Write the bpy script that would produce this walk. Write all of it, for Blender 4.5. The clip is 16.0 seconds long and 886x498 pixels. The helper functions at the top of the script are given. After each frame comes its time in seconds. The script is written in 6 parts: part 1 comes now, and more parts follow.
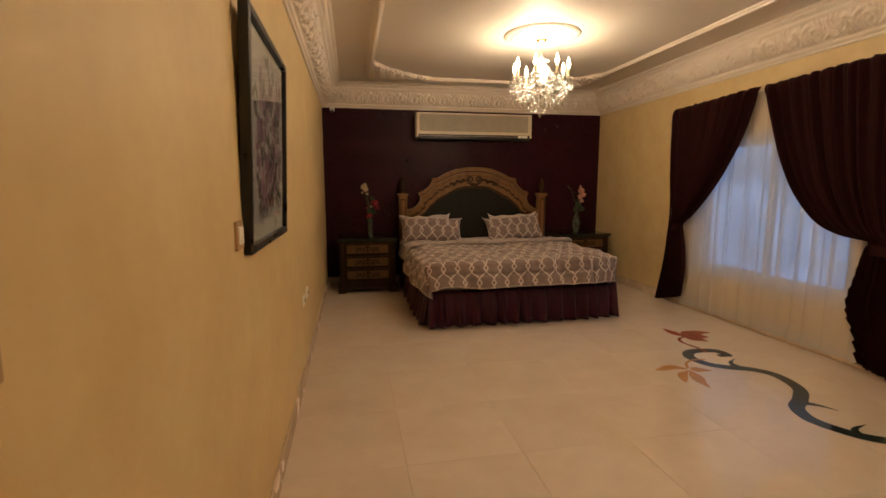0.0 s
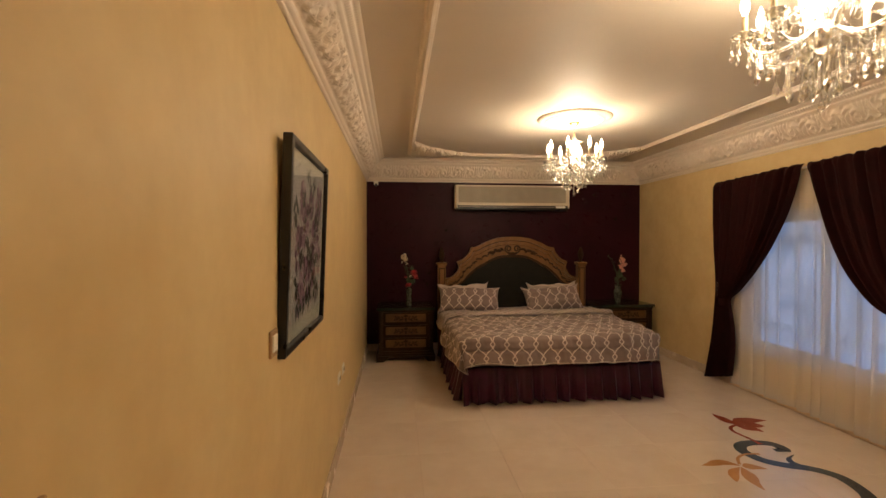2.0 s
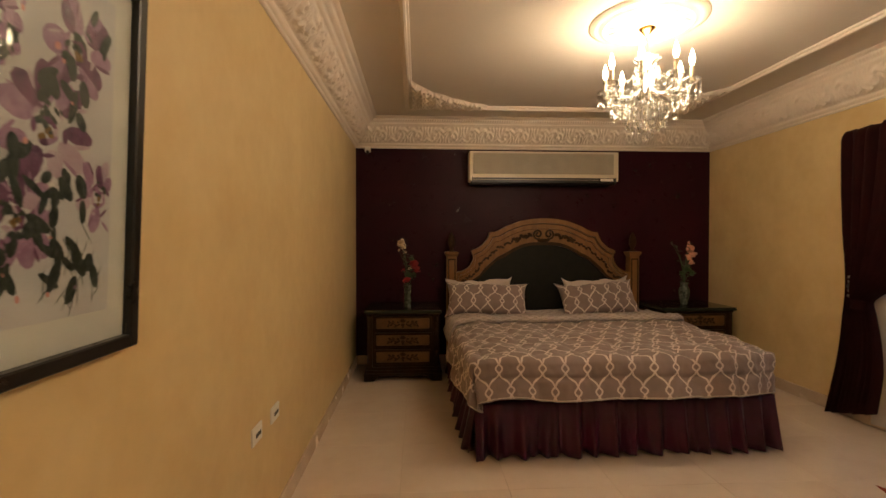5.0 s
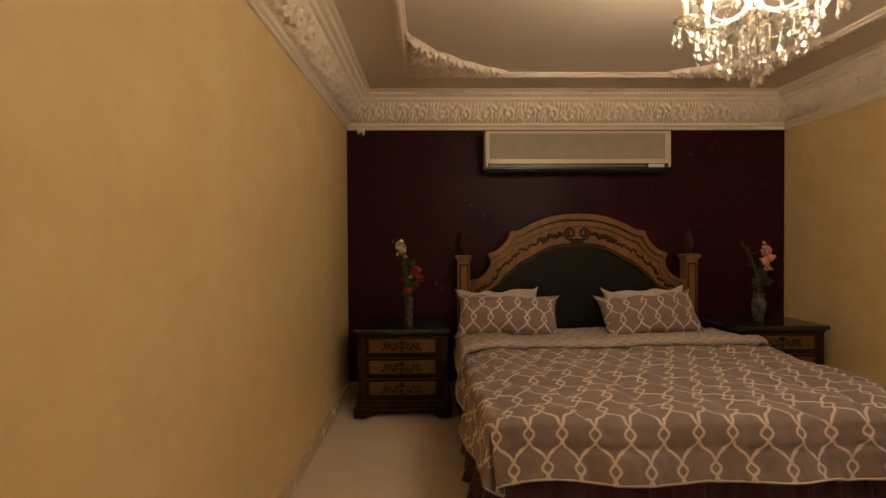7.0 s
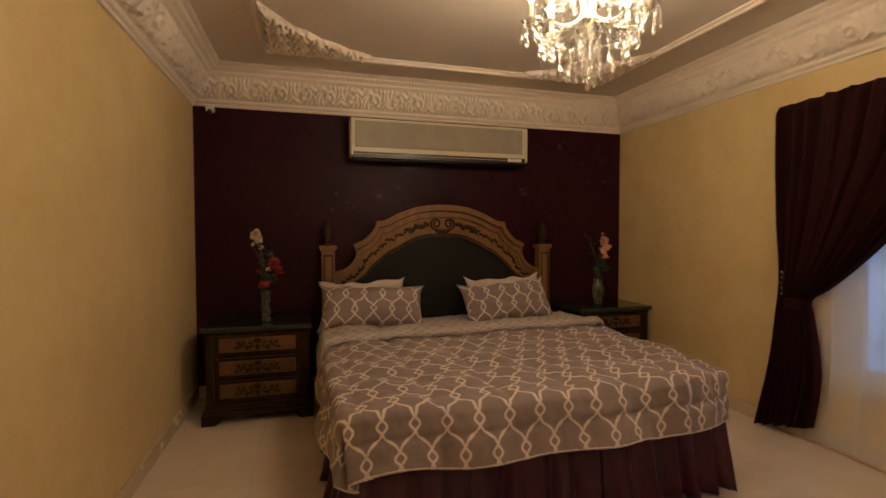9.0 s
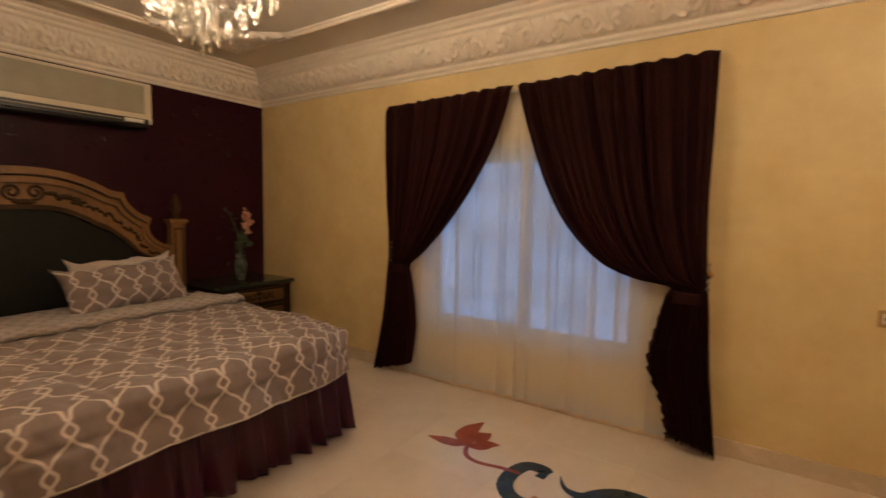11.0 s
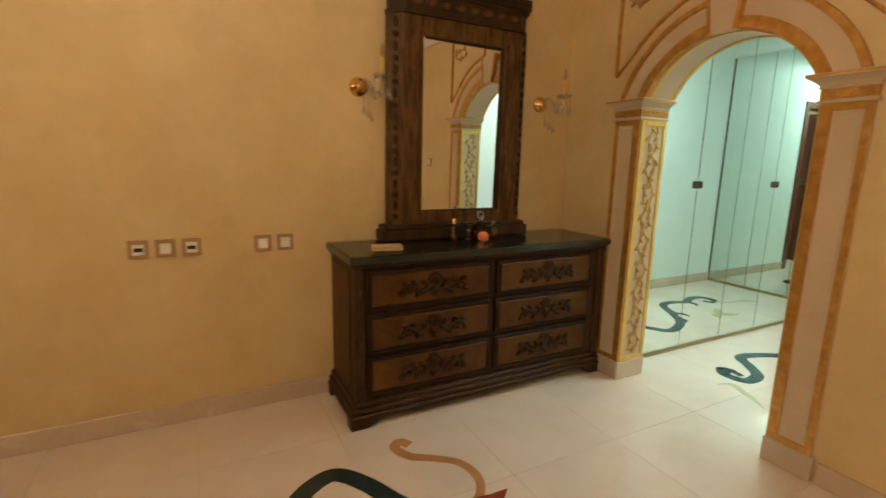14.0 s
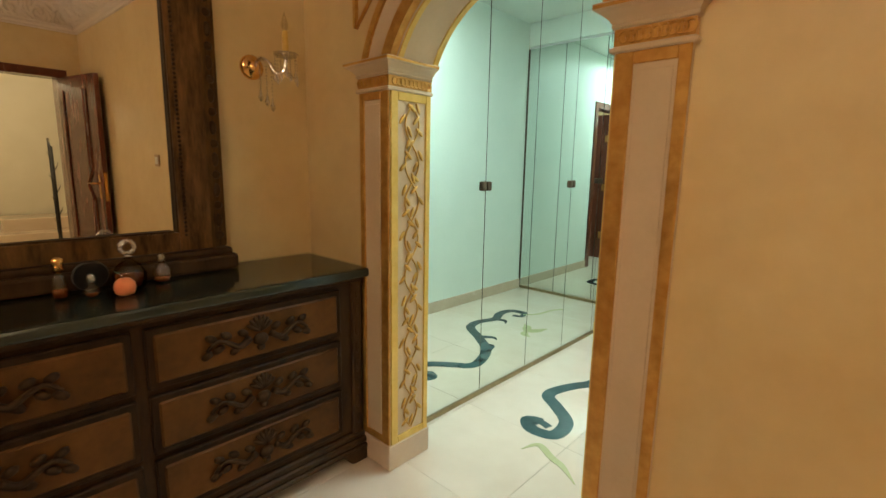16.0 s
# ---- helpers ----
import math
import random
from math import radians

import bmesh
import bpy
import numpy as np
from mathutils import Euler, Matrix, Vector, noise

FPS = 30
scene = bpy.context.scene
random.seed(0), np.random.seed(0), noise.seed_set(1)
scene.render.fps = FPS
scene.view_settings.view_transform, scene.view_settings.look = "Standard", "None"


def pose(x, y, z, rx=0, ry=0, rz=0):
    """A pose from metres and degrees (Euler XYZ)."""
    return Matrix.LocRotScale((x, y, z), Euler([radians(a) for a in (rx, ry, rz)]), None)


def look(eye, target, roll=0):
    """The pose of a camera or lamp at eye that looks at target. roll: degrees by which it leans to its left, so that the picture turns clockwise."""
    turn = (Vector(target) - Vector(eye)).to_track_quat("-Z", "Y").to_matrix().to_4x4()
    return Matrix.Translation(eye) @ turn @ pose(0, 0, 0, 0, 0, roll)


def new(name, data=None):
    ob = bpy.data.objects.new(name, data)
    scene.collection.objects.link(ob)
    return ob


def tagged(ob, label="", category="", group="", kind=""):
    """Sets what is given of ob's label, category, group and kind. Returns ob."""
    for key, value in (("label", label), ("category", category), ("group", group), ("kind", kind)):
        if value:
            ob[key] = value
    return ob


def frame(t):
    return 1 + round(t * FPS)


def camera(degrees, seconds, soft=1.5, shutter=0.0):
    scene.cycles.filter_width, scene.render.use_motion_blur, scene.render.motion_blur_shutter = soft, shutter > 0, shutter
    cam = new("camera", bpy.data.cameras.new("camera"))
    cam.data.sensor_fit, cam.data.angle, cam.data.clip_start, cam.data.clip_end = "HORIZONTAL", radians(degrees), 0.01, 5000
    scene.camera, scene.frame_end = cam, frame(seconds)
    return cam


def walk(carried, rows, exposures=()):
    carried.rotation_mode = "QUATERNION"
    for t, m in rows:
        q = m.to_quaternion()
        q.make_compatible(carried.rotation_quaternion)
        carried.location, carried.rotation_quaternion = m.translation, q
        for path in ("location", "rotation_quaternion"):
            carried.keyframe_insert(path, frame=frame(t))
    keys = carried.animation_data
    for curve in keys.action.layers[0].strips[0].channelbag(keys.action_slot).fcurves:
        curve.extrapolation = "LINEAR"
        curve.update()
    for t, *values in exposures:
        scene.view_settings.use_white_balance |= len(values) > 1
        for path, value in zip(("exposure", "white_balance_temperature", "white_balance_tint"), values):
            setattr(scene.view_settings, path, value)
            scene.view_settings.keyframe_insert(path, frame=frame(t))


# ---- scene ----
cam = camera(87.2, 16.0, soft=1.5, shutter=0.3)
PATH = [
    (0, (0.361, 0.392, 1.35), (0.74, 2.338, 1.086), -0.1),
    (0.5, (0.364, 0.347, 1.422), (0.627, 2.322, 1.244), -0.1),
    (1, (0.383, 0.316, 1.483), (0.597, 2.303, 1.395), -0.2),
    (1.5, (0.405, 0.29, 1.519), (0.606, 2.279, 1.462), -0.1),
    (2, (0.43, 0.319, 1.545), (0.626, 2.309, 1.517), -0.0),
    (2.5, (0.462, 0.409, 1.541), (0.648, 2.4, 1.517), -0.1),
    (3, (0.495, 0.621, 1.509), (0.67, 2.613, 1.482), -0.2),
    (3.5, (0.573, 0.859, 1.444), (0.736, 2.852, 1.412), -0.5),
    (4, (0.645, 1.157, 1.421), (0.805, 3.15, 1.385), 0.0),
    (4.2, (0.652, 1.273, 1.411), (0.808, 3.266, 1.368), 0.1),
    (6.3, (0.76, 2.487, 1.317), (0.789, 4.486, 1.319), -0.5),
    (6.5, (0.767, 2.557, 1.321), (0.804, 4.556, 1.322), -0.5),
    (7, (0.807, 2.711, 1.367), (0.839, 4.71, 1.344), -0.3),
    (7.5, (0.816, 2.77, 1.382), (0.924, 4.767, 1.346), -0.2),
    (8, (0.839, 2.791, 1.338), (1.114, 4.772, 1.304), -0.1),
    (8.2, (0.855, 2.795, 1.344), (1.179, 4.768, 1.302), -0.1),
    (10.3, (0.972, 2.692, 1.374), (2.152, 4.302, 1.248), 0.5),
    (10.5, (0.972, 2.694, 1.388), (2.287, 4.194, 1.248), 0.7),
    (11, (1.015, 2.641, 1.368), (2.669, 3.754, 1.207), 1.0),
    (11.5, (1.081, 2.553, 1.355), (2.921, 3.312, 1.161), 1.2),
    (12, (1.132, 2.478, 1.338), (3.077, 2.866, 1.088), 1.3),
    (12.5, (1.193, 2.365, 1.326), (3.166, 2.495, 1.027), 1.3),
    (13, (1.308, 2.252, 1.344), (3.262, 2.023, 0.984), 1.6),
    (13.5, (1.419, 2.083, 1.339), (3.301, 1.517, 0.964), 1.3),
    (14, (1.562, 1.82, 1.311), (3.303, 0.905, 0.944), 1.3),
    (14.5, (1.667, 1.559, 1.304), (3.286, 0.446, 0.93), 1.4),
    (15, (1.817, 1.283, 1.302), (3.266, -0.045, 0.935), 1.1),
    (15.5, (1.918, 1.003, 1.301), (3.284, -0.411, 0.937), 1.1),
    (16, (2.061, 0.768, 1.285), (3.405, -0.673, 0.945), 1.0),
]
walk(cam, [(t, look(eye, target, roll)) for t, eye, target, roll in PATH], exposures=[(0, 0.01), (2, 0.05), (4, -0.01), (7, -0.08), (8, -0.08), (10.5, 0), (12, 0.05), (13.2, 0.07), (14, 0.07), (16, 0.03)])

# ---- plan, in metres ----
RW, Y0, Y1, CORN, CEIL = 4.06, -0.43, 7.0, 2.42, 2.71   # room width, south and north wall, cornice foot, ceiling
WIN = (3.19, 4.90, 0.42, 1.85)                           # window opening in the east wall: y0, y1, z0, z1
DOOR = (-0.25, 0.58, 2.0)                               # doorway in the west wall: y0, y1, height
ARCH_X, ARCH_A, ARCH_B, SPRING = 3.020, 0.445, 0.265, 1.685   # arch: middle, half width, rise, springing
HALL = (2.34, 3.61, -3.5, -0.78, 2.75)                   # dressing corridor: x0, x1, y0, y1, height
CHANDELIERS = ((2.09, 4.57, 0.0), (2.02, 1.93, 0.05))

# ---- world and lights ----
world = bpy.data.worlds.new("dusk")
scene.world = world
world.use_nodes = True
wn = world.node_tree.nodes
sky = wn.new("ShaderNodeTexSky")
sky.sky_type, sky.sun_disc, sky.sun_elevation, sky.sun_rotation = "NISHITA", False, radians(4), radians(200)
world.node_tree.links.new(sky.outputs[0], wn["Background"].inputs[0])
wn["Background"].inputs[1].default_value = 0.12


def lamp(name, kind, m, energy, colour, size, size_y=0.0):
    data = bpy.data.lights.new(name, kind)
    data.energy, data.color = energy, colour
    if kind == "AREA":
        data.size = size
        if size_y:
            data.shape, data.size_y = "RECTANGLE", size_y
    else:
        data.shadow_soft_size = size
    ob = new(name, data)
    ob.matrix_basis = m
    return ob


WARM = (1.0, 0.785, 0.545)
for cx, cy, lift in CHANDELIERS:
    lamp("chandelier_light", "POINT", pose(cx, cy, 2.45 + lift), 48, WARM, 0.17)
# the corridor's real source is unseen; this lamp is added near the arch
lamp("corridor_light", "AREA", pose(3.0, -1.5, 2.66), 36, (0.80, 0.98, 0.98), 0.9, 0.6)
lamp("landing_light", "POINT", pose(-1.4, 0.6, 2.3), 54, (1.0, 0.80, 0.50), 0.12)

# ---- materials ----
def surface(name, a, b, scale=4.0, rough=0.5, metal=0.0, bump=0.0, fine=60.0, spread=0.12, coat=0.0, sheen=0.0, stretch=(1, 1, 1), detail=6.0, spec=0.5):
    """Two colours mixed by a broad and a fine noise, with uneven gloss and fine relief."""
    m = bpy.data.materials.new(name)
    m.use_nodes = True
    nt, nodes = m.node_tree, m.node_tree.nodes
    p = nodes["Principled BSDF"]
    co = nodes.new("ShaderNodeTexCoord")
    mp = nodes.new("ShaderNodeMapping")
    mp.inputs["Scale"].default_value = stretch
    nt.links.new(co.outputs["Object"], mp.inputs[0])
    n1, n2 = nodes.new("ShaderNodeTexNoise"), nodes.new("ShaderNodeTexNoise")
    for n, s, d in ((n1, scale, detail), (n2, fine, 3.0)):
        nt.links.new(mp.outputs[0], n.inputs["Vector"])
        n.inputs["Scale"].default_value, n.inputs["Detail"].default_value = s, d
    add = nodes.new("ShaderNodeMath")
    add.operation = "MULTIPLY_ADD"
    nt.links.new(n2.outputs[0], add.inputs[0])
    add.inputs[1].default_value = 0.35
    nt.links.new(n1.outputs[0], add.inputs[2])
    ramp = nodes.new("ShaderNodeMapRange")
    ramp.inputs[1].default_value, ramp.inputs[2].default_value = 0.45, 0.90
    nt.links.new(add.outputs[0], ramp.inputs[0])
    mix = nodes.new("ShaderNodeMix")
    mix.data_type = "RGBA"
    mix.inputs[6].default_value, mix.inputs[7].default_value = (*a, 1), (*b, 1)
    nt.links.new(ramp.outputs[0], mix.inputs[0])
    nt.links.new(mix.outputs[2], p.inputs["Base Color"])
    rr = nodes.new("ShaderNodeMapRange")
    rr.inputs[3].default_value, rr.inputs[4].default_value = max(0.02, rough - spread), min(1.0, rough + spread)
    nt.links.new(n1.outputs[0], rr.inputs[0])
    nt.links.new(rr.outputs[0], p.inputs["Roughness"])
    p.inputs["Metallic"].default_value = metal
    p.inputs["Coat Weight"].default_value = coat
    p.inputs["Sheen Weight"].default_value = sheen
    p.inputs["Specular IOR Level"].default_value = spec
    if bump:
        bp = nodes.new("ShaderNodeBump")
        bp.inputs["Strength"].default_value, bp.inputs["Distance"].default_value = bump, 0.004
        nt.links.new(add.outputs[0], bp.inputs["Height"])
        nt.links.new(bp.outputs[0], p.inputs["Normal"])
    return m


def glowing(name, colour, strength):
    m = bpy.data.materials.new(name)
    m.use_nodes = True
    p = m.node_tree.nodes["Principled BSDF"]
    p.inputs["Base Color"].default_value = (*colour, 1)
    p.inputs["Emission Color"].default_value = (*colour, 1)
    p.inputs["Emission Strength"].default_value = strength
    return m


def clear(name, tint, gloss=0.35, rough=0.03):
    """Thin clear glass or crystal: light goes straight through, with a glossy coat by angle."""
    m = bpy.data.materials.new(name)
    m.use_nodes = True
    nt, nodes = m.node_tree, m.node_tree.nodes
    nodes.remove(nodes["Principled BSDF"])
    t, g, mix, f = (nodes.new("ShaderNode" + k) for k in ("BsdfTransparent", "BsdfGlossy", "MixShader", "LayerWeight"))
    t.inputs[0].default_value = (*tint, 1)
    g.inputs["Roughness"].default_value = rough
    pw = nodes.new("ShaderNodeMath")
    pw.operation = "POWER"
    nt.links.new(f.outputs["Facing"], pw.inputs[0])
    pw.inputs[1].default_value = 4.0
    mul = nodes.new("ShaderNodeMath")
    mul.operation = "MULTIPLY_ADD"
    mul.inputs[1].default_value, mul.inputs[2].default_value = 0.5, gloss
    nt.links.new(pw.outputs[0], mul.inputs[0])
    nt.links.new(mul.outputs[0], mix.inputs[0])
    nt.links.new(t.outputs[0], mix.inputs[1])
    nt.links.new(g.outputs[0], mix.inputs[2])
    nt.links.new(mix.outputs[0], nodes["Material Output"].inputs[0])
    return m


def mirror_glass(name, tint):
    m = bpy.data.materials.new(name)
    m.use_nodes = True
    p = m.node_tree.nodes["Principled BSDF"]
    p.inputs["Base Color"].default_value = (*tint, 1)
    p.inputs["Metallic"].default_value, p.inputs["Roughness"].default_value = 1.0, 0.01
    return m


def trellis_cloth(name, ground, line, pitch, repeat, width):
    """Cloth with a woven ogee trellis of interlaced cream lines, laid out by the UV map in metres."""
    m = surface(name, ground, tuple(c * 0.82 for c in ground), 9, 0.85, bump=0.25, fine=420, sheen=0.15)
    nt, nodes = m.node_tree, m.node_tree.nodes
    p = nodes["Principled BSDF"]
    base = p.inputs["Base Color"].links[0].from_socket
    uv = nodes.new("ShaderNodeTexCoord")
    sep = nodes.new("ShaderNodeSeparateXYZ")
    nt.links.new(uv.outputs["UV"], sep.inputs[0])

    def f(op, a, b=None, c=None):
        n = nodes.new("ShaderNodeMath")
        n.operation = op
        for i, v in enumerate((a, b, c)):
            if v is None:
                continue
            if isinstance(v, (int, float)):
                n.inputs[i].default_value = v
            else:
                nt.links.new(v, n.inputs[i])
        return n.outputs[0]

    # two mirrored waves to a column, lobed like a lantern and crossing into small lenses between the cells
    u = f("ABSOLUTE", f("WRAP", sep.outputs[0], pitch, -pitch))
    ph = f("MULTIPLY", sep.outputs[1], 2 * math.pi / repeat)
    ph3, ph5 = f("MULTIPLY", ph, 3.0), f("MULTIPLY", ph, 5.0)
    lobes = f("MULTIPLY_ADD", f("COSINE", ph5), 0.06 * pitch, f("MULTIPLY_ADD", f("COSINE", ph3), 0.02 * pitch, 0.5 * pitch))
    wave = f("MULTIPLY_ADD", f("COSINE", ph), 0.72 * pitch, lobes)
    at = f("SUBTRACT", pitch, f("ABSOLUTE", f("SUBTRACT", pitch, f("ABSOLUTE", wave))))
    bend = f("MULTIPLY_ADD", f("SINE", ph5), 0.30, f("MULTIPLY", f("SINE", ph3), 0.06))
    slope = f("MULTIPLY", f("MULTIPLY_ADD", f("SINE", ph), 0.72, bend), pitch * 2 * math.pi / repeat)
    d = f("DIVIDE", f("ABSOLUTE", f("SUBTRACT", u, at)), f("SQRT", f("MULTIPLY_ADD", slope, slope, 1.0)))
    mask = nodes.new("ShaderNodeMapRange")
    mask.inputs[1].default_value, mask.inputs[2].default_value = width * 1.2, width * 0.8
    nt.links.new(d, mask.inputs[0])
    mix = nodes.new("ShaderNodeMix")
    mix.data_type = "RGBA"
    nt.links.new(mask.outputs[0], mix.inputs[0])
    nt.links.new(base, mix.inputs[6])
    mix.inputs[7].default_value = (*line, 1)
    nt.links.new(mix.outputs[2], p.inputs["Base Color"])
    return m


YELLOW = surface("sponged_yellow_paint", (0.66, 0.475, 0.225), (0.75, 0.575, 0.30), 3.2, 0.5, bump=0.15, fine=14)
PLUM = surface("plum_paint", (0.022, 0.0022, 0.0065), (0.034, 0.004, 0.010), 3.0, 0.32, bump=0.12, fine=45, spec=0.22)
CEIL_PAINT = surface("cream_ceiling_paint", (0.77, 0.69, 0.60), (0.80, 0.72, 0.63), 3.0, 0.6, bump=0.03)
PLASTER = surface("cream_plaster", (0.78, 0.675, 0.565), (0.83, 0.725, 0.615), 6.0, 0.38, bump=0.06, fine=90)
HALL_PAINT = surface("white_green_paint", (0.74, 0.80, 0.74), (0.80, 0.84, 0.78), 3.0, 0.5, bump=0.04)
LANDING_PAINT = surface("pale_landing_paint", (0.72, 0.68, 0.55), (0.78, 0.74, 0.62), 3.0, 0.5, bump=0.04)
MARBLE = surface("cream_marble", (0.66, 0.53, 0.40), (0.74, 0.62, 0.49), 2.5, 0.10, spread=0.04, fine=14)
MARBLE_SKIRT = surface("cream_marble_skirting", (0.60, 0.46, 0.34), (0.68, 0.54, 0.41), 5.0, 0.25, fine=30)
GROUT = surface("tile_grout", (0.47, 0.36, 0.26), (0.53, 0.42, 0.31), 20, 0.7)
INLAY_GREEN = surface("dark_green_marble", (0.012, 0.022, 0.022), (0.03, 0.045, 0.042), 9, 0.12, spread=0.04)
INLAY_RED = surface("red_marble", (0.22, 0.035, 0.018), (0.34, 0.075, 0.04), 8, 0.12, spread=0.04)
INLAY_TAN = surface("tan_marble", (0.42, 0.20, 0.07), (0.52, 0.27, 0.11), 8, 0.12, spread=0.04)
OAK = surface("honey_oak", (0.17, 0.080, 0.025), (0.26, 0.128, 0.043), 5, 0.42, bump=0.15, fine=50, stretch=(3, 3, 0.5), spec=0.35)
DARKOAK = surface("dark_antique_oak", (0.026, 0.0125, 0.0042), (0.070, 0.034, 0.012), 6, 0.5, bump=0.25, fine=55, stretch=(3, 3, 0.6), spec=0.2)
DRAWER_WOOD = surface("drawer_burl_oak", (0.056, 0.023, 0.0055), (0.140, 0.060, 0.0155), 4, 0.5, bump=0.15, fine=40, spec=0.14)
NS_DRAWER = surface("honey_burl_drawer", (0.075, 0.034, 0.011), (0.15, 0.070, 0.023), 4, 0.42, bump=0.12, fine=40, spec=0.3)
CARVED = surface("carved_dark_resin", (0.026, 0.013, 0.005), (0.062, 0.031, 0.011), 30, 0.6, bump=0.2, fine=120, spec=0.15)
BLACKLEATHER = surface("black_leather", (0.006, 0.0055, 0.0035), (0.012, 0.011, 0.007), 12, 0.55, bump=0.15, fine=160, spec=0.25)
GREENTOP = surface("dark_green_marble_top", (0.016, 0.020, 0.014), (0.03, 0.036, 0.026), 7, 0.12, spread=0.05)
CURTAIN = surface("burgundy_curtain", (0.016, 0.0030, 0.0030), (0.027, 0.0052, 0.0052), 8, 0.8, bump=0.3, fine=300, spec=0.12)
SKIRTCLOTH = surface("plum_satin", (0.034, 0.0026, 0.013), (0.060, 0.0048, 0.024), 8, 0.34, bump=0.1, fine=200, spec=0.4)
LINEN = surface("beige_linen", (0.50, 0.42, 0.37), (0.57, 0.49, 0.43), 12, 0.85, bump=0.2, fine=300, sheen=0.1)
TRELLIS = trellis_cloth("trellis_comforter_cloth", (0.25, 0.185, 0.168), (0.63, 0.525, 0.47), 0.070, 0.27, 0.0054)
ACCREAM = surface("aged_cream_plastic", (0.62, 0.54, 0.40), (0.68, 0.60, 0.46), 3, 0.4)
ACGRILLE = surface("cream_grille_mesh", (0.36, 0.31, 0.23), (0.42, 0.36, 0.27), 9, 0.6, fine=200, bump=0.2)
BLACKPLASTIC = surface("black_plastic", (0.012, 0.011, 0.010), (0.02, 0.018, 0.016), 8, 0.4)
BLACKFRAME = surface("black_lacquer", (0.008, 0.007, 0.006), (0.014, 0.012, 0.010), 8, 0.3)
MAT_PAPER = surface("cream_mount_board", (0.72, 0.66, 0.58), (0.76, 0.70, 0.62), 20, 0.8)
WHITEPLASTIC = surface("white_plastic", (0.80, 0.77, 0.70), (0.84, 0.81, 0.74), 8, 0.35)
BRONZEPLASTIC = surface("bronze_plastic", (0.40, 0.235, 0.105), (0.47, 0.285, 0.135), 12, 0.35)
GOLD = surface("gold_leaf", (0.52, 0.25, 0.055), (0.72, 0.41, 0.11), 22, 0.34, metal=0.65, bump=0.1)
# paler copy of GOLD with the corridor's light in its colour; also sconce sleeves
LIT_GOLD = surface("pale_gold_leaf", (0.70, 0.45, 0.09), (0.82, 0.58, 0.17), 16, 0.38, metal=0.25, bump=0.1)
LEAFGOLD = surface("gilded_leaves", (0.50, 0.27, 0.05), (0.68, 0.42, 0.10), 30, 0.4, metal=0.35, bump=0.1)
BRASS = surface("polished_brass", (0.75, 0.42, 0.13), (0.85, 0.5, 0.18), 10, 0.16, metal=1.0, spread=0.06)
IVORY = surface("ivory_paint", (0.60, 0.455, 0.29), (0.66, 0.51, 0.345), 6, 0.45, bump=0.05)
WHITEALU = surface("white_aluminium", (0.72, 0.72, 0.72), (0.78, 0.78, 0.78), 8, 0.35)
IRON = surface("black_wrought_iron", (0.02, 0.02, 0.02), (0.04, 0.036, 0.03), 20, 0.5, metal=0.5)
MAHOGANY = surface("red_mahogany", (0.105, 0.027, 0.014), (0.165, 0.046, 0.024), 4, 0.25, stretch=(3, 3, 0.4), fine=40, bump=0.06, coat=0.15)
LEAF = surface("silk_leaves", (0.02, 0.05, 0.018), (0.05, 0.09, 0.03), 25, 0.6)
PETAL_RED = surface("red_silk_petals", (0.22, 0.008, 0.012), (0.32, 0.018, 0.022), 25, 0.7)
PETAL_CREAM = surface("cream_silk_petals", (0.62, 0.50, 0.30), (0.70, 0.60, 0.42), 25, 0.7)
PETAL_PINK = surface("coral_silk_petals", (0.60, 0.26, 0.17), (0.70, 0.38, 0.26), 25, 0.7)
PEACH = surface("peach_ceramic", (0.75, 0.20, 0.07), (0.82, 0.29, 0.12), 12, 0.5)
AMBER = surface("amber_perfume", (0.20, 0.05, 0.012), (0.25, 0.07, 0.02), 5, 0.1)
CRYSTAL = clear("cut_crystal", (0.96, 0.95, 0.92), 0.42, 0.08)
GLASS = clear("clear_glass", (0.93, 0.96, 0.96), 0.02, 0.01)
TINTED = clear("smoked_bottle_glass", (0.55, 0.42, 0.30), 0.05, 0.03)
MIRROR = mirror_glass("silver_mirror", (0.82, 0.82, 0.80))
HALLMIRROR = mirror_glass("green_tinted_mirror", (0.80, 0.88, 0.83))
BULB = glowing("warm_bulb", (1.0, 0.78, 0.46), 30.0)
TUBE = glowing("cool_white_diffuser", (0.85, 1.0, 0.92), 4.0)
CANDLE = surface("cream_candle_sleeve", (0.74, 0.62, 0.42), (0.80, 0.68, 0.48), 20, 0.4)


def sheer_cloth():
    m = bpy.data.materials.new("white_voile")
    m.use_nodes = True
    nt, nodes = m.node_tree, m.node_tree.nodes
    nodes.remove(nodes["Principled BSDF"])
    t, d, tr, m1, m2 = (nodes.new("ShaderNode" + k) for k in ("BsdfTransparent", "BsdfDiffuse", "BsdfTranslucent", "MixShader", "MixShader"))
    d.inputs[0].default_value = tr.inputs[0].default_value = (0.93, 0.92, 0.92, 1)
    n = nodes.new("ShaderNodeTexNoise")
    n.inputs["Scale"].default_value = 300
    r = nodes.new("ShaderNodeMapRange")
    r.inputs[3].default_value, r.inputs[4].default_value = 0.46, 0.60
    nt.links.new(n.outputs[0], r.inputs[0])
    m1.inputs[0].default_value = 0.5
    nt.links.new(d.outputs[0], m1.inputs[1])
    nt.links.new(tr.outputs[0], m1.inputs[2])
    nt.links.new(r.outputs[0], m2.inputs[0])
    nt.links.new(t.outputs[0], m2.inputs[1])
    nt.links.new(m1.outputs[0], m2.inputs[2])
    nt.links.new(m2.outputs[0], nodes["Material Output"].inputs[0])
    return m


VOILE = sheer_cloth()


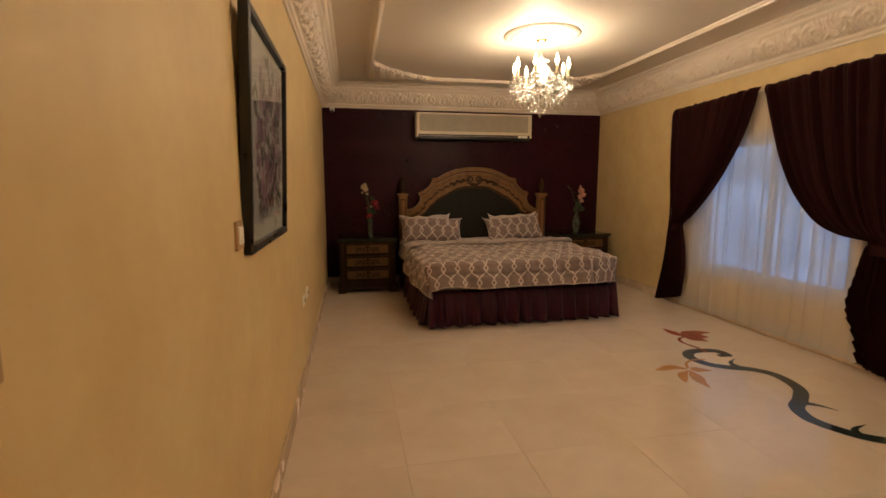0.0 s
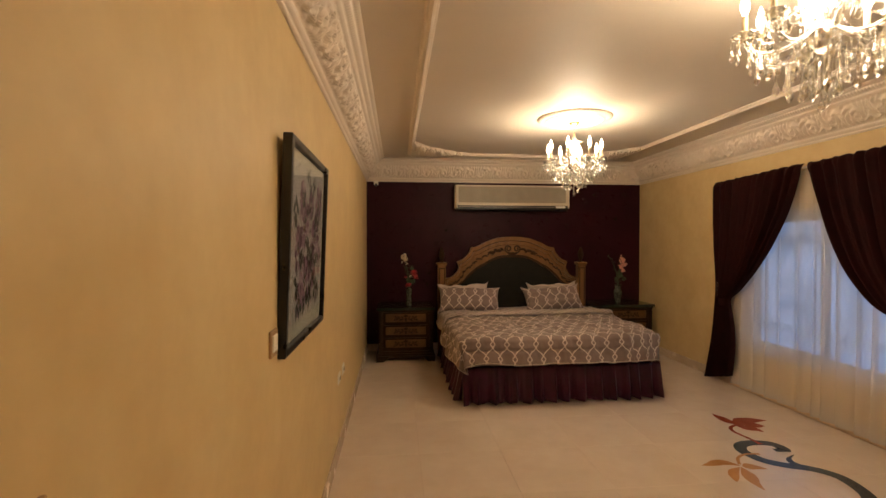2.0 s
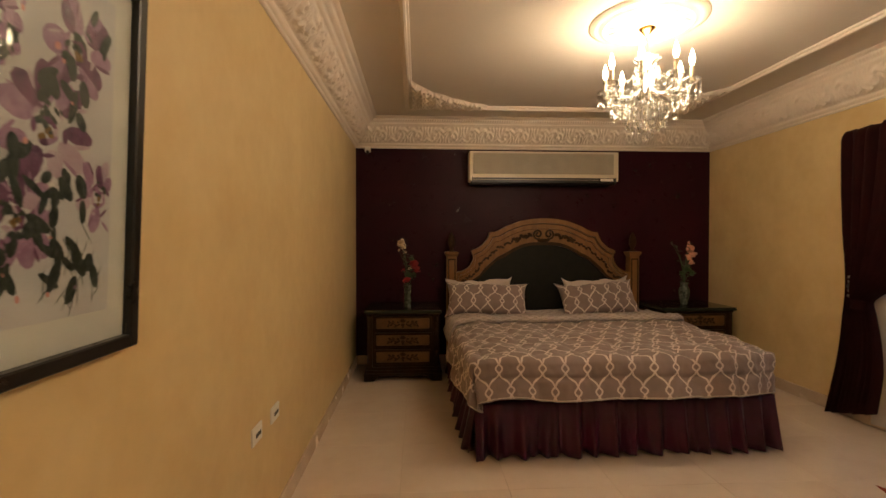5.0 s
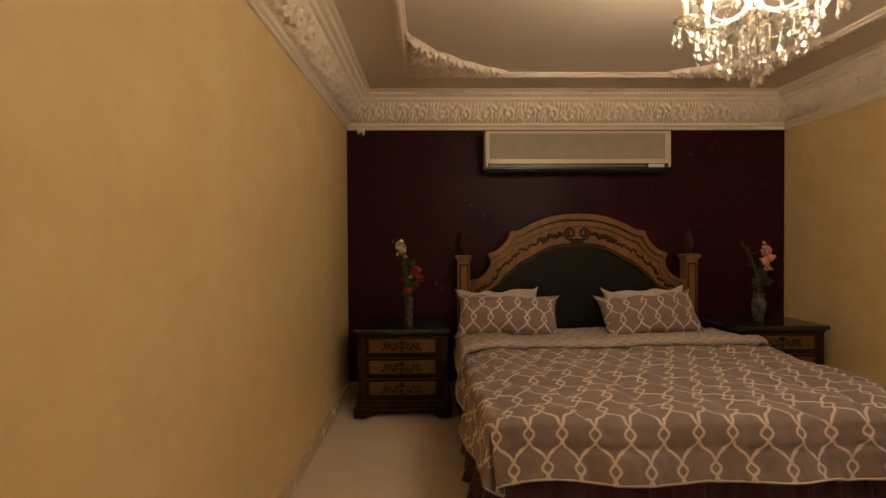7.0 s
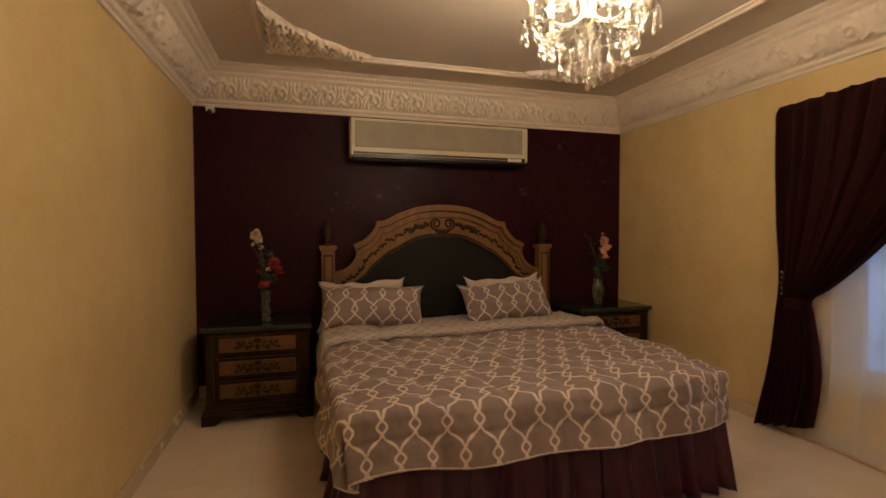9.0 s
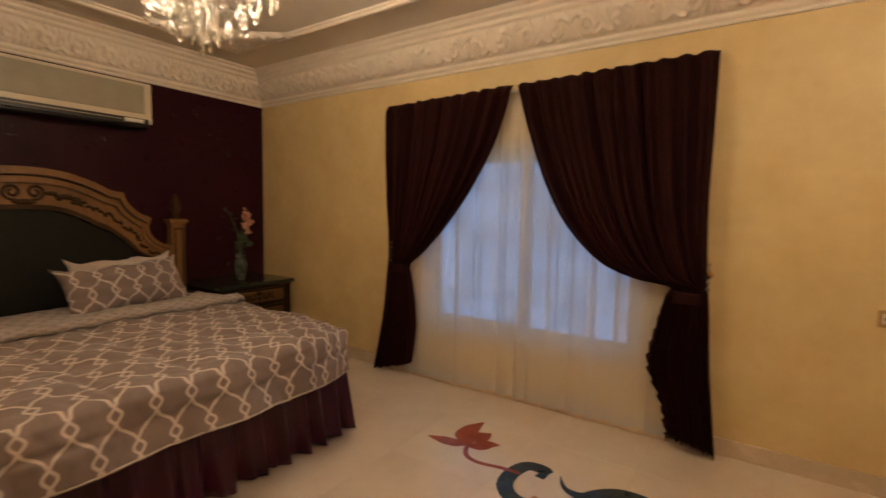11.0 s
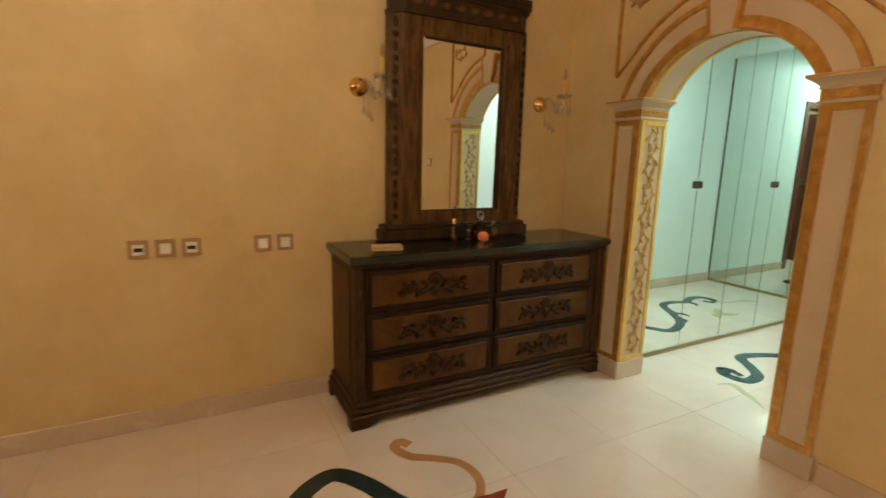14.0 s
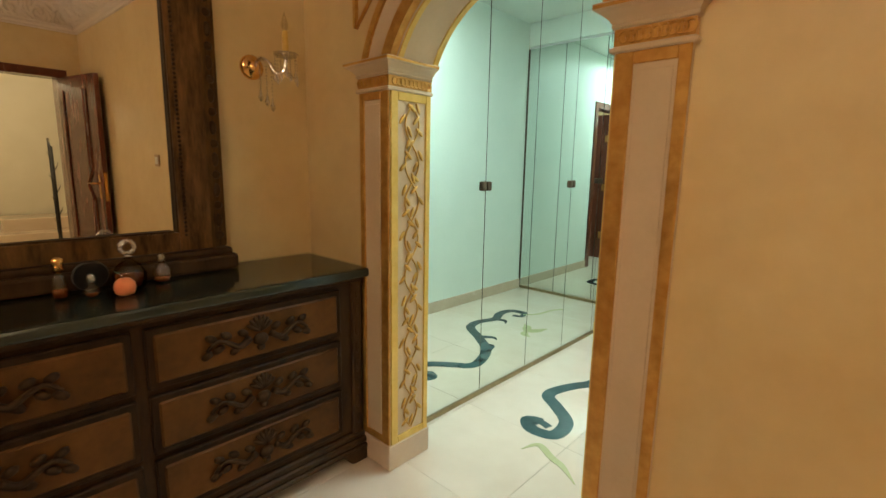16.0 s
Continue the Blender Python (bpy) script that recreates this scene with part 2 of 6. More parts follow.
PAINTING = surface("picture_paper", (0.58, 0.53, 0.52), (0.66, 0.60, 0.58), 9, 0.55, bump=0.1, fine=90)
PAINT_MAUVE = surface("mauve_oil_paint", (0.28, 0.115, 0.21), (0.46, 0.27, 0.37), 38, 0.4, bump=0.9, fine=160)
PAINT_PLUM = surface("plum_oil_paint", (0.085, 0.016, 0.060), (0.25, 0.085, 0.17), 34, 0.4, bump=0.9, fine=160)
PAINT_PALE = surface("pale_pink_oil_paint", (0.58, 0.44, 0.47), (0.46, 0.28, 0.35), 30, 0.4, bump=0.9, fine=160)
PAINT_LEAF = surface("dark_leaf_oil_paint", (0.010, 0.016, 0.009), (0.055, 0.062, 0.036), 60, 0.4, bump=0.9, fine=200)
PAINT_OCHRE = surface("ochre_oil_paint", (0.16, 0.075, 0.010), (0.30, 0.16, 0.03), 60, 0.4, bump=0.9, fine=200)
PAINT_CORAL = surface("coral_oil_paint", (0.62, 0.20, 0.17), (0.70, 0.32, 0.28), 60, 0.4, bump=0.5, fine=200)



def damask(m):
    """Adds a glossier damask stamp to the plum paint, felt only in the gloss."""
    nt, nodes = m.node_tree, m.node_tree.nodes
    p = nodes["Principled BSDF"]
    co = nodes.new("ShaderNodeTexCoord")
    v = nodes.new("ShaderNodeTexVoronoi")
    v.inputs["Scale"].default_value = 48
    n = nodes.new("ShaderNodeTexVoronoi")
    n.inputs["Scale"].default_value = 7.5
    for k in (v, n):
        nt.links.new(co.outputs["Object"], k.inputs["Vector"])
    mul = nodes.new("ShaderNodeMath")
    mul.operation = "MULTIPLY_ADD"
    nt.links.new(n.outputs[0], mul.inputs[0])
    mul.inputs[1].default_value = 1.25
    nt.links.new(v.outputs["Distance"], mul.inputs[2])
    r = nodes.new("ShaderNodeMapRange")
    r.inputs[1].default_value, r.inputs[2].default_value = 0.66, 0.74
    r.inputs[3].default_value, r.inputs[4].default_value = 0.22, 0.48
    nt.links.new(mul.outputs[0], r.inputs[0])
    nt.links.new(r.outputs[0], p.inputs["Roughness"])
    sp = nodes.new("ShaderNodeMapRange")
    sp.inputs[1].default_value, sp.inputs[2].default_value = 0.66, 0.74
    sp.inputs[3].default_value, sp.inputs[4].default_value = 0.43, 0.14
    nt.links.new(mul.outputs[0], sp.inputs[0])
    nt.links.new(sp.outputs[0], p.inputs["Specular IOR Level"])


damask(PLUM)
DARKOAK_LIGHT = surface("mid_antique_oak", (0.040, 0.018, 0.0055), (0.185, 0.090, 0.029), 13, 0.5, bump=0.3, fine=55, stretch=(3, 3, 0.6), spec=0.16)
PALEWOOD = surface("pale_wood", (0.50, 0.36, 0.17), (0.60, 0.44, 0.23), 9, 0.5, stretch=(6, 1, 6))
INLAY_TEAL = surface("dark_teal_marble", (0.02, 0.055, 0.06), (0.045, 0.095, 0.10), 9, 0.12, spread=0.04)
INLAY_OLIVE = surface("olive_marble", (0.42, 0.42, 0.22), (0.50, 0.50, 0.28), 9, 0.14, spread=0.04)
TRELLIS_PALE = trellis_cloth("pale_reverse_cloth", (0.46, 0.385, 0.345), (0.26, 0.21, 0.19), 0.045, 0.10, 0.0040)
NS_WOOD = surface("blackened_oak", (0.014, 0.0075, 0.0035), (0.040, 0.020, 0.008), 6, 0.5, bump=0.25, fine=55, stretch=(3, 3, 0.6), spec=0.12)

# ---- mesh helpers ----
def box(bm, x0, x1, y0, y1, z0, z1, bevel=0.0, seg=1):
    r = bmesh.ops.create_cube(bm, size=1, matrix=Matrix.Translation(((x0 + x1) / 2, (y0 + y1) / 2, (z0 + z1) / 2)) @ Matrix.Diagonal((abs(x1 - x0), abs(y1 - y0), abs(z1 - z0), 1)))
    if bevel:
        es = list({e for v in r["verts"] for e in v.link_edges})
        bmesh.ops.bevel(bm, geom=es, offset=bevel, segments=seg, affect="EDGES", profile=0.6)
    return bm


def boxed(*dims, bevel=0.0, seg=1):
    return box(bmesh.new(), *dims, bevel=bevel, seg=seg)


def lathe(bm, profile, centre=(0, 0, 0), n=24, m=None, squash=1.0, lobes=0, depth=0.0):
    """Turns a profile of (radius, height) round the z axis; lobes and depth flute it."""
    rings = []
    m = m or Matrix.Identity(4)
    for r, z in profile:
        ring = []
        for i in range(n):
            a = 2 * math.pi * i / n
            rr = r * (1 + depth * math.cos(lobes * a))
            ring.append(bm.verts.new(m @ Vector((centre[0] + rr * math.cos(a), centre[1] + rr * math.sin(a) * squash, centre[2] + z))))
        rings.append(ring)
    for a, b in zip(rings, rings[1:]):
        for i in range(n):
            bm.faces.new((a[i], a[(i + 1) % n], b[(i + 1) % n], b[i])).smooth = True
    for ring, flip in ((rings[0], True), (rings[-1], False)):
        bm.faces.new(list(reversed(ring)) if flip else ring)
    return bm


def tube(bm, points, radius, n=8, taper=None):
    """A round bar along a line of points."""
    pts = [Vector(p) for p in points]
    rings = []
    side = None
    for i, p in enumerate(pts):
        d = (pts[min(i + 1, len(pts) - 1)] - pts[max(i - 1, 0)]).normalized()
        if side is None:
            side = d.orthogonal().normalized()
        side = (side - d * side.dot(d)).normalized()
        up = d.cross(side)
        r = radius * (1 if taper is None else taper(i / (len(pts) - 1)))
        rings.append([bm.verts.new(p + (side * math.cos(2 * math.pi * k / n) + up * math.sin(2 * math.pi * k / n)) * r) for k in range(n)])
    for a, b in zip(rings, rings[1:]):
        for k in range(n):
            bm.faces.new((a[k], a[(k + 1) % n], b[(k + 1) % n], b[k])).smooth = True
    bm.faces.new(list(reversed(rings[0])))
    bm.faces.new(rings[-1])
    return bm


def prism(bm, outline, axis, lo, hi, bevel=0.0):
    """A plate of the outline's shape: (a, b) pairs in the plane across axis 'x', 'y' or 'z', from lo to hi."""
    def at(a, b, c):
        return {"x": (c, a, b), "y": (a, c, b), "z": (a, b, c)}[axis]
    va = [bm.verts.new(at(a, b, lo)) for a, b in outline]
    vb = [bm.verts.new(at(a, b, hi)) for a, b in outline]
    n = len(outline)
    faces = [bm.faces.new(list(reversed(va))), bm.faces.new(vb)]
    for i in range(n):
        faces.append(bm.faces.new((va[i], va[(i + 1) % n], vb[(i + 1) % n], vb[i])))
    if bevel:
        bmesh.ops.recalc_face_normals(bm, faces=faces)
        bmesh.ops.bevel(bm, geom=list(faces[1].edges) if hi > lo else list(faces[1].edges), offset=bevel, segments=2, affect="EDGES")
    return bm


def band(bm, outer, inner, axis, lo, hi):
    """A plate between two open lines with the same number of points."""
    def at(a, b, c):
        return {"x": (c, a, b), "y": (a, c, b), "z": (a, b, c)}[axis]
    o0, o1 = [bm.verts.new(at(*p, lo)) for p in outer], [bm.verts.new(at(*p, hi)) for p in outer]
    i0, i1 = [bm.verts.new(at(*p, lo)) for p in inner], [bm.verts.new(at(*p, hi)) for p in inner]
    for k in range(len(outer) - 1):
        for a, b, c, d in ((o1[k], o1[k + 1], i1[k + 1], i1[k]), (o0[k], i0[k], i0[k + 1], o0[k + 1]), (o0[k], o0[k + 1], o1[k + 1], o1[k]), (i0[k], i1[k], i1[k + 1], i0[k + 1])):
            bm.faces.new((a, b, c, d))
    for k in (0, -1):
        bm.faces.new((o0[k], o1[k], i1[k], i0[k]))
    return bm


def sheet(nu, nv, place, uv=None, closed=False):
    """A grid of nu by nv points; place(i/(nu-1), j/(nv-1)) gives each its position."""
    bm = bmesh.new()
    vs = [[bm.verts.new(place(i / (nu - 1), j / (nv - 1))) for j in range(nv)] for i in range(nu)]
    lay = bm.loops.layers.uv.new("UVMap") if uv else None
    for i in range(nu - 1):
        for j in range(nv - 1):
            f = bm.faces.new((vs[i][j], vs[i + 1][j], vs[i + 1][j + 1], vs[i][j + 1]))
            f.smooth = True
            if uv:
                for loop, (a, b) in zip(f.loops, ((i, j), (i + 1, j), (i + 1, j + 1), (i, j + 1))):
                    loop[lay].uv = uv(a / (nu - 1), b / (nv - 1))
    return bm


def thicken(bm, t):
    bmesh.ops.recalc_face_normals(bm, faces=bm.faces[:])
    bmesh.ops.solidify(bm, geom=bm.faces[:], thickness=t)
    return bm


def lined(bm, move):
    """Gives a cloth its thickness: a second layer, each point of the first carried to move(point)."""
    made = bmesh.ops.extrude_face_region(bm, geom=bm.faces[:], use_keep_orig=True)
    for v in made["geom"]:
        if isinstance(v, bmesh.types.BMVert):
            v.co = Vector(move(v.co))
    return bm


def part(name, bm, material, parent=None, label=""):
    """Links a bmesh as one mesh object, under a thing if one is given."""
    me = bpy.data.meshes.new(name)
    bmesh.ops.recalc_face_normals(bm, faces=bm.faces[:])
    bm.to_mesh(me)
    bm.free()
    me.materials.append(material)
    ob = new(name, me)
    ob.parent = parent
    return tagged(ob, label)


def again(src, m, parent, label=""):
    """Another object on the mesh of src, at a pose of its own."""
    ob = new(src.name.split(".")[0], src.data)
    ob.parent = parent
    ob.matrix_basis = m
    return tagged(ob, label)


def thing(name, label, category, at=(0, 0, 0), group=""):
    """An Empty at a thing's base, which its parts hang under."""
    ob = new(name)
    ob.empty_display_size = 0.1
    ob.location = at
    return tagged(ob, label, category, group)


def setting(name, bm, material, label="", category=""):
    return tagged(part(name, bm, material), label, category, kind="structure")


ARCH_R = (0.412 ** 2 + ARCH_B ** 2) / (2 * ARCH_B)


def arch_line(off, t0, t1, n):
    """The arch's round line, off metres outside the opening; 180 and 0 are its two springings."""
    cz, r = SPRING + ARCH_B - ARCH_R, ARCH_R + off
    phi = math.degrees(math.asin((SPRING - cz) / r))
    angles = [phi + (180 - 2 * phi) * (t0 + (t1 - t0) * i / n) / 180 for i in range(n + 1)]
    return [(ARCH_X + r * math.cos(radians(a)), cz + r * math.sin(radians(a))) for a in angles]


def spiral(cx, cy, r0, r1, a0, a1, n=20):
    return [(cx + (r0 + (r1 - r0) * i / n) * math.cos(radians(a0 + (a1 - a0) * i / n)), cy + (r0 + (r1 - r0) * i / n) * math.sin(radians(a0 + (a1 - a0) * i / n))) for i in range(n + 1)]


def smooth_line(points, n=8):
    """A soft line through a few points."""
    pts = [Vector((*p, 0)) if len(p) == 2 else Vector(p) for p in points]
    out = []
    for i in range(len(pts) - 1):
        p0, p1, p2, p3 = pts[max(i - 1, 0)], pts[i], pts[i + 1], pts[min(i + 2, len(pts) - 1)]
        for k in range(n):
            t = k / n
            out.append(0.5 * ((2 * p1) + (p2 - p0) * t + (2 * p0 - 5 * p1 + 4 * p2 - p3) * t * t + (3 * p1 - p0 - 3 * p2 + p3) * t ** 3))
    return out + [pts[-1]]

TX, TY = -0.01, 0.10


def tile_marble():
    """Cream marble whose tone and veins shift from tile to tile."""
    m = surface("marble_tile", (0.69, 0.57, 0.46), (0.76, 0.65, 0.54), 3.0, 0.06, spread=0.025, fine=11, detail=8, spec=0.85)
    nt, nodes = m.node_tree, m.node_tree.nodes
    p = nodes["Principled BSDF"]
    col = p.inputs["Base Color"].links[0].from_socket
    info = nodes.new("ShaderNodeObjectInfo")
    hsv = nodes.new("ShaderNodeHueSaturation")
    r = nodes.new("ShaderNodeMapRange")
    r.inputs[3].default_value, r.inputs[4].default_value = 0.985, 1.015
    nt.links.new(info.outputs["Random"], r.inputs[0])
    nt.links.new(r.outputs[0], hsv.inputs["Value"])
    nt.links.new(col, hsv.inputs["Color"])
    nt.links.new(hsv.outputs[0], p.inputs["Base Color"])
    for n in nodes:
        if n.type == "MAPPING":
            mul = nodes.new("ShaderNodeVectorMath")
            mul.operation = "SCALE"
            mul.inputs[0].default_value = (17.0, 31.0, 0.0)
            nt.links.new(info.outputs["Random"], mul.inputs["Scale"])
            nt.links.new(mul.outputs[0], n.inputs["Location"])
    return m


TILE_MARBLE = tile_marble()

# ---- large structure ----
T = 0.2
# west wall with its doorway
wb = boxed(-T, 0, DOOR[1], Y1 + T, 0, CEIL + 0.1)
box(wb, -T, 0, Y0 - T, DOOR[0], 0, CEIL + 0.1)
box(wb, -T, 0, DOOR[0], DOOR[1], DOOR[2], CEIL + 0.1)
setting("wall_west", wb, YELLOW, "sponge-painted warm yellow plaster wall with a doorway", "wall")
setting("wall_north", boxed(0, RW, Y1, Y1 + T, 0, CEIL + 0.1), PLUM, "dark plum wall with a glossy damask stamp", "wall")
eb = boxed(RW, RW + T, WIN[1], Y1 + T, 0, CEIL + 0.1)
box(eb, RW, RW + T, Y0 - 0.36, WIN[0], 0, CEIL + 0.1)
box(eb, RW, RW + T, WIN[0], WIN[1], 0, WIN[2])
box(eb, RW, RW + T, WIN[0], WIN[1], WIN[3], CEIL + 0.1)
setting("wall_east", eb, YELLOW, "sponge-painted warm yellow plaster wall with a wide window", "wall")
# south wall with the arched opening
SB = -0.63
ax0, ax1 = ARCH_X - ARCH_A, ARCH_X + ARCH_A
sb = boxed(0, ax0, SB, Y0, 0, CEIL + 0.1)
box(sb, ax1, RW, SB, Y0, 0, CEIL + 0.1)
arc = [(ax0, SPRING)] + arch_line(0.0, 180, 0, 32) + [(ax1, SPRING)]
band(sb, [(x, CEIL + 0.1) for x, z in arc], arc, "y", SB, Y0)
setting("wall_south", sb, YELLOW, "sponge-painted warm yellow plaster wall with an arched opening", "wall")
setting("ceiling", boxed(-T, RW + T, Y0 - T, Y1 + T, CEIL, CEIL + 0.12), CEIL_PAINT, "cream painted flat ceiling", "ceiling")


# ---- plaster cornice with a band of scrolling acanthus ----
def scroll_relief(u, v):
    """Relief of a running acanthus scroll: u along in metres, v from 0 to 1 across the band."""
    w = 0.195
    k = math.floor(u / w)
    x, y = (u / w - k) - 0.5, v - 0.5
    if k % 2:
        y = -y
    r, a = math.hypot(x * 1.25, y * 1.05), math.atan2(y, x * 1.25)
    curl = max(0.0, math.cos(a - r * 21.0)) ** 0.8 * max(0.0, min(1.0, (0.40 - r) * 9))
    stem = math.exp(-((y - 0.34 * math.sin(2 * math.pi * x)) / 0.055) ** 2)
    frond = max(0.0, math.cos(a * 8 + r * 26)) ** 0.7 * max(0.0, min(1.0, (r - 0.36) * 8)) * 0.8
    edge = max(0.0, min(1.0, (0.5 - abs(v - 0.5)) * 12))
    return min(1.2, curl + stem * 0.7 + frond) * edge


CORN_PROFILE = [(0.0, -0.012), (0.014, -0.012), (0.018, 0.004), (0.012, 0.008), (0.022, 0.012), (0.032, 0.022), (0.036, 0.034), (0.030, 0.040), (0.036, 0.046)]
BAND0, BAND1 = (0.038, 0.050), (0.150, 0.205)
TOP_PROFILE = [(0.160, 0.208), (0.170, 0.214), (0.178, 0.228), (0.174, 0.234), (0.188, 0.240), (0.206, 0.250), (0.214, 0.262), (0.210, 0.268), (0.226, 0.272), (0.248, 0.280), (0.250, 0.292)]


def cornice_run(bm, length, to_world):
    nb = 20
    prof = [(d, z, None) for d, z in CORN_PROFILE]
    for j in range(nb + 1):
        v = j / nb
        bow = -0.022 * math.sin(math.pi * v)
        prof.append((BAND0[0] + (BAND1[0] - BAND0[0]) * v - bow * 0.0 + bow * -0.6, BAND0[1] + (BAND1[1] - BAND0[1]) * v + bow * 0.6, v))
    prof += [(d, z, None) for d, z in TOP_PROFILE]
    nu = max(8, int(length / 0.0085))
    rows = []
    for i in range(nu + 1):
        col = []
        for d, z, v in prof:
            u = d + (length - 2 * d) * i / nu
            h = 0.026 * scroll_relief(u, v) if v is not None else 0.0
            if v is None and 0.030 <= d <= 0.036 and 0.03 < z < 0.045:
                h = 0.005 * math.cos(u * 2 * math.pi / 0.021)
            if v is None and 0.20 < d < 0.215:
                h = 0.004 * math.cos(u * 2 * math.pi / 0.026)
            col.append(bm.verts.new(to_world(u, d + h * 0.75, CORN + z - h * 0.66)))
        rows.append(col)
    for a, b in zip(rows, rows[1:]):
        for j in range(len(prof) - 1):
            bm.faces.new((a[j], a[j + 1], b[j + 1], b[j])).smooth = True


for run_len, place in ((Y1 - Y0, lambda u, d, z: (d, Y0 + u, z)), (RW, lambda u, d, z: (u, Y1 - d, z)), (Y1 - Y0, lambda u, d, z: (RW - d, Y1 - u, z)), (RW, lambda u, d, z: (RW - u, Y0 + d, z))):
    cb = bmesh.new()
    cornice_run(cb, run_len, place)
    setting("trim_cornice", cb, PLASTER, "cream plaster cornice with scrolling acanthus relief", "cornice")

# ---- raised panel moulding on the ceiling, with carved corners ----
PX0, PX1, PY0, PY1 = 0.60, 3.42, 0.17, 6.40


def panel_moulding():
    bm = bmesh.new()
    prof = [(-0.035, 0.0), (-0.032, 0.012), (-0.022, 0.014), (-0.014, 0.030), (0.004, 0.036), (0.018, 0.030), (0.022, 0.016), (0.034, 0.012), (0.038, 0.0)]
    corners = [(PX0, PY0, 1, 1), (PX1, PY0, -1, 1), (PX1, PY1, -1, -1), (PX0, PY1, 1, -1)]
    rings = [[bm.verts.new((x + d * sx, y + d * sy, CEIL - h)) for d, h in prof] for x, y, sx, sy in corners]
    for k in range(4):
        a, b = rings[k], rings[(k + 1) % 4]
        for j in range(len(prof) - 1):
            bm.faces.new((a[j], a[j + 1], b[j + 1], b[j]))
    return bm


setting("trim_ceiling_panel", panel_moulding(), PLASTER, "cream plaster panel moulding on the ceiling", "moulding")


def corner_ornament(x, y, sx, sy):
    """A stepped triangular plaster corner, thick with leaf relief."""
    leg, nu = 0.75, 100

    def reach(s):
        base = 0.72 * (1 - s ** 0.62) ** 1.15
        return 0.03 + base + 0.034 * abs(math.sin(s * math.pi * 4.0)) * (1 - s * 0.5)
    bm = bmesh.new()
    nv = 80
    vs = []
    for i in range(nu + 1):
        s = i / nu
        col = []
        for j in range(nv + 1):
            v = j / nv
            w = reach(s)
            px, py = leg * s, w * v
            edge = min(1.0, (1 - v) * 8, (1 - s) * 10 + 0.02)
            rim = math.exp(-((v - 0.92) / 0.05) ** 2)
            rel = 0.028 + 0.024 * math.sin(px * 95 + 2.0 * math.sin(py * 50)) * math.sin(py * 95 + 2.0 * math.sin(px * 50)) + 0.012 * rim
            col.append(bm.verts.new((x + sx * px, y + sy * py, CEIL - max(0.0, rel) * max(0, edge) - 0.001)))
        vs.append(col)
    for i in range(nu):
        for j in range(nv):
            bm.faces.new((vs[i][j], vs[i + 1][j], vs[i + 1][j + 1], vs[i][j + 1])).smooth = True
    return bm


for x, y, sx, sy in ((PX0, PY0, 1, 1), (PX1, PY0, -1, 1), (PX1, PY1, -1, -1), (PX0, PY1, 1, -1)):
    setting("trim_corner_ornament", corner_ornament(x + 0.03 * sx, y + 0.03 * sy, sx, sy), PLASTER, "carved plaster leaf ornament in a ceiling corner", "moulding")


def ceiling_rose(cx, cy):
    bm = bmesh.new()
    lathe(bm, [(0.345, 0.0), (0.335, -0.006), (0.32, -0.016), (0.295, -0.022), (0.28, -0.018), (0.268, -0.030), (0.25, -0.032), (0.24, -0.018), (0.20, -0.014), (0.15, -0.016), (0.14, -0.03), (0.10, -0.035), (0.05, -0.04), (0.001, -0.04)], (cx, cy, CEIL), 64)
    for k in range(18):
        a = 2 * math.pi * k / 18
        m = Matrix.Translation((cx, cy, CEIL - 0.018)) @ Matrix.Rotation(a, 4, "Z") @ Matrix.Translation((0.195, 0, 0)) @ Matrix.Diagonal((0.048, 0.026, 0.012, 1))
        bmesh.ops.create_uvsphere(bm, u_segments=10, v_segments=6, radius=1, matrix=m)
    return bm


for cx, cy, lift in CHANDELIERS:
    setting("trim_ceiling_rose", ceiling_rose(cx, cy), PLASTER, "round cream plaster ceiling rose with petals", "ceiling rose")

# ---- skirting ----
for name, dims in (("baseboard_west", (0, 0.014, DOOR[1] + 0.08, Y1, 0, 0.10)), ("baseboard_north", (0.014, RW - 0.014, Y1 - 0.014, Y1, 0, 0.10)),
                   ("baseboard_east", (RW - 0.014, RW, Y0 + 0.014, Y1, 0, 0.10)), ("baseboard_south", (0.0, ax0 - 0.19, Y0, Y0 + 0.014, 0, 0.10)), ("baseboard_south_corner", (ax1 + 0.19, RW, Y0, Y0 + 0.014, 0, 0.10))):
    setting(name, boxed(*dims, bevel=0.003), MARBLE_SKIRT, "cream marble skirting", "baseboard")

# ---- dressing corridor behind the arch ----
hx0, hx1, hy0, hy1, hz = HALL
HD = (-1.86, -1.08, 2.10)
hwb = boxed(hx0 - 0.12, hx0, hy0, HD[0], 0, hz)
box(hwb, hx0 - 0.12, hx0, HD[1], SB, 0, hz)
box(hwb, hx0 - 0.12, hx0, HD[0], HD[1], HD[2], hz)
setting("wall_corridor_west", hwb, HALL_PAINT, "white corridor wall with a door", "wall")
nb_ = boxed(hx0, ax0 - 0.012, SB - 0.014, SB, 0, hz)
box(nb_, ax1 + 0.012, 4.21, SB - 0.014, SB, 0, hz)
arc2 = [(ax0 - 0.012, SPRING)] + arch_line(0.012, 180, 0, 32) + [(ax1 + 0.012, SPRING)]
band(nb_, [(x, hz) for x, z in arc2], arc2, "y", SB - 0.014, SB)
setting("wall_corridor_north", nb_, HALL_PAINT, "white corridor wall round the back of the arch", "wall")
setting("wall_corridor_south", boxed(hx0 - 0.12, 4.26, hy0 - 0.72, hy0 - 0.6, 0, hz), HALL_PAINT, "white corridor end wall", "wall")
setting("wall_corridor_east", boxed(4.21, 4.33, hy0 - 0.6, SB, 0, hz), HALL_PAINT, "white corridor wall behind the wardrobes", "wall")
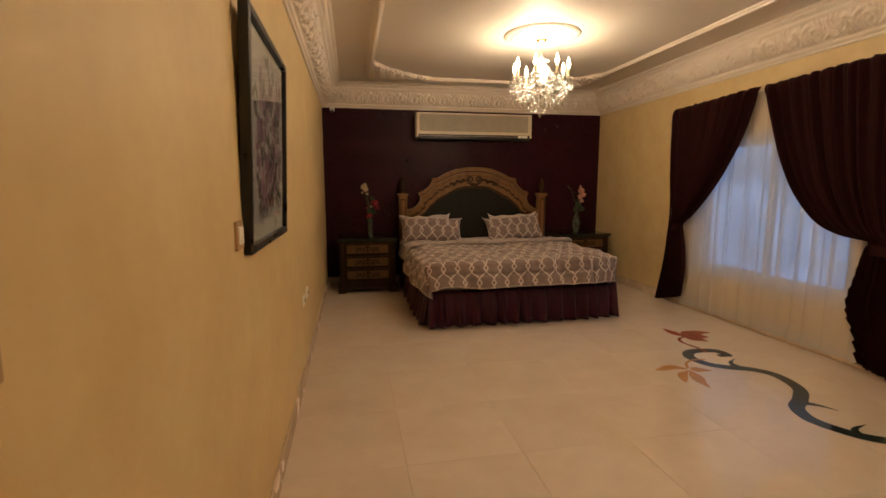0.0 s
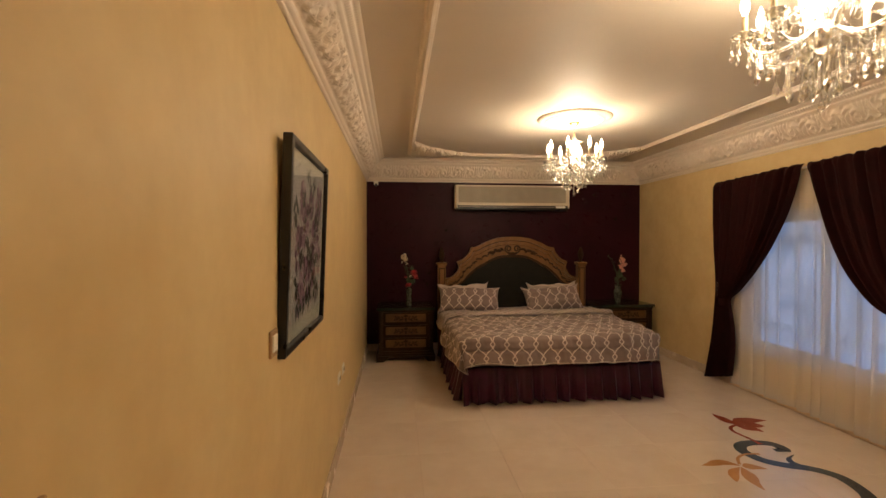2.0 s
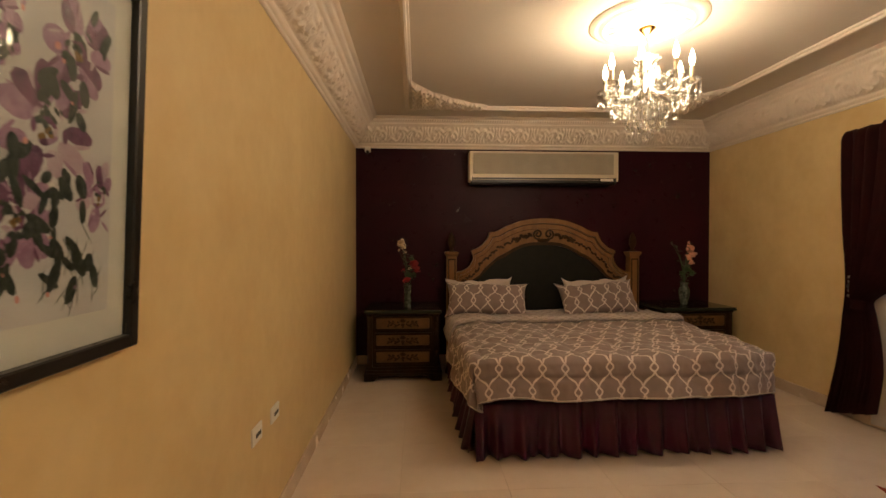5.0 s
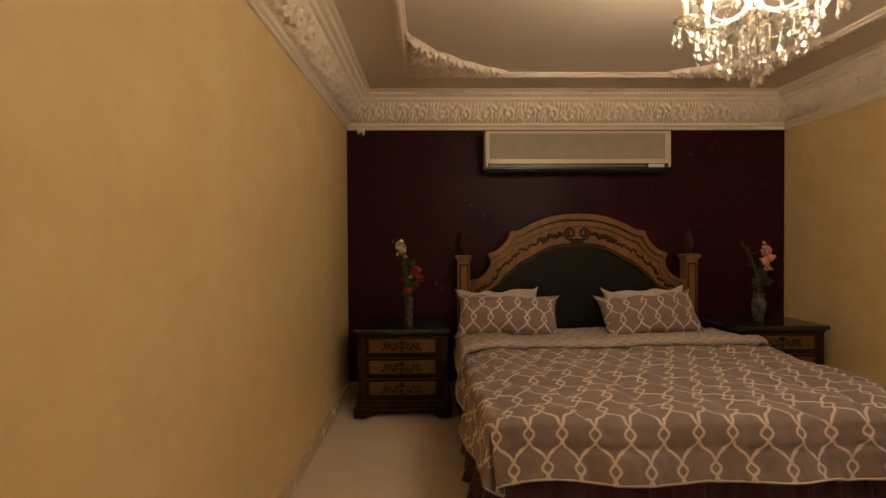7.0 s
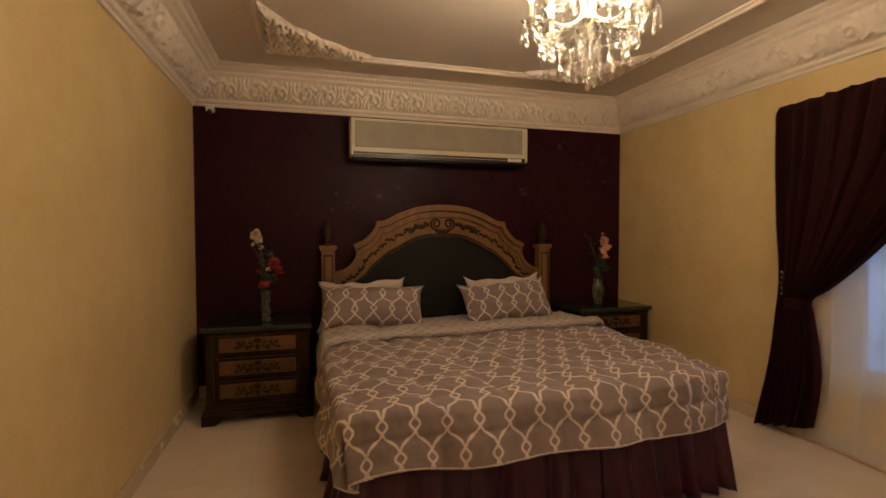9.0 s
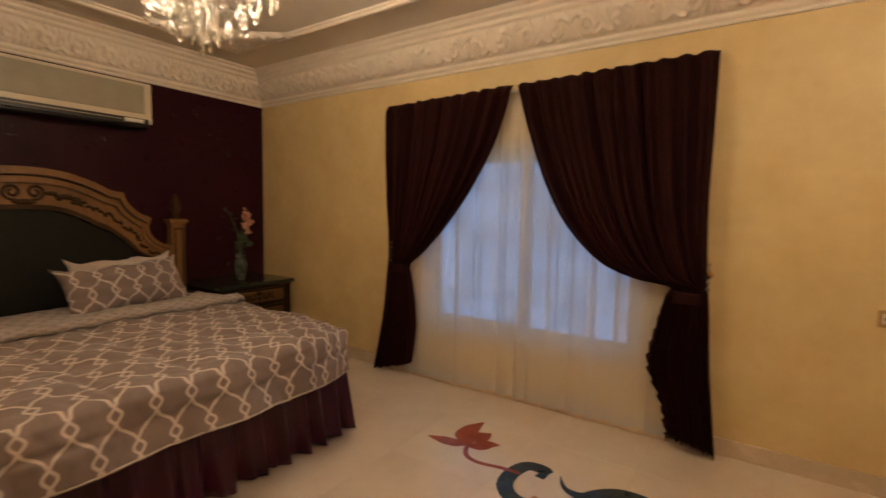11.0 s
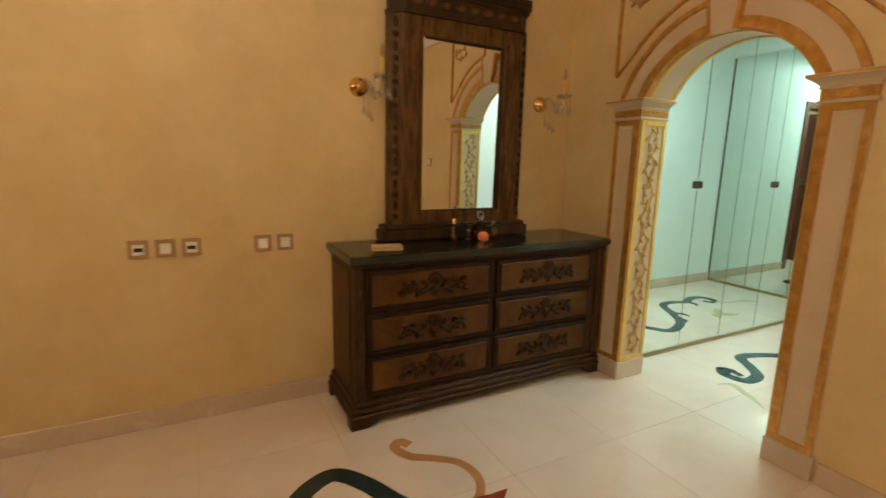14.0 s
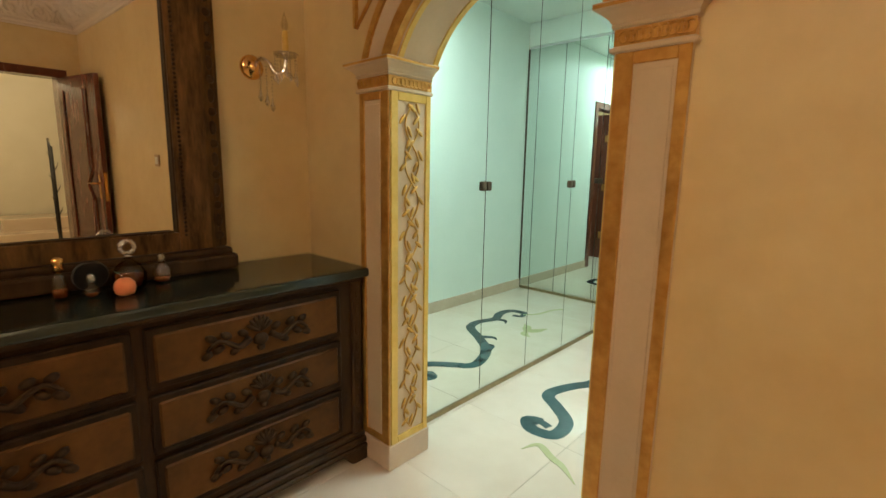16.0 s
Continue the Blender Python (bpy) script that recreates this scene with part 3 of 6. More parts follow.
setting("ceiling_corridor", boxed(hx0 - 0.12, 4.33, hy0 - 0.72, SB, hz, hz + 0.1), HALL_PAINT, "white corridor ceiling", "ceiling")
setting("baseboard_corridor", boxed(hx0, hx0 + 0.012, hy0, HD[0] - 0.06, 0, 0.10, bevel=0.003), MARBLE_SKIRT, "cream marble skirting", "baseboard")

# ---- landing outside the bedroom door ----
setting("wall_landing_west", boxed(-3.4, -3.2, -1.8, 3.0, -0.1, 3.0), LANDING_PAINT, "pale plaster landing wall", "wall")
setting("wall_landing_north", boxed(-3.2, -T, 2.8, 3.0, -0.1, 3.0), LANDING_PAINT, "pale plaster landing wall", "wall")
setting("wall_landing_south", boxed(-3.2, -T, -1.8, -1.6, -0.1, 3.0), LANDING_PAINT, "pale plaster landing wall", "wall")
setting("ceiling_landing", boxed(-3.4, -T, -1.8, 3.0, 2.9, 3.0), LANDING_PAINT, "pale landing ceiling", "ceiling")
setting("floor_landing", boxed(-3.2, -T, -1.6, 2.8, -0.1, 0.0), MARBLE, "polished cream marble landing floor", "floor")

# ---- bed ----
def resample(points, n):
    """n + 1 points at even steps along a line."""
    pts = [Vector(p) for p in points]
    acc = [0.0]
    for a, b in zip(pts, pts[1:]):
        acc.append(acc[-1] + (b - a).length)
    out = []
    for i in range(n + 1):
        s = acc[-1] * i / n
        k = max(j for j in range(len(acc) - 1) if acc[j] <= s + 1e-9)
        f = (s - acc[k]) / max(1e-9, acc[k + 1] - acc[k])
        out.append(tuple(pts[k].lerp(pts[k + 1], f)))
    return out


def both_sides(half):
    return half + [(-x, z) for x, z in reversed(half[:-1])]


def blob(bm, x, y, z, rx, ry, rz, turn=0.0, axis="Y", u=10, v=7):
    bmesh.ops.create_uvsphere(bm, u_segments=u, v_segments=v, radius=1, matrix=Matrix.Translation((x, y, z)) @ Matrix.Rotation(turn, 4, axis) @ Matrix.Diagonal((rx, ry, rz, 1)))
    return bm


def smooth_all(bm):
    for f in bm.faces:
        f.smooth = True
    return bm


BC = 2.077
bed = thing("bed", "king-size bed with an arched honey-oak headboard and black leather panel", "bed", (BC, 5.8, 0))
HB_OUT = both_sides([(-0.965, 0.40), (-0.965, 1.035), (-0.90, 1.045), (-0.83, 1.085), (-0.785, 1.15), (-0.775, 1.21), (-0.805, 1.27), (-0.72, 1.30), (-0.65, 1.36), (-0.61, 1.42), (-0.60, 1.47), (-0.52, 1.478), (-0.40, 1.543), (-0.25, 1.597), (-0.12, 1.618), (0, 1.623)])
HB_IN = both_sides([(-0.86, 0.40), (-0.86, 0.90), (-0.80, 0.93), (-0.71, 0.985), (-0.60, 1.10), (-0.51, 1.175), (-0.42, 1.215), (-0.37, 1.25), (-0.25, 1.31), (-0.15, 1.335), (0, 1.34)])
n_hb = 110
ro, ri = resample(HB_OUT, n_hb), resample(HB_IN, n_hb)


def across(f):
    return [(a[0] + (b[0] - a[0]) * f, a[1] + (b[1] - a[1]) * f) for a, b in zip(ro, ri)]


def hb(y0, y1, f0, f1):
    return band(bmesh.new(), across(f0), across(f1), "y", y0, y1)


YB = 6.93 - 5.8
part("headboard_frame", hb(YB, YB - 0.06, 0, 1), OAK, bed, "carved honey-oak arched frame")
part("headboard_cresting", hb(YB, YB - 0.10, -0.02, 0.16), OAK, bed)
# the groove's shade is put in as strips of darker oak
part("headboard_groove", hb(YB, YB - 0.064, 0.17, 0.205), DARKOAK, bed)
part("headboard_moulding", hb(YB, YB - 0.086, 0.22, 0.36), OAK, bed)
part("headboard_groove", hb(YB, YB - 0.063, 0.37, 0.40), DARKOAK_LIGHT, bed)
part("headboard_bead", hb(YB, YB - 0.076, 0.90, 1.02), DARKOAK, bed)
part("headboard_panel", prism(bmesh.new(), [(x * 1.01, z) for x, z in ri], "y", YB, YB - 0.045), BLACKLEATHER, bed, "dark padded leather panel")
carve = bmesh.new()
mid = across(0.62)
rng = random.Random(4)
for i in range(14, n_hb - 13):
    (x, z), (xn, zn) = mid[i], mid[i + 1]
    if abs(x) < 0.13:
        continue
    a = math.atan2(zn - z, xn - x)
    size = 0.022 if abs(x) > 0.33 else 0.034
    blob(carve, x, YB - 0.064, z + 0.012 * math.sin(i * 1.9), size, 0.012, size * 0.52, -a + 0.8 * math.sin(i * 2.3), u=8, v=6)
for s in (-1, 1):
    sp = spiral(s * 0.062, 1.455, 0.012, 0.056, 90, 90 + s * -560, 34)
    tube(carve, [(x, YB - 0.07, z) for x, z in sp], 0.011, 6)
    sp = spiral(s * 0.30, 1.395, 0.006, 0.03, 0, s * 480, 22)
    tube(carve, [(x, YB - 0.068, z) for x, z in sp], 0.008, 6)
blob(carve, 0, YB - 0.07, 1.385, 0.075, 0.016, 0.022)
part("headboard_carving", smooth_all(carve), DARKOAK, bed, "dark carved acanthus garland with twin scrolls")


def bed_post(x):
    pb = boxed(x - 0.055, x + 0.055, YB - 0.10, YB + 0.01, 0.0, 1.215, bevel=0.008)
    post = part("post", pb, OAK, bed, "square oak post with a dark finial")
    fb = bmesh.new()
    for x0, x1, z0, z1 in ((-0.04, -0.028, 0.5, 1.18), (0.028, 0.04, 0.5, 1.18), (-0.04, 0.04, 1.17, 1.185)):
        box(fb, x + x0, x + x1, YB - 0.106, YB - 0.099, z0, z1)
    part("post_moulding", fb, DARKOAK, post)
    cb = boxed(x - 0.062, x + 0.062, YB - 0.108, YB + 0.016, 1.213, 1.232, bevel=0.005)
    box(cb, x - 0.074, x + 0.074, YB - 0.12, YB + 0.024, 1.230, 1.262, bevel=0.008)
    part("post_cap", cb, OAK, post)
    fin = bmesh.new()
    lathe(fin, [(0.030, 0), (0.034, 0.008), (0.020, 0.018), (0.015, 0.032), (0.024, 0.044), (0.036, 0.075), (0.039, 0.105), (0.034, 0.145), (0.022, 0.185), (0.010, 0.212), (0.001, 0.222)], (x, YB - 0.045, 1.262), 20, lobes=10, depth=0.07)
    part("finial", fin, CARVED, post, "dark carved pinecone finial")


bed_post(-1.02)
bed_post(1.02)
part("mattress", boxed(-0.98, 0.93, -1.04, YB - 0.13, 0.30, 0.58, bevel=0.05, seg=3), LINEN, bed)


def skirt_side(p0, p1, out, n):
    """A gathered valance from p0 to p1, falling to just over the floor."""
    p0, p1, out = Vector(p0), Vector(p1), Vector(out)
    rnd = random.Random(int(n + p0.x * 100))
    ph = [rnd.uniform(0, 6.28) for _ in range(6)]

    def place(u, v):
        length = (p1 - p0).length
        s = u * length
        g = math.sin(s * 44 + 1.6 * math.sin(s * 7 + ph[0])) + 0.5 * math.sin(s * 83 + ph[1] + math.sin(s * 13)) + 0.35 * math.sin(s * 23 + ph[2])
        drop = v
        w = (0.005 + 0.026 * drop) * g + 0.055 * drop
        z = 0.36 - (0.343 + 0.005 * math.sin(s * 31 + ph[3]) + 0.005 * math.sin(s * 44)) * v
        q = p0.lerp(p1, u) + out * w
        return (q.x, q.y, z)
    return sheet(n, 9, place)


for a, b, o, n in (((-1.02, 0.75, 0), (-1.02, -1.10, 0), (-1, 0, 0), 190), ((-1.03, -1.11, 0), (0.965, -1.08, 0), (0, -1, 0), 240), ((0.955, -1.08, 0), (0.99, 0.75, 0), (1, 0, 0), 190)):
    part("bed_skirt", thicken(skirt_side(a, b, o, n), 0.003), SKIRTCLOTH, bed, "gathered plum satin bed skirt")

# ---- comforter ----
CW, CL, CD = 1.04, 1.28, 0.25   # half width, length on top, drop


def comforter_point(s, t, lift=0.0):
    """s across from the middle, t down the bed from the turned-down edge."""
    ds, dt = max(0.0, abs(s) - CW), max(0.0, t - CL)
    sg = 1 if s > 0 else -1
    d = max(ds, dt) + 0.35 * min(ds, dt)
    rnd = 0.05
    seam = -0.014 * math.exp(-((d - CD * 0.52) / 0.012) ** 2) + 0.004 * math.sin(math.pi * min(1.0, d / (CD * 0.52)))
    z = 0.632 + lift
    z -= 0.0 if d <= 0 else (d * d / (2 * rnd) if d < rnd else d - rnd / 2)
    z -= 0.05 * max(0, (abs(s) / CW) - 0.75) ** 2 * 4 * (1 if ds == 0 else 1)
    ch = abs(math.sin(math.pi * s / 0.33))
    puff = ch ** 0.5 * (0.55 + 0.45 * abs(math.sin(math.pi * (t + 0.1) / 0.48)) ** 0.5)
    wr = noise.noise((s * 5.0, t * 5.0, 2.0)) * 0.016 + noise.noise((s * 13.0, t * 10.0, 7.0)) * 0.011 + noise.noise((s * 31.0, t * 27.0, 3.0)) * 0.004
    z += 0.032 * puff * (1 if d <= 0.02 else 0.2) + wr
    cn = min(ds, dt) / CD
    flare = 0.22 * (1 - 0.9 * cn)
    fold = 0.018 * math.sin((t if ds > dt else s) * 9.0 + 0.8 * math.sin(s * 3)) * min(1, d / 0.2) + wr * 1.2
    x = sg * min(abs(s), CW + 0.02) + sg * (flare * ds - 0.09 * cn + (seam if ds > 0.03 else 0) + (0.016 * puff + fold if ds > 0.02 else 0))
    y = -(min(t, CL + 0.02) + flare * dt - 0.09 * cn + (seam if dt > 0.03 else 0) + (0.016 * puff + fold if dt > 0.02 else 0))
    # the corners of the foot hang rounded, the one by the window more
    ca, cb = max(0.0, (abs(s) - 0.55) / (CW + CD - 0.55)), max(0.0, (t - 0.72) / (CL + CD - 0.72))
    pull = ca * cb * (1.0 if s > 0 else 0.25)
    x -= sg * 0.17 * pull + (0.05 * ca if s > 0 else 0.0)
    y += 0.16 * pull
    return x, y, z


def comforter():
    sp, tp = CW + CD, CL + CD
    bm = sheet(234, 132, lambda u, v: comforter_point((u * 2 - 1) * sp, v * tp), uv=lambda u, v: ((u * 2 - 1) * sp, v * tp))
    return bm


com = thing("comforter", "taupe comforter with a cream ogee trellis pattern, spread over the bed", "comforter", (BC, 5.90, 0.0))
part("cover", lined(comforter(), lambda p: (p.x * 0.989, p.y + 0.012, p.z - 0.014)), TRELLIS, com)
pip = bmesh.new()
edge_pts = [comforter_point(-(CW + CD), t * (CL + CD) / 40) for t in range(41)] + [comforter_point(-(CW + CD) + 2 * (CW + CD) * k / 60, CL + CD) for k in range(1, 61)] + [comforter_point(CW + CD, (CL + CD) * (1 - t / 40)) for t in range(1, 41)]
tube(pip, edge_pts, 0.0038, 6)
part("piping", pip, LINEN, com, "beige corded edge")


def turn_down(u, v):
    """The pale reverse side, rolled back over the comforter's top edge."""
    s = (u * 2 - 1) * (CW + 0.18)
    x, y, z = comforter_point(s, 0.0)
    z = min(z, 0.645)
    off = 0.022 * math.sin(s * 7) + 0.012 * math.sin(s * 19 + 1) + 0.06 * (s / CW)
    lump = 0.007 * math.sin(s * 23 + 2 * math.sin(s * 5))
    if v < 0.4:
        a = radians(-75 + 165 * v / 0.4)
        return (x * 1.01, off - 0.02 - (0.045 + lump) * math.cos(a), z + 0.034 + (0.030 + lump) * math.sin(a))
    w = (v - 0.4) / 0.6
    low = z + 0.070 - 0.050 * min(1.0, w * 3.2) + 0.006 * math.sin(s * 11 + w * 7) + lump * (1 - w)
    return (x * 1.01, off * (1 - w) - 0.02 + 0.66 * w, low)


part("turned_down_edge", thicken(sheet(110, 26, turn_down, uv=lambda u, v: (u * 2.4, v * 0.7)), 0.006), TRELLIS_PALE, com, "pale beige reverse side turned back")


# ---- pillows ----
def pillow_mesh(w, h, d, flange, seed):
    """A plump cushion standing in the local xz plane, with pulled-out corners and a soft flange."""
    n = 26
    rnd = random.Random(seed)
    off = rnd.uniform(0, 50)

    def place(front):
        def f(u, v):
            a, b = u * 2 - 1, v * 2 - 1
            ea, eb = 1 - abs(a) ** 2.4, 1 - abs(b) ** 2.4
            bulge = max(0.0, ea * eb) ** 0.55
            pinch = 1 - 0.10 * (1 - abs(b) ** 3) * abs(a) ** 3
            pinch2 = 1 - 0.16 * (1 - abs(a) ** 3) * abs(b) ** 3
            wr = noise.noise((a * 3 + off, b * 3, 1)) * 0.018 + noise.noise((a * 9 + off, b * 9, 5)) * 0.008
            y = (d * bulge * 0.5 + wr * (0.3 + bulge)) * (-1 if front else 1)
            return (a * w / 2 * pinch, y - 0.02 * abs(a) ** 4, b * h / 2 * pinch2 + h / 2 + wr + 0.012 * math.sin(a * 9 + off) * abs(b) ** 6)
        return f
    bm = sheet(n, n, place(True), uv=lambda u, v: (u * w, v * h))
    bk = sheet(n, n, place(False), uv=lambda u, v: (u * w, v * h))
    me = bpy.data.meshes.new("tmp")
    bk.to_mesh(me)
    bk.free()
    bm.from_mesh(me)
    bpy.data.meshes.remove(me)
    bmesh.ops.remove_doubles(bm, verts=bm.verts[:], dist=0.004)
    return smooth_all(bm)


for x, rx, rz, seed in ((1.365, 30, -4, 1), (2.53, 31, 5, 2)):
    pl = thing("pillow", "taupe trellis-patterned pillow leaning on the headboard", "pillow", (x, 6.32, 0.615), "pillows on the bed")
    pl.rotation_euler = (radians(-rx), radians(2 if seed == 1 else -3), radians(rz))
    part("cushion", pillow_mesh(0.84, 0.385, 0.28, 0.04, seed), TRELLIS, pl)
    pl2 = thing("pillow", "plain beige pillow behind a patterned one", "pillow", (x + (-0.02 if seed == 1 else 0.06), 6.60, 0.63), "pillows on the bed")
    pl2.rotation_euler = (radians(-16), radians(-2), radians(-rz * 0.4))
    part("cushion", pillow_mesh(0.72, 0.365, 0.16, 0.0, seed + 10), LINEN, pl2)

# ---- chests of drawers ----
def ornament(w, h):
    """A carved drawer pull: a shell between two leafy scrolls, facing -y."""
    bm = bmesh.new()
    for k in range(7):
        a = radians(-60 + 20 * k)
        blob(bm, 0.20 * h * math.sin(a), -0.006, 0.10 * h + 0.26 * h * math.cos(a), 0.07 * h, 0.010, 0.22 * h, a, u=6, v=5)
    blob(bm, 0, -0.010, -0.10 * h, 0.22 * h, 0.014, 0.17 * h, u=8, v=6)
    blob(bm, 0, -0.010, -0.33 * h, 0.12 * h, 0.010, 0.10 * h, u=8, v=5)
    for s in (-1, 1):
        line = smooth_line([(s * 0.10 * w, 0.0), (s * 0.20 * w, -0.18 * h), (s * 0.30 * w, 0.0), (s * 0.40 * w, 0.10 * h), (s * 0.49 * w, -0.10 * h)], 4)
        tube(bm, [(p.x, -0.010, p.y) for p in line], 0.10 * h, 6, taper=lambda f: 1.0 - 0.6 * f)
        for k, (fx, fz) in enumerate(((0.16, 0.16), (0.24, -0.26), (0.31, 0.20), (0.38, -0.12), (0.44, 0.20), (0.48, -0.22))):
            blob(bm, s * fx * w, -0.006, fz * h, 0.06 * w, 0.008, 0.10 * h, s * (0.5 if k % 2 else -0.5), u=6, v=5)
    return smooth_all(bm)


def bracket_foot(bm, x, s, y, w, h):
    """A shaped corner foot whose inner edge curves up into the plinth."""
    line = [(x, 0), (x + s * w * 0.55, 0)] + [(x + s * (w * 0.55 + w * 0.45 * t), h * (1 - math.cos(t * math.pi)) / 2) for t in (0.25, 0.5, 0.75, 1.0)] + [(x, h)]
    prism(bm, line if s > 0 else list(reversed(line)), "y", y, y + 0.07)


def chest(name, label, width, depth, height, columns, rows, z_low, z_high, side, face, m, drawer_x):
    """A carved chest with its front at local y 0: body, corner posts, plinth, feet, top and drawers with carved pulls."""
    th = thing(name, label, "dresser" if columns > 1 else "nightstand")
    th.matrix_basis = m
    hw = width / 2
    bw = hw - 0.028
    part("body", boxed(-bw, bw, 0.016, depth - 0.01, 0.10, height - 0.03, bevel=0.004), side, th)
    for s in (-1, 1):
        pb = boxed(s * (bw + 0.004), s * (bw - 0.048), 0.0, 0.05, 0.13, height - 0.03, bevel=0.006)
        for k in range(8):
            blob(pb, s * (bw - 0.022), 0.0, 0.2 + (height - 0.30) * k / 7, 0.013, 0.008, 0.024 + 0.006 * (k % 2), u=8, v=6)
        part("corner_post", pb, side, th)
        part("side_panel", boxed(s * (bw + 0.001), s * (bw + 0.007), 0.085, depth - 0.05, 0.19, height - 0.09, bevel=0.003), face, th)
    part("plinth", boxed(-hw + 0.002, hw - 0.002, -0.012, depth, 0.073, 0.105, bevel=0.008), side, th)
    part("plinth_moulding", boxed(-hw + 0.014, hw - 0.014, -0.004, depth, 0.104, 0.135, bevel=0.008), side, th)
    part("plinth_foot", boxed(-hw - 0.008, hw + 0.008, -0.020, depth, 0.052, 0.074, bevel=0.006), side, th)
    for s in (-1, 1):
        for y in (-0.016, depth - 0.06):
            fb = bmesh.new()
            bracket_foot(fb, s * (hw + 0.004), -s, y, 0.16, 0.056)
            part("foot", fb, side, th)
    tp = boxed(-hw + 0.014, hw - 0.014, -0.006, depth, height - 0.062, height - 0.038, bevel=0.008)
    part("top_moulding", tp, side, th)
    part("top", boxed(-hw, hw, -0.028, depth, height - 0.040, height - 0.004, bevel=0.009, seg=2), GREENTOP, th, "polished dark green top")
    dh = (z_high - z_low - (rows - 1) * 0.022) / rows
    pull = None
    for c, (x0, x1) in enumerate(drawer_x):
        for r in range(rows):
            z0 = z_low + r * (dh + 0.022)
            db = boxed(x0, x1, -0.004, 0.02, z0, z0 + dh, bevel=0.004)
            dr = part("drawer", db, NS_WOOD, th)
            part("drawer_front", boxed(x0 + 0.020, x1 - 0.020, -0.012, 0.0, z0 + 0.020, z0 + dh - 0.020, bevel=0.006), face, dr)
            cx, cz = (x0 + x1) / 2, z0 + dh / 2
            if pull is None:
                pull = part("pull", ornament((x1 - x0) * 0.53, dh * 0.66), CARVED, dr, "carved shell pull")
                pull.matrix_basis = pose(cx, -0.012, cz)
            else:
                again(pull, pose(cx, -0.012, cz), dr, "carved shell pull")
    return th


NS_ARGS = (0.755, 0.63, 0.705, 1, 3, 0.165, 0.638, NS_WOOD, NS_DRAWER)
tagged(chest("nightstand", "three-drawer dark oak nightstand with carved pulls and green top", *NS_ARGS, pose(0.543, 6.352, 0), [(-0.283, 0.278)]), group="nightstands")
tagged(chest("nightstand", "three-drawer dark oak nightstand with carved pulls and green top", *NS_ARGS, pose(3.552, 6.36, 0), [(-0.283, 0.278)]), group="nightstands")
chest("dresser", "six-drawer antique dark oak dresser with carved pulls and green top", 1.65, 0.445, 0.874, 2, 3, 0.165, 0.795, DARKOAK, DRAWER_WOOD, pose(3.612, 0.405, 0, 0, 0, -90), [(-0.738, -0.036), (-0.002, 0.690)])
part("glass_top", boxed(3.588, 4.05, -0.41, 1.222, 0.8705, 0.8765, bevel=0.002), GLASS, None)
tagged(bpy.data.objects["glass_top"], "clear glass sheet lying on the dresser top", "glass top")


# ---- vases of silk flowers ----
def petal_cluster(bm, c, r, n, rnd):
    for k in range(n):
        d = Vector((rnd.gauss(0, 1), rnd.gauss(0, 1), rnd.gauss(0, 1))).normalized()
        p = Vector(c) + d * r * rnd.uniform(0.3, 0.9)
        m = Matrix.Translation(p) @ d.to_track_quat("Z", "Y").to_matrix().to_4x4() @ Matrix.Diagonal((r * 0.50, r * 0.34, r * 0.10, 1))
        bmesh.ops.create_icosphere(bm, subdivisions=1, radius=1, matrix=m)


def leaf(bm, base, tip, width):
    base, tip = Vector(base), Vector(tip)
    d = tip - base
    side = d.cross(Vector((0, 0, 1))).normalized() * width
    sag = Vector((0, 0, -0.15 * d.length))
    a = [bm.verts.new(base), bm.verts.new(base + d * 0.4 + side), bm.verts.new(base + d * 0.45 + Vector((0, 0, 0.004))), bm.verts.new(base + d * 0.4 - side), bm.verts.new(tip + sag)]
    for q in ((0, 1, 2), (0, 2, 3), (1, 4, 2), (2, 4, 3)):
        bm.faces.new([a[i] for i in q]).smooth = True


def vase(at, profile, label, plan, seed, tilt):
    rnd = random.Random(seed)
    th = thing("flower_vase", label, "vase", at)
    part("vase", lathe(bmesh.new(), profile, n=24, lobes=8, depth=0.03), VASEMAT, th, "dark patterned ceramic vase")
    top = profile[-1][1]
    stems, leaves = bmesh.new(), bmesh.new()
    for mat, x, y, z, r, n in plan:
        line = [p for p in smooth_line([(0, 0, top - 0.05), (x * 0.25, y * 0.3, top + (z - top) * 0.5), (x, y, z)], 5)]
        tube(stems, line, 0.0028, 5)
        for k in range(5):
            p = line[rnd.randrange(2, len(line) - 1)]
            a = rnd.uniform(0, 6.28)
            leaf(leaves, p, (p.x + 0.05 * math.cos(a), p.y + 0.05 * math.sin(a), p.z + rnd.uniform(-0.01, 0.04)), 0.011)
        fb = bmesh.new()
        petal_cluster(fb, (x, y, z), r, n, rnd)
        part("flower", fb, mat, th)
    part("stems", stems, LEAF, th)
    part("leaves", leaves, LEAF, th, "dark green silk leaves")
    return th


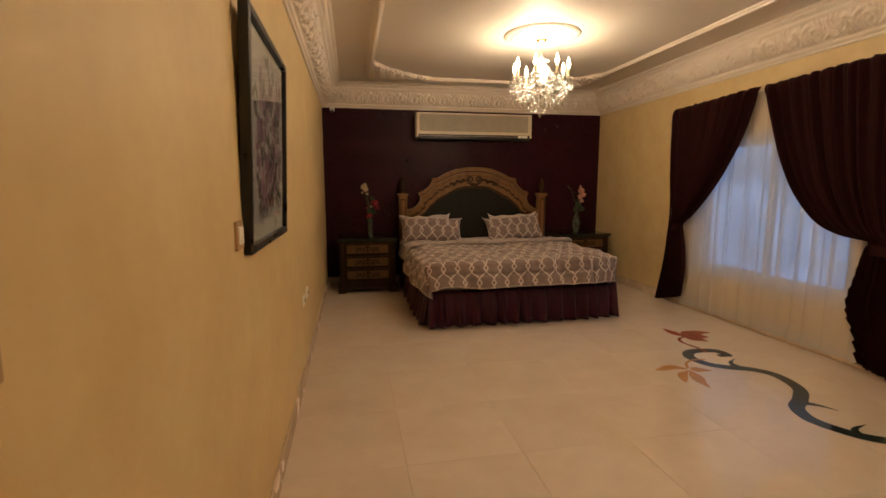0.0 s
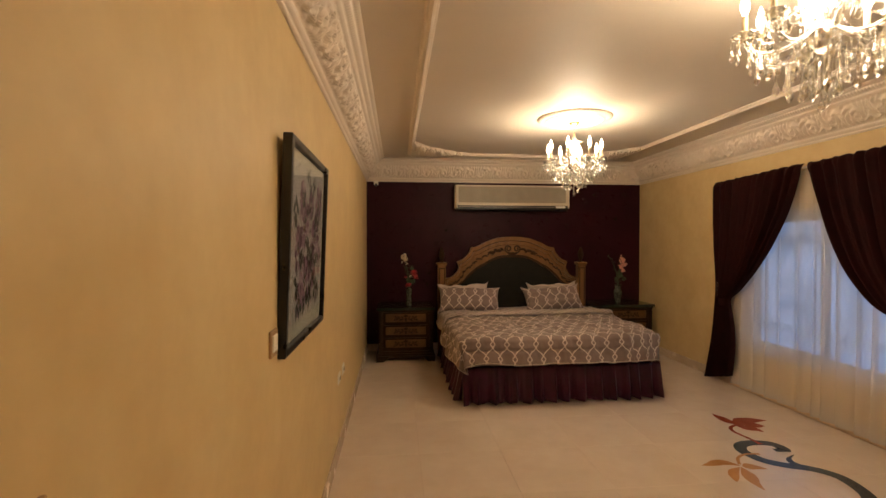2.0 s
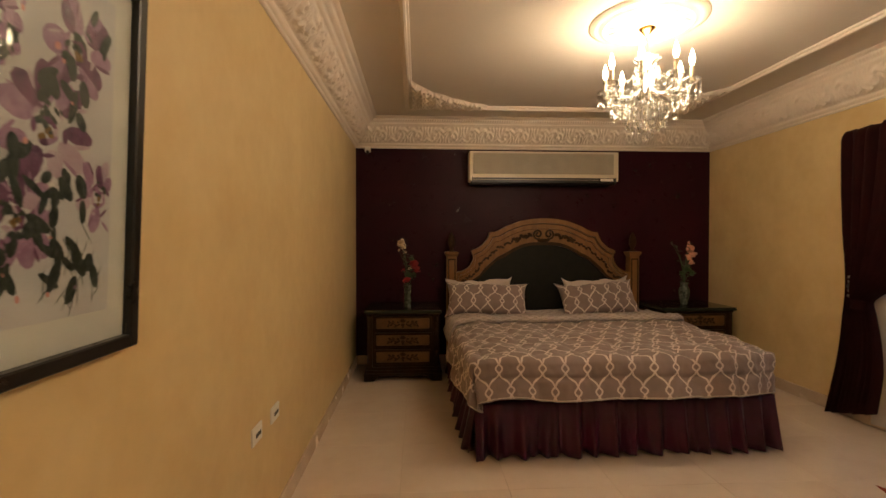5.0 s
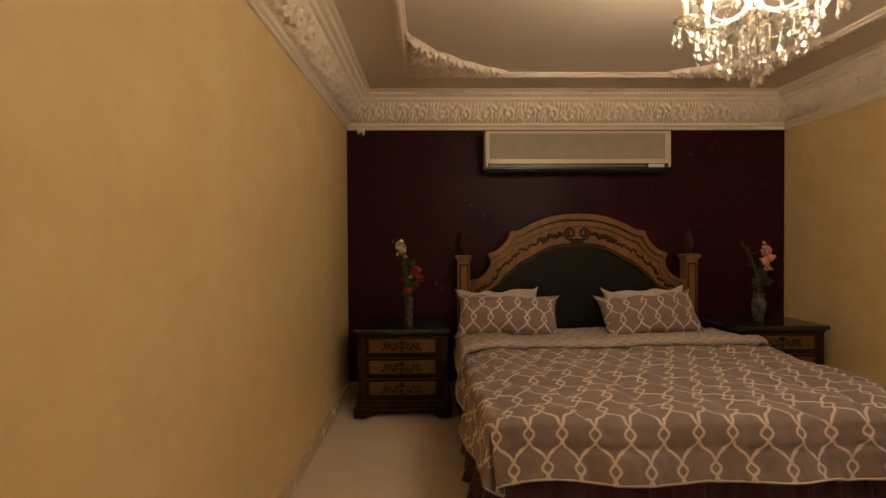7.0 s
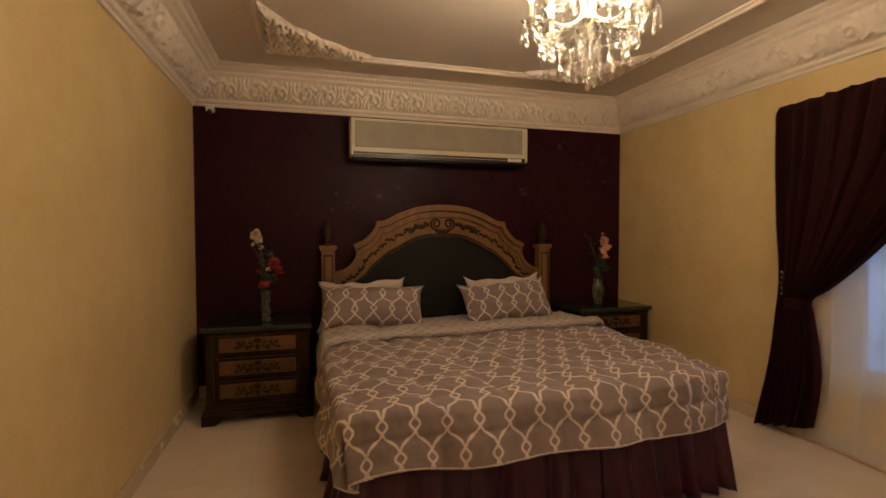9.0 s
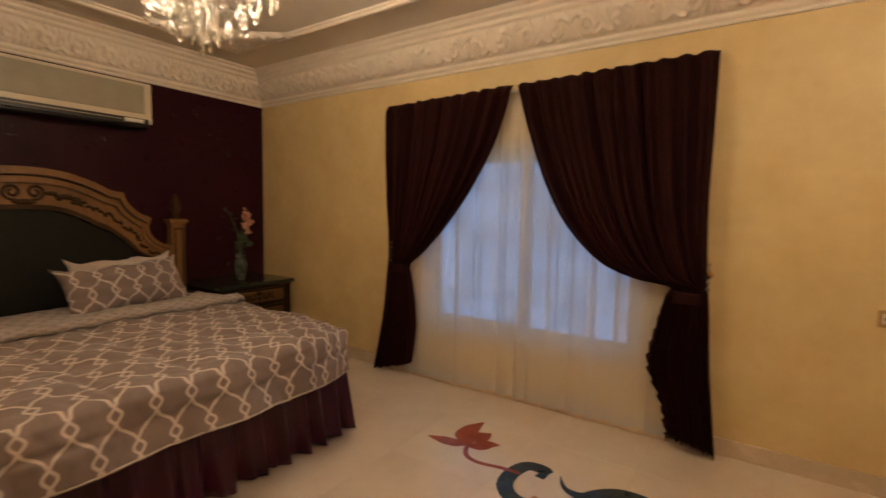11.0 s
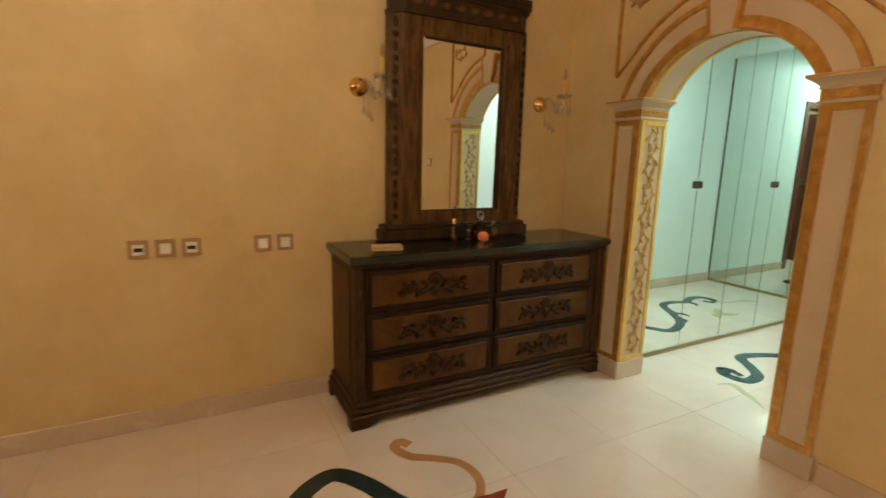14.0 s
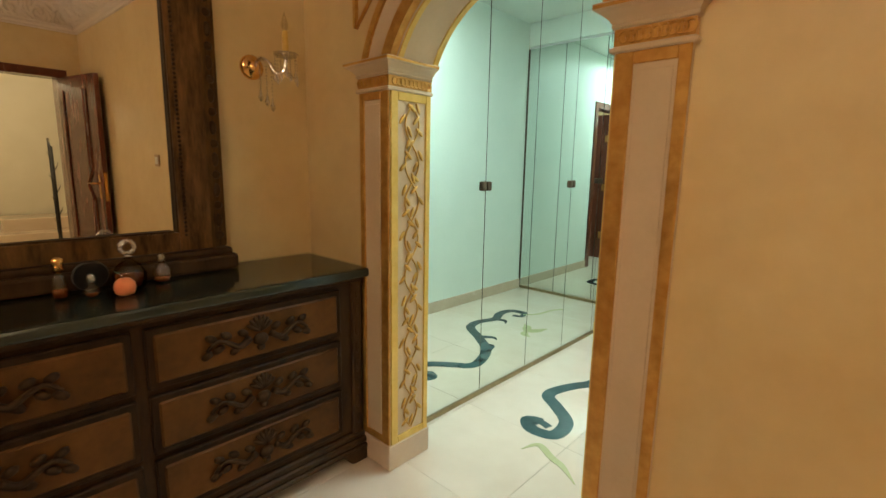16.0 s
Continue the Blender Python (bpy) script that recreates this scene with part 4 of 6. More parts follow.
VASEMAT = surface("painted_black_ceramic", (0.012, 0.016, 0.012), (0.11, 0.12, 0.09), 34, 0.2, fine=60, detail=2)
VASE_L = [(0.030, 0), (0.034, 0.006), (0.036, 0.03), (0.033, 0.10), (0.034, 0.16), (0.040, 0.215), (0.044, 0.232), (0.038, 0.232)]
VASE_R = [(0.030, 0), (0.036, 0.01), (0.046, 0.06), (0.056, 0.125), (0.056, 0.165), (0.040, 0.20), (0.036, 0.215), (0.048, 0.245), (0.042, 0.245)]
vase((0.585, 6.50, 0.702), VASE_L, "dark vase of cream and red silk flowers on a nightstand",
     [(PETAL_CREAM, -0.07, 0, 0.66, 0.048, 25), (PETAL_CREAM, -0.045, -0.02, 0.62, 0.037, 19), (PETAL_CREAM, -0.09, 0.02, 0.58, 0.020, 12), (PETAL_CREAM, -0.03, 0.01, 0.56, 0.025, 12), (PETAL_RED, 0.07, -0.02, 0.44, 0.053, 28), (PETAL_RED, 0.095, 0.0, 0.39, 0.040, 22),
      (PETAL_RED, -0.01, -0.03, 0.285, 0.045, 25), (PETAL_RED, -0.045, -0.01, 0.38, 0.022, 12), (PETAL_CREAM, 0.02, -0.03, 0.40, 0.022, 12), (LEAF, 0.04, 0.0, 0.50, 0.037, 16), (LEAF, 0.06, -0.02, 0.33, 0.037, 16), (LEAF, 0.0, 0.0, 0.34, 0.044, 16)], 3, 0)
vase((3.50, 6.55, 0.702), VASE_R, "dark round vase of coral silk lilies on a nightstand",
     [(PETAL_PINK, 0.045, -0.02, 0.60, 0.053, 25), (PETAL_PINK, 0.085, -0.02, 0.54, 0.045, 22), (PETAL_PINK, 0.02, -0.04, 0.50, 0.040, 19), (PETAL_PINK, 0.06, -0.03, 0.45, 0.035, 19), (PETAL_PINK, 0.10, 0.0, 0.60, 0.020, 12), (PETAL_PINK, 0.05, 0.0, 0.66, 0.018, 12),
      (LEAF, -0.09, 0, 0.62, 0.018, 9), (LEAF, -0.14, 0.0, 0.66, 0.013, 8), (LEAF, 0.03, 0.0, 0.38, 0.050, 22), (LEAF, 0.09, 0.0, 0.34, 0.037, 16), (LEAF, -0.02, 0.0, 0.33, 0.037, 16)], 8, 0)

# ---- air conditioner ----
ac = thing("air_conditioner", "aged cream wall air conditioner with a fine mesh grille", "air conditioner", (2.075, Y1, 2.005))
part("casing", boxed(-0.825, 0.825, -0.19, 0.0, 0.03, 0.352, bevel=0.010, seg=2), ACCREAM, ac)
part("grille", boxed(-0.785, 0.770, -0.196, -0.188, 0.105, 0.328, bevel=0.003), ACGRILLE, ac, "fine cream mesh grille")
gb = bmesh.new()
for k in range(34):
    z = 0.112 + k * 0.0064
    box(gb, -0.78, 0.765, -0.1985, -0.196, z, z + 0.0028)
part("grille_slats", gb, ACGRILLE, ac)
part("outlet", boxed(-0.80, 0.80, -0.193, -0.05, 0.012, 0.072, bevel=0.004), BLACKPLASTIC, ac, "dark air outlet")
for z, dy in ((0.070, -0.199), (0.046, -0.201)):
    part("vane", boxed(-0.79, 0.79 if z > 0.06 else 0.60, dy, dy + 0.010, z - 0.006, z, bevel=0.001), ACCREAM if z > 0.06 else ACGRILLE, ac)
part("display", boxed(0.62, 0.76, -0.200, -0.19, 0.030, 0.058, bevel=0.002), WHITEPLASTIC, ac)
part("lower_lip", boxed(-0.81, 0.81, -0.16, 0.0, 0.0, 0.02, bevel=0.004), BLACKPLASTIC, ac)

# ---- corner sensor ----
sen = thing("alarm_sensor", "small white alarm sensor in the wall corner under the cornice", "sensor", (0.135, Y1 - 0.02, 2.33))
part("housing", boxed(-0.03, 0.03, -0.04, 0.02, 0.03, 0.085, bevel=0.006), WHITEPLASTIC, sen)
part("lens", smooth_all(blob(bmesh.new(), 0.0, -0.03, 0.028, 0.020, 0.020, 0.024)), BLACKPLASTIC, sen)


# ---- framed painting ----
PCY, PCZ, PW, PH = 2.475, 1.533, 0.87, 0.82
pic = thing("framed_painting", "black-framed watercolour of mauve blossoms hanging on the wall", "painting", (0.004, PCY, PCZ))
pic.rotation_euler = (0, radians(2.2), 0)
F = 0.030
for y0, y1, z0, z1 in ((-PW / 2, -PW / 2 + F, -PH / 2, PH / 2), (PW / 2 - F, PW / 2, -PH / 2, PH / 2), (-PW / 2 + F, PW / 2 - F, PH / 2 - F, PH / 2), (-PW / 2 + F, PW / 2 - F, -PH / 2, -PH / 2 + F)):
    part("frame_bar", boxed(0.004, 0.040, y0, y1, z0, z1, bevel=0.003), BLACKFRAME, pic)
part("mount", boxed(0.006, 0.020, -PW / 2 + F, PW / 2 - F, -PH / 2 + F, PH / 2 - F), MAT_PAPER, pic, "cream mount board")
pt = part("picture", boxed(-0.001, 0.001, -0.345, 0.345, -0.325, 0.325), PAINTING, pic, "mauve and white blossoms with dark leaves")
pt.location = (0.0225, 0.0, 0.012)
# thick strokes of oil paint: five blossoms, their leaves and a few splashes
PAINTS = {"mauve": PAINT_MAUVE, "plum": PAINT_PLUM, "pale": PAINT_PALE, "leaf": PAINT_LEAF, "ochre": PAINT_OCHRE, "coral": PAINT_CORAL}
strokes = bmesh.new()
pr = random.Random(21)


def stroke(kind, y, z, w, h, turn):
    y, z = y * 1.16 - 0.01, z * 1.26
    if abs(y) < 0.335 and abs(z) < 0.315:
        x = 0.0011 + 0.0000012 * len(strokes.faces) / 10
        rim = [strokes.verts.new((x, y + w * math.cos(q) * math.cos(turn) - h * math.sin(q) * math.sin(turn), z + w * math.cos(q) * math.sin(turn) + h * math.sin(q) * math.cos(turn))) for q in [k * math.pi / 5 for k in range(10)]]
        top = strokes.verts.new((x + 0.0004, y, z))
        for k in range(10):
            f = strokes.faces.new((rim[k], rim[(k + 1) % 10], top))
            f.material_index = list(PAINTS).index(kind)


for by, bz, br in ((-0.065, 0.060, 0.098), (0.155, 0.020, 0.088), (-0.040, -0.140, 0.100), (0.215, 0.150, 0.085), (0.275, -0.070, 0.060), (-0.17, -0.02, 0.075), (0.10, -0.11, 0.075), (-0.12, 0.15, 0.06), (-0.13, -0.19, 0.065), (0.05, 0.14, 0.06)):
    for q in range(11):
        a = q * 2 * math.pi / 9 + pr.uniform(-0.3, 0.3)
        d = br * pr.uniform(0.50, 0.78)
        kind = pr.choice(("mauve", "mauve", "plum", "pale", "mauve", "plum"))
        stroke(kind, by + d * math.sin(a), bz + d * math.cos(a), br * pr.uniform(0.20, 0.33), br * pr.uniform(0.32, 0.48), -a + pr.uniform(-0.3, 0.3))
        stroke(pr.choice(("pale", "plum", "mauve")), by + d * 1.1 * math.sin(a + 0.2), bz + d * 1.1 * math.cos(a + 0.2), br * 0.06, br * 0.28, -a + pr.uniform(-0.5, 0.5))
    # swirls of darker paint round each heart
    for q in range(12):
        a = q * 0.9 + pr.uniform(-0.3, 0.3)
        d = br * (0.12 + 0.034 * q)
        stroke(pr.choice(("plum", "plum", "mauve", "pale")), by + d * math.sin(a), bz + d * math.cos(a), br * pr.uniform(0.14, 0.24), br * pr.uniform(0.05, 0.09), -a + pr.uniform(-0.3, 0.3))
    for q in range(9):
        stroke("leaf", by + pr.gauss(0, br * 0.16), bz + br * 0.12 + pr.gauss(0, br * 0.16), br * 0.08, br * 0.14, pr.uniform(0, 3))
    for q in range(4):
        stroke("ochre", by + pr.gauss(0, br * 0.10), bz - br * 0.12 + pr.gauss(0, br * 0.06), br * 0.07, br * 0.11, pr.uniform(0, 3))
for ly, lz, n in ((-0.09, 0.15, 7), (-0.22, 0.085, 8), (0.01, 0.10, 5), (0.0, 0.205, 7), (0.085, 0.185, 6), (0.06, 0.09, 6), (-0.02, 0.0, 8), (-0.10, -0.055, 9), (0.03, -0.05, 9), (-0.19, -0.14, 8), (0.02, -0.18, 7),
                  (0.09, -0.05, 8), (0.20, -0.06, 9), (0.14, -0.13, 8), (0.22, 0.06, 6), (0.28, 0.19, 4), (0.07, -0.21, 7), (-0.14, -0.225, 8), (-0.03, -0.235, 5), (0.20, -0.17, 7), (0.25, -0.20, 6), (0.16, 0.10, 5)):
    for q in range(n):
        stroke("leaf", ly + pr.gauss(0, 0.020), lz + pr.gauss(0, 0.024), pr.uniform(0.007, 0.015), pr.uniform(0.014, 0.034), pr.uniform(-1.1, 1.1))
for q in range(26):
    stroke("leaf", pr.uniform(0.15, 0.29), pr.uniform(-0.25, -0.12), 0.0012, pr.uniform(0.015, 0.035), pr.uniform(-0.8, 0.8))
    stroke(pr.choice(("coral", "mauve", "coral")), pr.uniform(-0.28, 0.28), pr.uniform(-0.24, 0.24), pr.uniform(0.003, 0.008), pr.uniform(0.004, 0.010), pr.uniform(0, 3))
paint = tagged(part("brush_strokes", smooth_all(strokes), PAINT_MAUVE, pt, "mauve, plum and dark green oil strokes"), kind="stuff")
for mat in list(PAINTS.values())[1:]:
    paint.data.materials.append(mat)
gl = part("glazing", boxed(0.0275, 0.0285, -PW / 2 + F, PW / 2 - F, -PH / 2 + F, PH / 2 - F), GLASS, pic)
gl.visible_shadow = False


# ---- switches and sockets ----
def plate(at, w, h, rz, kind, frame_mat, label, keys=1):
    """A wall plate in the local xz plane, facing -y."""
    th = thing("wall_switch" if kind == "switch" else "wall_socket", label, kind)
    th.matrix_basis = pose(*at, 0, 0, rz)
    part("surround", boxed(-w / 2, w / 2, -0.009, 0, -h / 2, h / 2, bevel=0.004, seg=2), frame_mat, th, "bronze-coloured surround")
    iw, ih = w - 0.034, h - 0.034
    if kind == "switch":
        for k in range(keys):
            x0 = -iw / 2 + iw * k / keys
            part("rocker", boxed(x0 + 0.001, x0 + iw / keys - 0.001, -0.014, -0.006, -ih / 2, ih / 2, bevel=0.003), WHITEPLASTIC, th, "white rocker")
    else:
        part("socket_face", boxed(-iw / 2, iw / 2, -0.012, -0.006, -ih / 2, ih / 2, bevel=0.003), WHITEPLASTIC, th, "white socket face")
        hb_ = boxed(-iw * 0.36, iw * 0.36, -0.0135, -0.011, -0.009, 0.009, bevel=0.002)
        part("socket_holes", hb_, BLACKPLASTIC, th)
    return th


for y, kd in ((2.084, "socket"), (1.976, "switch"), (1.868, "socket"), (1.548, "switch"), (1.438, "switch")):
    plate((RW, y, 0.885), 0.083, 0.085, -90, kd, BRONZEPLASTIC, "bronze-edged white %s on the yellow wall" % kd)
plate((0, 0.880, 1.197), 0.086, 0.088, 90, "switch", BRONZEPLASTIC, "large bronze-edged white switch beside the door")
plate((0, 1.968, 1.198), 0.092, 0.092, 90, "switch", BRONZEPLASTIC, "bronze-edged white switch beside the painting")
for y in (3.78, 4.03):
    plate((0, y, 0.55), 0.12, 0.075, 90, "socket", WHITEPLASTIC, "white wall socket on the yellow wall")
plate((1.960, Y0, 1.259), 0.086, 0.086, 180, "switch", BRONZEPLASTIC, "bronze-edged white switch on the yellow wall")


# ---- crystal chandeliers ----
def drop_crystal(bm, p, s):
    """A faceted pear drop hung under a bead."""
    lathe(bm, [(0.001, 0.0), (0.004 * s, -0.004 * s), (0.0045 * s, -0.012 * s), (0.011 * s, -0.030 * s), (0.010 * s, -0.038 * s), (0.001, -0.050 * s)], p, 6)
    for f in bm.faces:
        f.smooth = False


def bead_chain(bm, a, b, sag, n, r):
    a, b = Vector(a), Vector(b)
    for k in range(n + 1):
        t = k / n
        p = a.lerp(b, t) - Vector((0, 0, sag * 4 * t * (1 - t)))
        bmesh.ops.create_icosphere(bm, subdivisions=1, radius=r, matrix=Matrix.Translation(p))


def chandelier(cx, cy, lift):
    """Eight glass arms with candle bulbs under a brass canopy, hung with crystal drops."""
    rnd = random.Random(11)
    th = thing("chandelier", "lit crystal chandelier with eight candle bulbs and hanging drops", "chandelier", (cx, cy, CEIL), "crystal chandeliers")
    L = -CEIL + lift
    part("canopy", lathe(bmesh.new(), [(0.001, -0.032), (0.05, -0.034), (0.052, -0.042), (0.034, -0.055), (0.018, -0.075), (0.006, -0.085)], n=24), BRASS, th, "brass canopy")
    cb = bmesh.new()
    for k in range(6):
        z = -0.085 - k * (0.10 - lift * 0.8) / 6
        tube(cb, [(0.006 * math.cos(a), 0 if k % 2 else 0.006 * math.cos(a), z + 0.012 * math.sin(a)) for a in [i * 0.7 for i in range(10)]], 0.0015, 4)
    part("chain", cb, BRASS, th)
    part("stem", lathe(bmesh.new(), [(0.008, 2.535 + L), (0.022, 2.52 + L), (0.034, 2.49 + L), (0.020, 2.46 + L), (0.030, 2.44 + L), (0.042, 2.40 + L), (0.028, 2.36 + L), (0.020, 2.33 + L), (0.045, 2.30 + L), (0.060, 2.27 + L), (0.050, 2.24 + L), (0.020, 2.215 + L), (0.006, 2.20 + L)], n=20, lobes=10, depth=0.05), CRYSTAL, th, "fluted glass stem")
    part("hub", lathe(bmesh.new(), [(0.02, 2.325 + L), (0.035, 2.315 + L), (0.035, 2.298 + L), (0.02, 2.29 + L)], n=16), BRASS, th)
    cr = bmesh.new()
    arm_src = dish_src = candle_src = bulb_src = None
    for k in range(8):
        a = 2 * math.pi * k / 8 + 0.2
        turn = pose(0, 0, 0, 0, 0, math.degrees(a))
        if arm_src is None:
            line = smooth_line([(0.03, 0, 2.30 + L), (0.09, 0, 2.255 + L), (0.16, 0, 2.235 + L), (0.22, 0, 2.255 + L), (0.245, 0, 2.30 + L)], 5)
            ab = tube(bmesh.new(), line, 0.0075, 7)
            arm_src = part("arm", ab, CRYSTAL, th, "curved glass arm")
            db = lathe(bmesh.new(), [(0.008, 2.296 + L), (0.030, 2.302 + L), (0.046, 2.318 + L), (0.049, 2.324 + L), (0.040, 2.318 + L), (0.012, 2.306 + L)], (0.245, 0, 0), 20, lobes=10, depth=0.06)
            dish_src = part("drip_dish", db, CRYSTAL, th, "scalloped glass drip dish")
            candle_src = part("candle_sleeve", lathe(bmesh.new(), [(0.011, 2.305 + L), (0.011, 2.395 + L), (0.008, 2.40 + L)], (0.245, 0, 0), 12), CANDLE, th)
            bulb_src = part("bulb", lathe(bmesh.new(), [(0.007, 2.40 + L), (0.016, 2.425 + L), (0.017, 2.44 + L), (0.011, 2.47 + L), (0.003, 2.495 + L), (0.001, 2.50 + L)], (0.245, 0, 0), 12), BULB, th, "glowing candle bulb")
            for o in (arm_src, dish_src, candle_src, bulb_src):
                o.matrix_basis = turn
        else:
            again(arm_src, turn, th, "curved glass arm")
            again(dish_src, turn, th, "scalloped glass drip dish")
            again(candle_src, turn, th)
            again(bulb_src, turn, th, "glowing candle bulb")
        c, s = math.cos(a), math.sin(a)
        for j in range(6):
            b = 2 * math.pi * j / 6 + a
            p = (0.245 * c + 0.045 * math.cos(b), 0.245 * s + 0.045 * math.sin(b), 2.306 + L)
            n = rnd.choice((2, 3, 4))
            bead_chain(cr, p, (p[0], p[1], p[2] - 0.011 * n), 0, n, 0.0052)
            drop_crystal(cr, (p[0], p[1], p[2] - 0.011 * n - 0.003), rnd.uniform(0.8, 1.15))
        a2 = a + 2 * math.pi / 8
        bead_chain(cr, (0.245 * c, 0.245 * s, 2.30 + L), (0.245 * math.cos(a2), 0.245 * math.sin(a2), 2.30 + L), 0.05, 14, 0.0055)
        bead_chain(cr, (0.245 * c, 0.245 * s, 2.31 + L), (0.045 * c, 0.045 * s, 2.45 + L), 0.05, 16, 0.0055)
    for ring, rr, zz, ln in ((16, 0.165, 2.225, (3, 6)), (12, 0.105, 2.20, (5, 9)), (8, 0.055, 2.19, (7, 11)), (10, 0.07, 2.43, (1, 3)), (14, 0.205, 2.24, (2, 5))):
        for k in range(ring):
            a = 2 * math.pi * k / ring + rr * 9
            p = (rr * math.cos(a), rr * math.sin(a), zz + L)
            n = rnd.randint(*ln)
            bead_chain(cr, p, (p[0], p[1], p[2] - 0.0105 * n), 0, n, 0.0052)
            drop_crystal(cr, (p[0], p[1], p[2] - 0.0105 * n - 0.003), rnd.uniform(0.95, 1.4))
    bead_chain(cr, (0, 0, 2.20 + L), (0, 0, 2.05 + L), 0, 14, 0.0055)
    drop_crystal(cr, (0, 0, 2.045 + L), 1.3)
    tagged(part("crystal_trim", cr, CRYSTAL, th, "strings of clear crystal beads and drops"), kind="stuff")
    upper = lathe(bmesh.new(), [(0.012, 2.455 + L), (0.05, 2.462 + L), (0.075, 2.480 + L), (0.078, 2.487 + L), (0.06, 2.478 + L), (0.012, 2.468 + L)], n=24, lobes=12, depth=0.06)
    part("upper_dish", upper, CRYSTAL, th, "scalloped glass dish")
    return th


for cx, cy, lift in CHANDELIERS:
    chandelier(cx, cy, lift)

# ---- window, with a wrought-iron grille outside ----
wy0, wy1, wz0, wz1 = WIN
win = tagged(thing("window_1", "white aluminium sliding window in the yellow wall", "window", (RW + 0.10, wy0, wz0)), kind="structure")
ww, wh = wy1 - wy0, wz1 - wz0
for y0, y1, z0, z1 in ((0, 0.06, 0, wh), (ww - 0.06, ww, 0, wh), (0.06, ww - 0.06, wh - 0.06, wh), (0.06, ww - 0.06, 0, 0.06)):
    part("window_frame", boxed(-0.03, 0.05, y0, y1, z0, z1, bevel=0.004), WHITEALU, win)
for dx, y0, y1 in ((0.0, 0.06, ww / 2 + 0.03), (0.026, ww / 2 - 0.03, ww - 0.06)):
    for a, b, c, d in ((y0, y0 + 0.05, 0.06, wh - 0.06), (y1 - 0.05, y1, 0.06, wh - 0.06), (y0 + 0.05, y1 - 0.05, 0.06, 0.11), (y0 + 0.05, y1 - 0.05, wh - 0.11, wh - 0.06)):
        part("sash_bar", boxed(dx - 0.012, dx + 0.012, a, b, c, d, bevel=0.003), WHITEALU, win)
    pn = part("pane", boxed(dx - 0.002, dx + 0.002, y0 + 0.05, y1 - 0.05, 0.11, wh - 0.11), GLASS, win)
    pn.visible_shadow = False
part("window_sill", boxed(-0.095, 0.05, 0.0, ww, -0.001, 0.012, bevel=0.003), MARBLE_SKIRT, win)
grille = thing("window_grille", "white-painted iron scroll grille outside the window", "grille", (RW + T + 0.02, (wy0 + wy1) / 2, wz0))
for k in range(9):
    y = -ww / 2 + ww * k / 8
    part("bar", tube(bmesh.new(), [(0, y, 0), (0, y, wh)], 0.006, 6), WHITEALU, grille)
for z in (0.02, wh - 0.02):
    part("rail", boxed(-0.006, 0.006, -ww / 2 - 0.03, ww / 2 + 0.03, z - 0.008, z + 0.008), WHITEALU, grille)
for k in range(8):
    y = -ww / 2 + ww * (k + 0.5) / 8
    for z, s in ((0.22, 1), (wh - 0.22, -1)):
        sb_ = bmesh.new()
        for q in (-1, 1):
            tube(sb_, [(0, y + q * (a - 0.0) * 1.0, z + s * b) for a, b in spiral(0.045, 0.05, 0.008, 0.045, 0, 500, 22)], 0.004, 5)
        part("scroll", sb_, WHITEALU, grille)


def dusk_backdrop():
    m = bpy.data.materials.new("dusk_garden_backdrop")
    m.use_nodes = True
    nt, nodes = m.node_tree, m.node_tree.nodes
    p = nodes["Principled BSDF"]
    n = nodes.new("ShaderNodeTexNoise")
    n.inputs["Scale"].default_value, n.inputs["Detail"].default_value = 2.2, 7
    co = nodes.new("ShaderNodeTexCoord")
    nt.links.new(co.outputs["Object"], n.inputs["Vector"])
    r = nodes.new("ShaderNodeValToRGB")
    r.color_ramp.elements[0].position, r.color_ramp.elements[0].color = 0.32, (0.10, 0.15, 0.27, 1)
    r.color_ramp.elements[1].position, r.color_ramp.elements[1].color = 0.68, (0.27, 0.39, 0.70, 1)
    nt.links.new(n.outputs[0], r.inputs[0])
    p.inputs["Base Color"].default_value = (0.05, 0.06, 0.08, 1)
    nt.links.new(r.outputs[0], p.inputs["Emission Color"])
    p.inputs["Emission Strength"].default_value = 1.15
    return m


setting("backdrop", boxed(6.4, 6.45, -1.5, 9.5, -1.0, 5.0), dusk_backdrop(), "blue dusk light outside the window", "backdrop")


# ---- curtains ----
def on_line(points, z):
    """The y of a line of (y, z) points, given from the top down, at height z."""
    if z >= points[0][1]:
        return points[0][0]
    for (ya, za), (yb, zb) in zip(points, points[1:]):
        if z >= zb:
            return ya + (yb - ya) * (za - z) / (za - zb)
    return points[-1][0]


def soft(points):
    """A soft line through (y, z) points that never climbs on its way down."""
    out = []
    for p in smooth_line(points, 6):
        if not out or p.y < out[-1][1] - 1e-4:
            out.append((p.x, p.y))
    return out


CX = 3.962
L_OUT = soft([(5.180, 2.213), (5.175, 1.847), (5.165, 1.369), (5.150, 1.103), (5.152, 0.976), (5.172, 0.792), (5.215, 0.412), (5.290, 0.015)])
L_IN = soft([(4.074, 2.241), (4.196, 1.886), (4.382, 1.553), (4.610, 1.257), (4.820, 1.039), (4.945, 0.938), (4.936, 0.836), (4.902, 0.614), (4.892, 0.387), (4.950, 0.015)])
R_OUT = soft([(2.858, 2.262), (2.863, 1.862), (2.868, 1.377), (2.852, 1.040), (2.834, 0.832), (2.814, 0.511), (2.762, 0.015)])
R_IN = soft([(4.048, 2.238), (3.980, 1.983), (3.905, 1.758), (3.795, 1.494), (3.663, 1.277), (3.456, 1.075), (3.247, 0.987), (3.044, 0.962), (3.066, 0.894), (3.110, 0.716), (3.156, 0.479), (3.072, 0.260), (3.025, 0.015)])


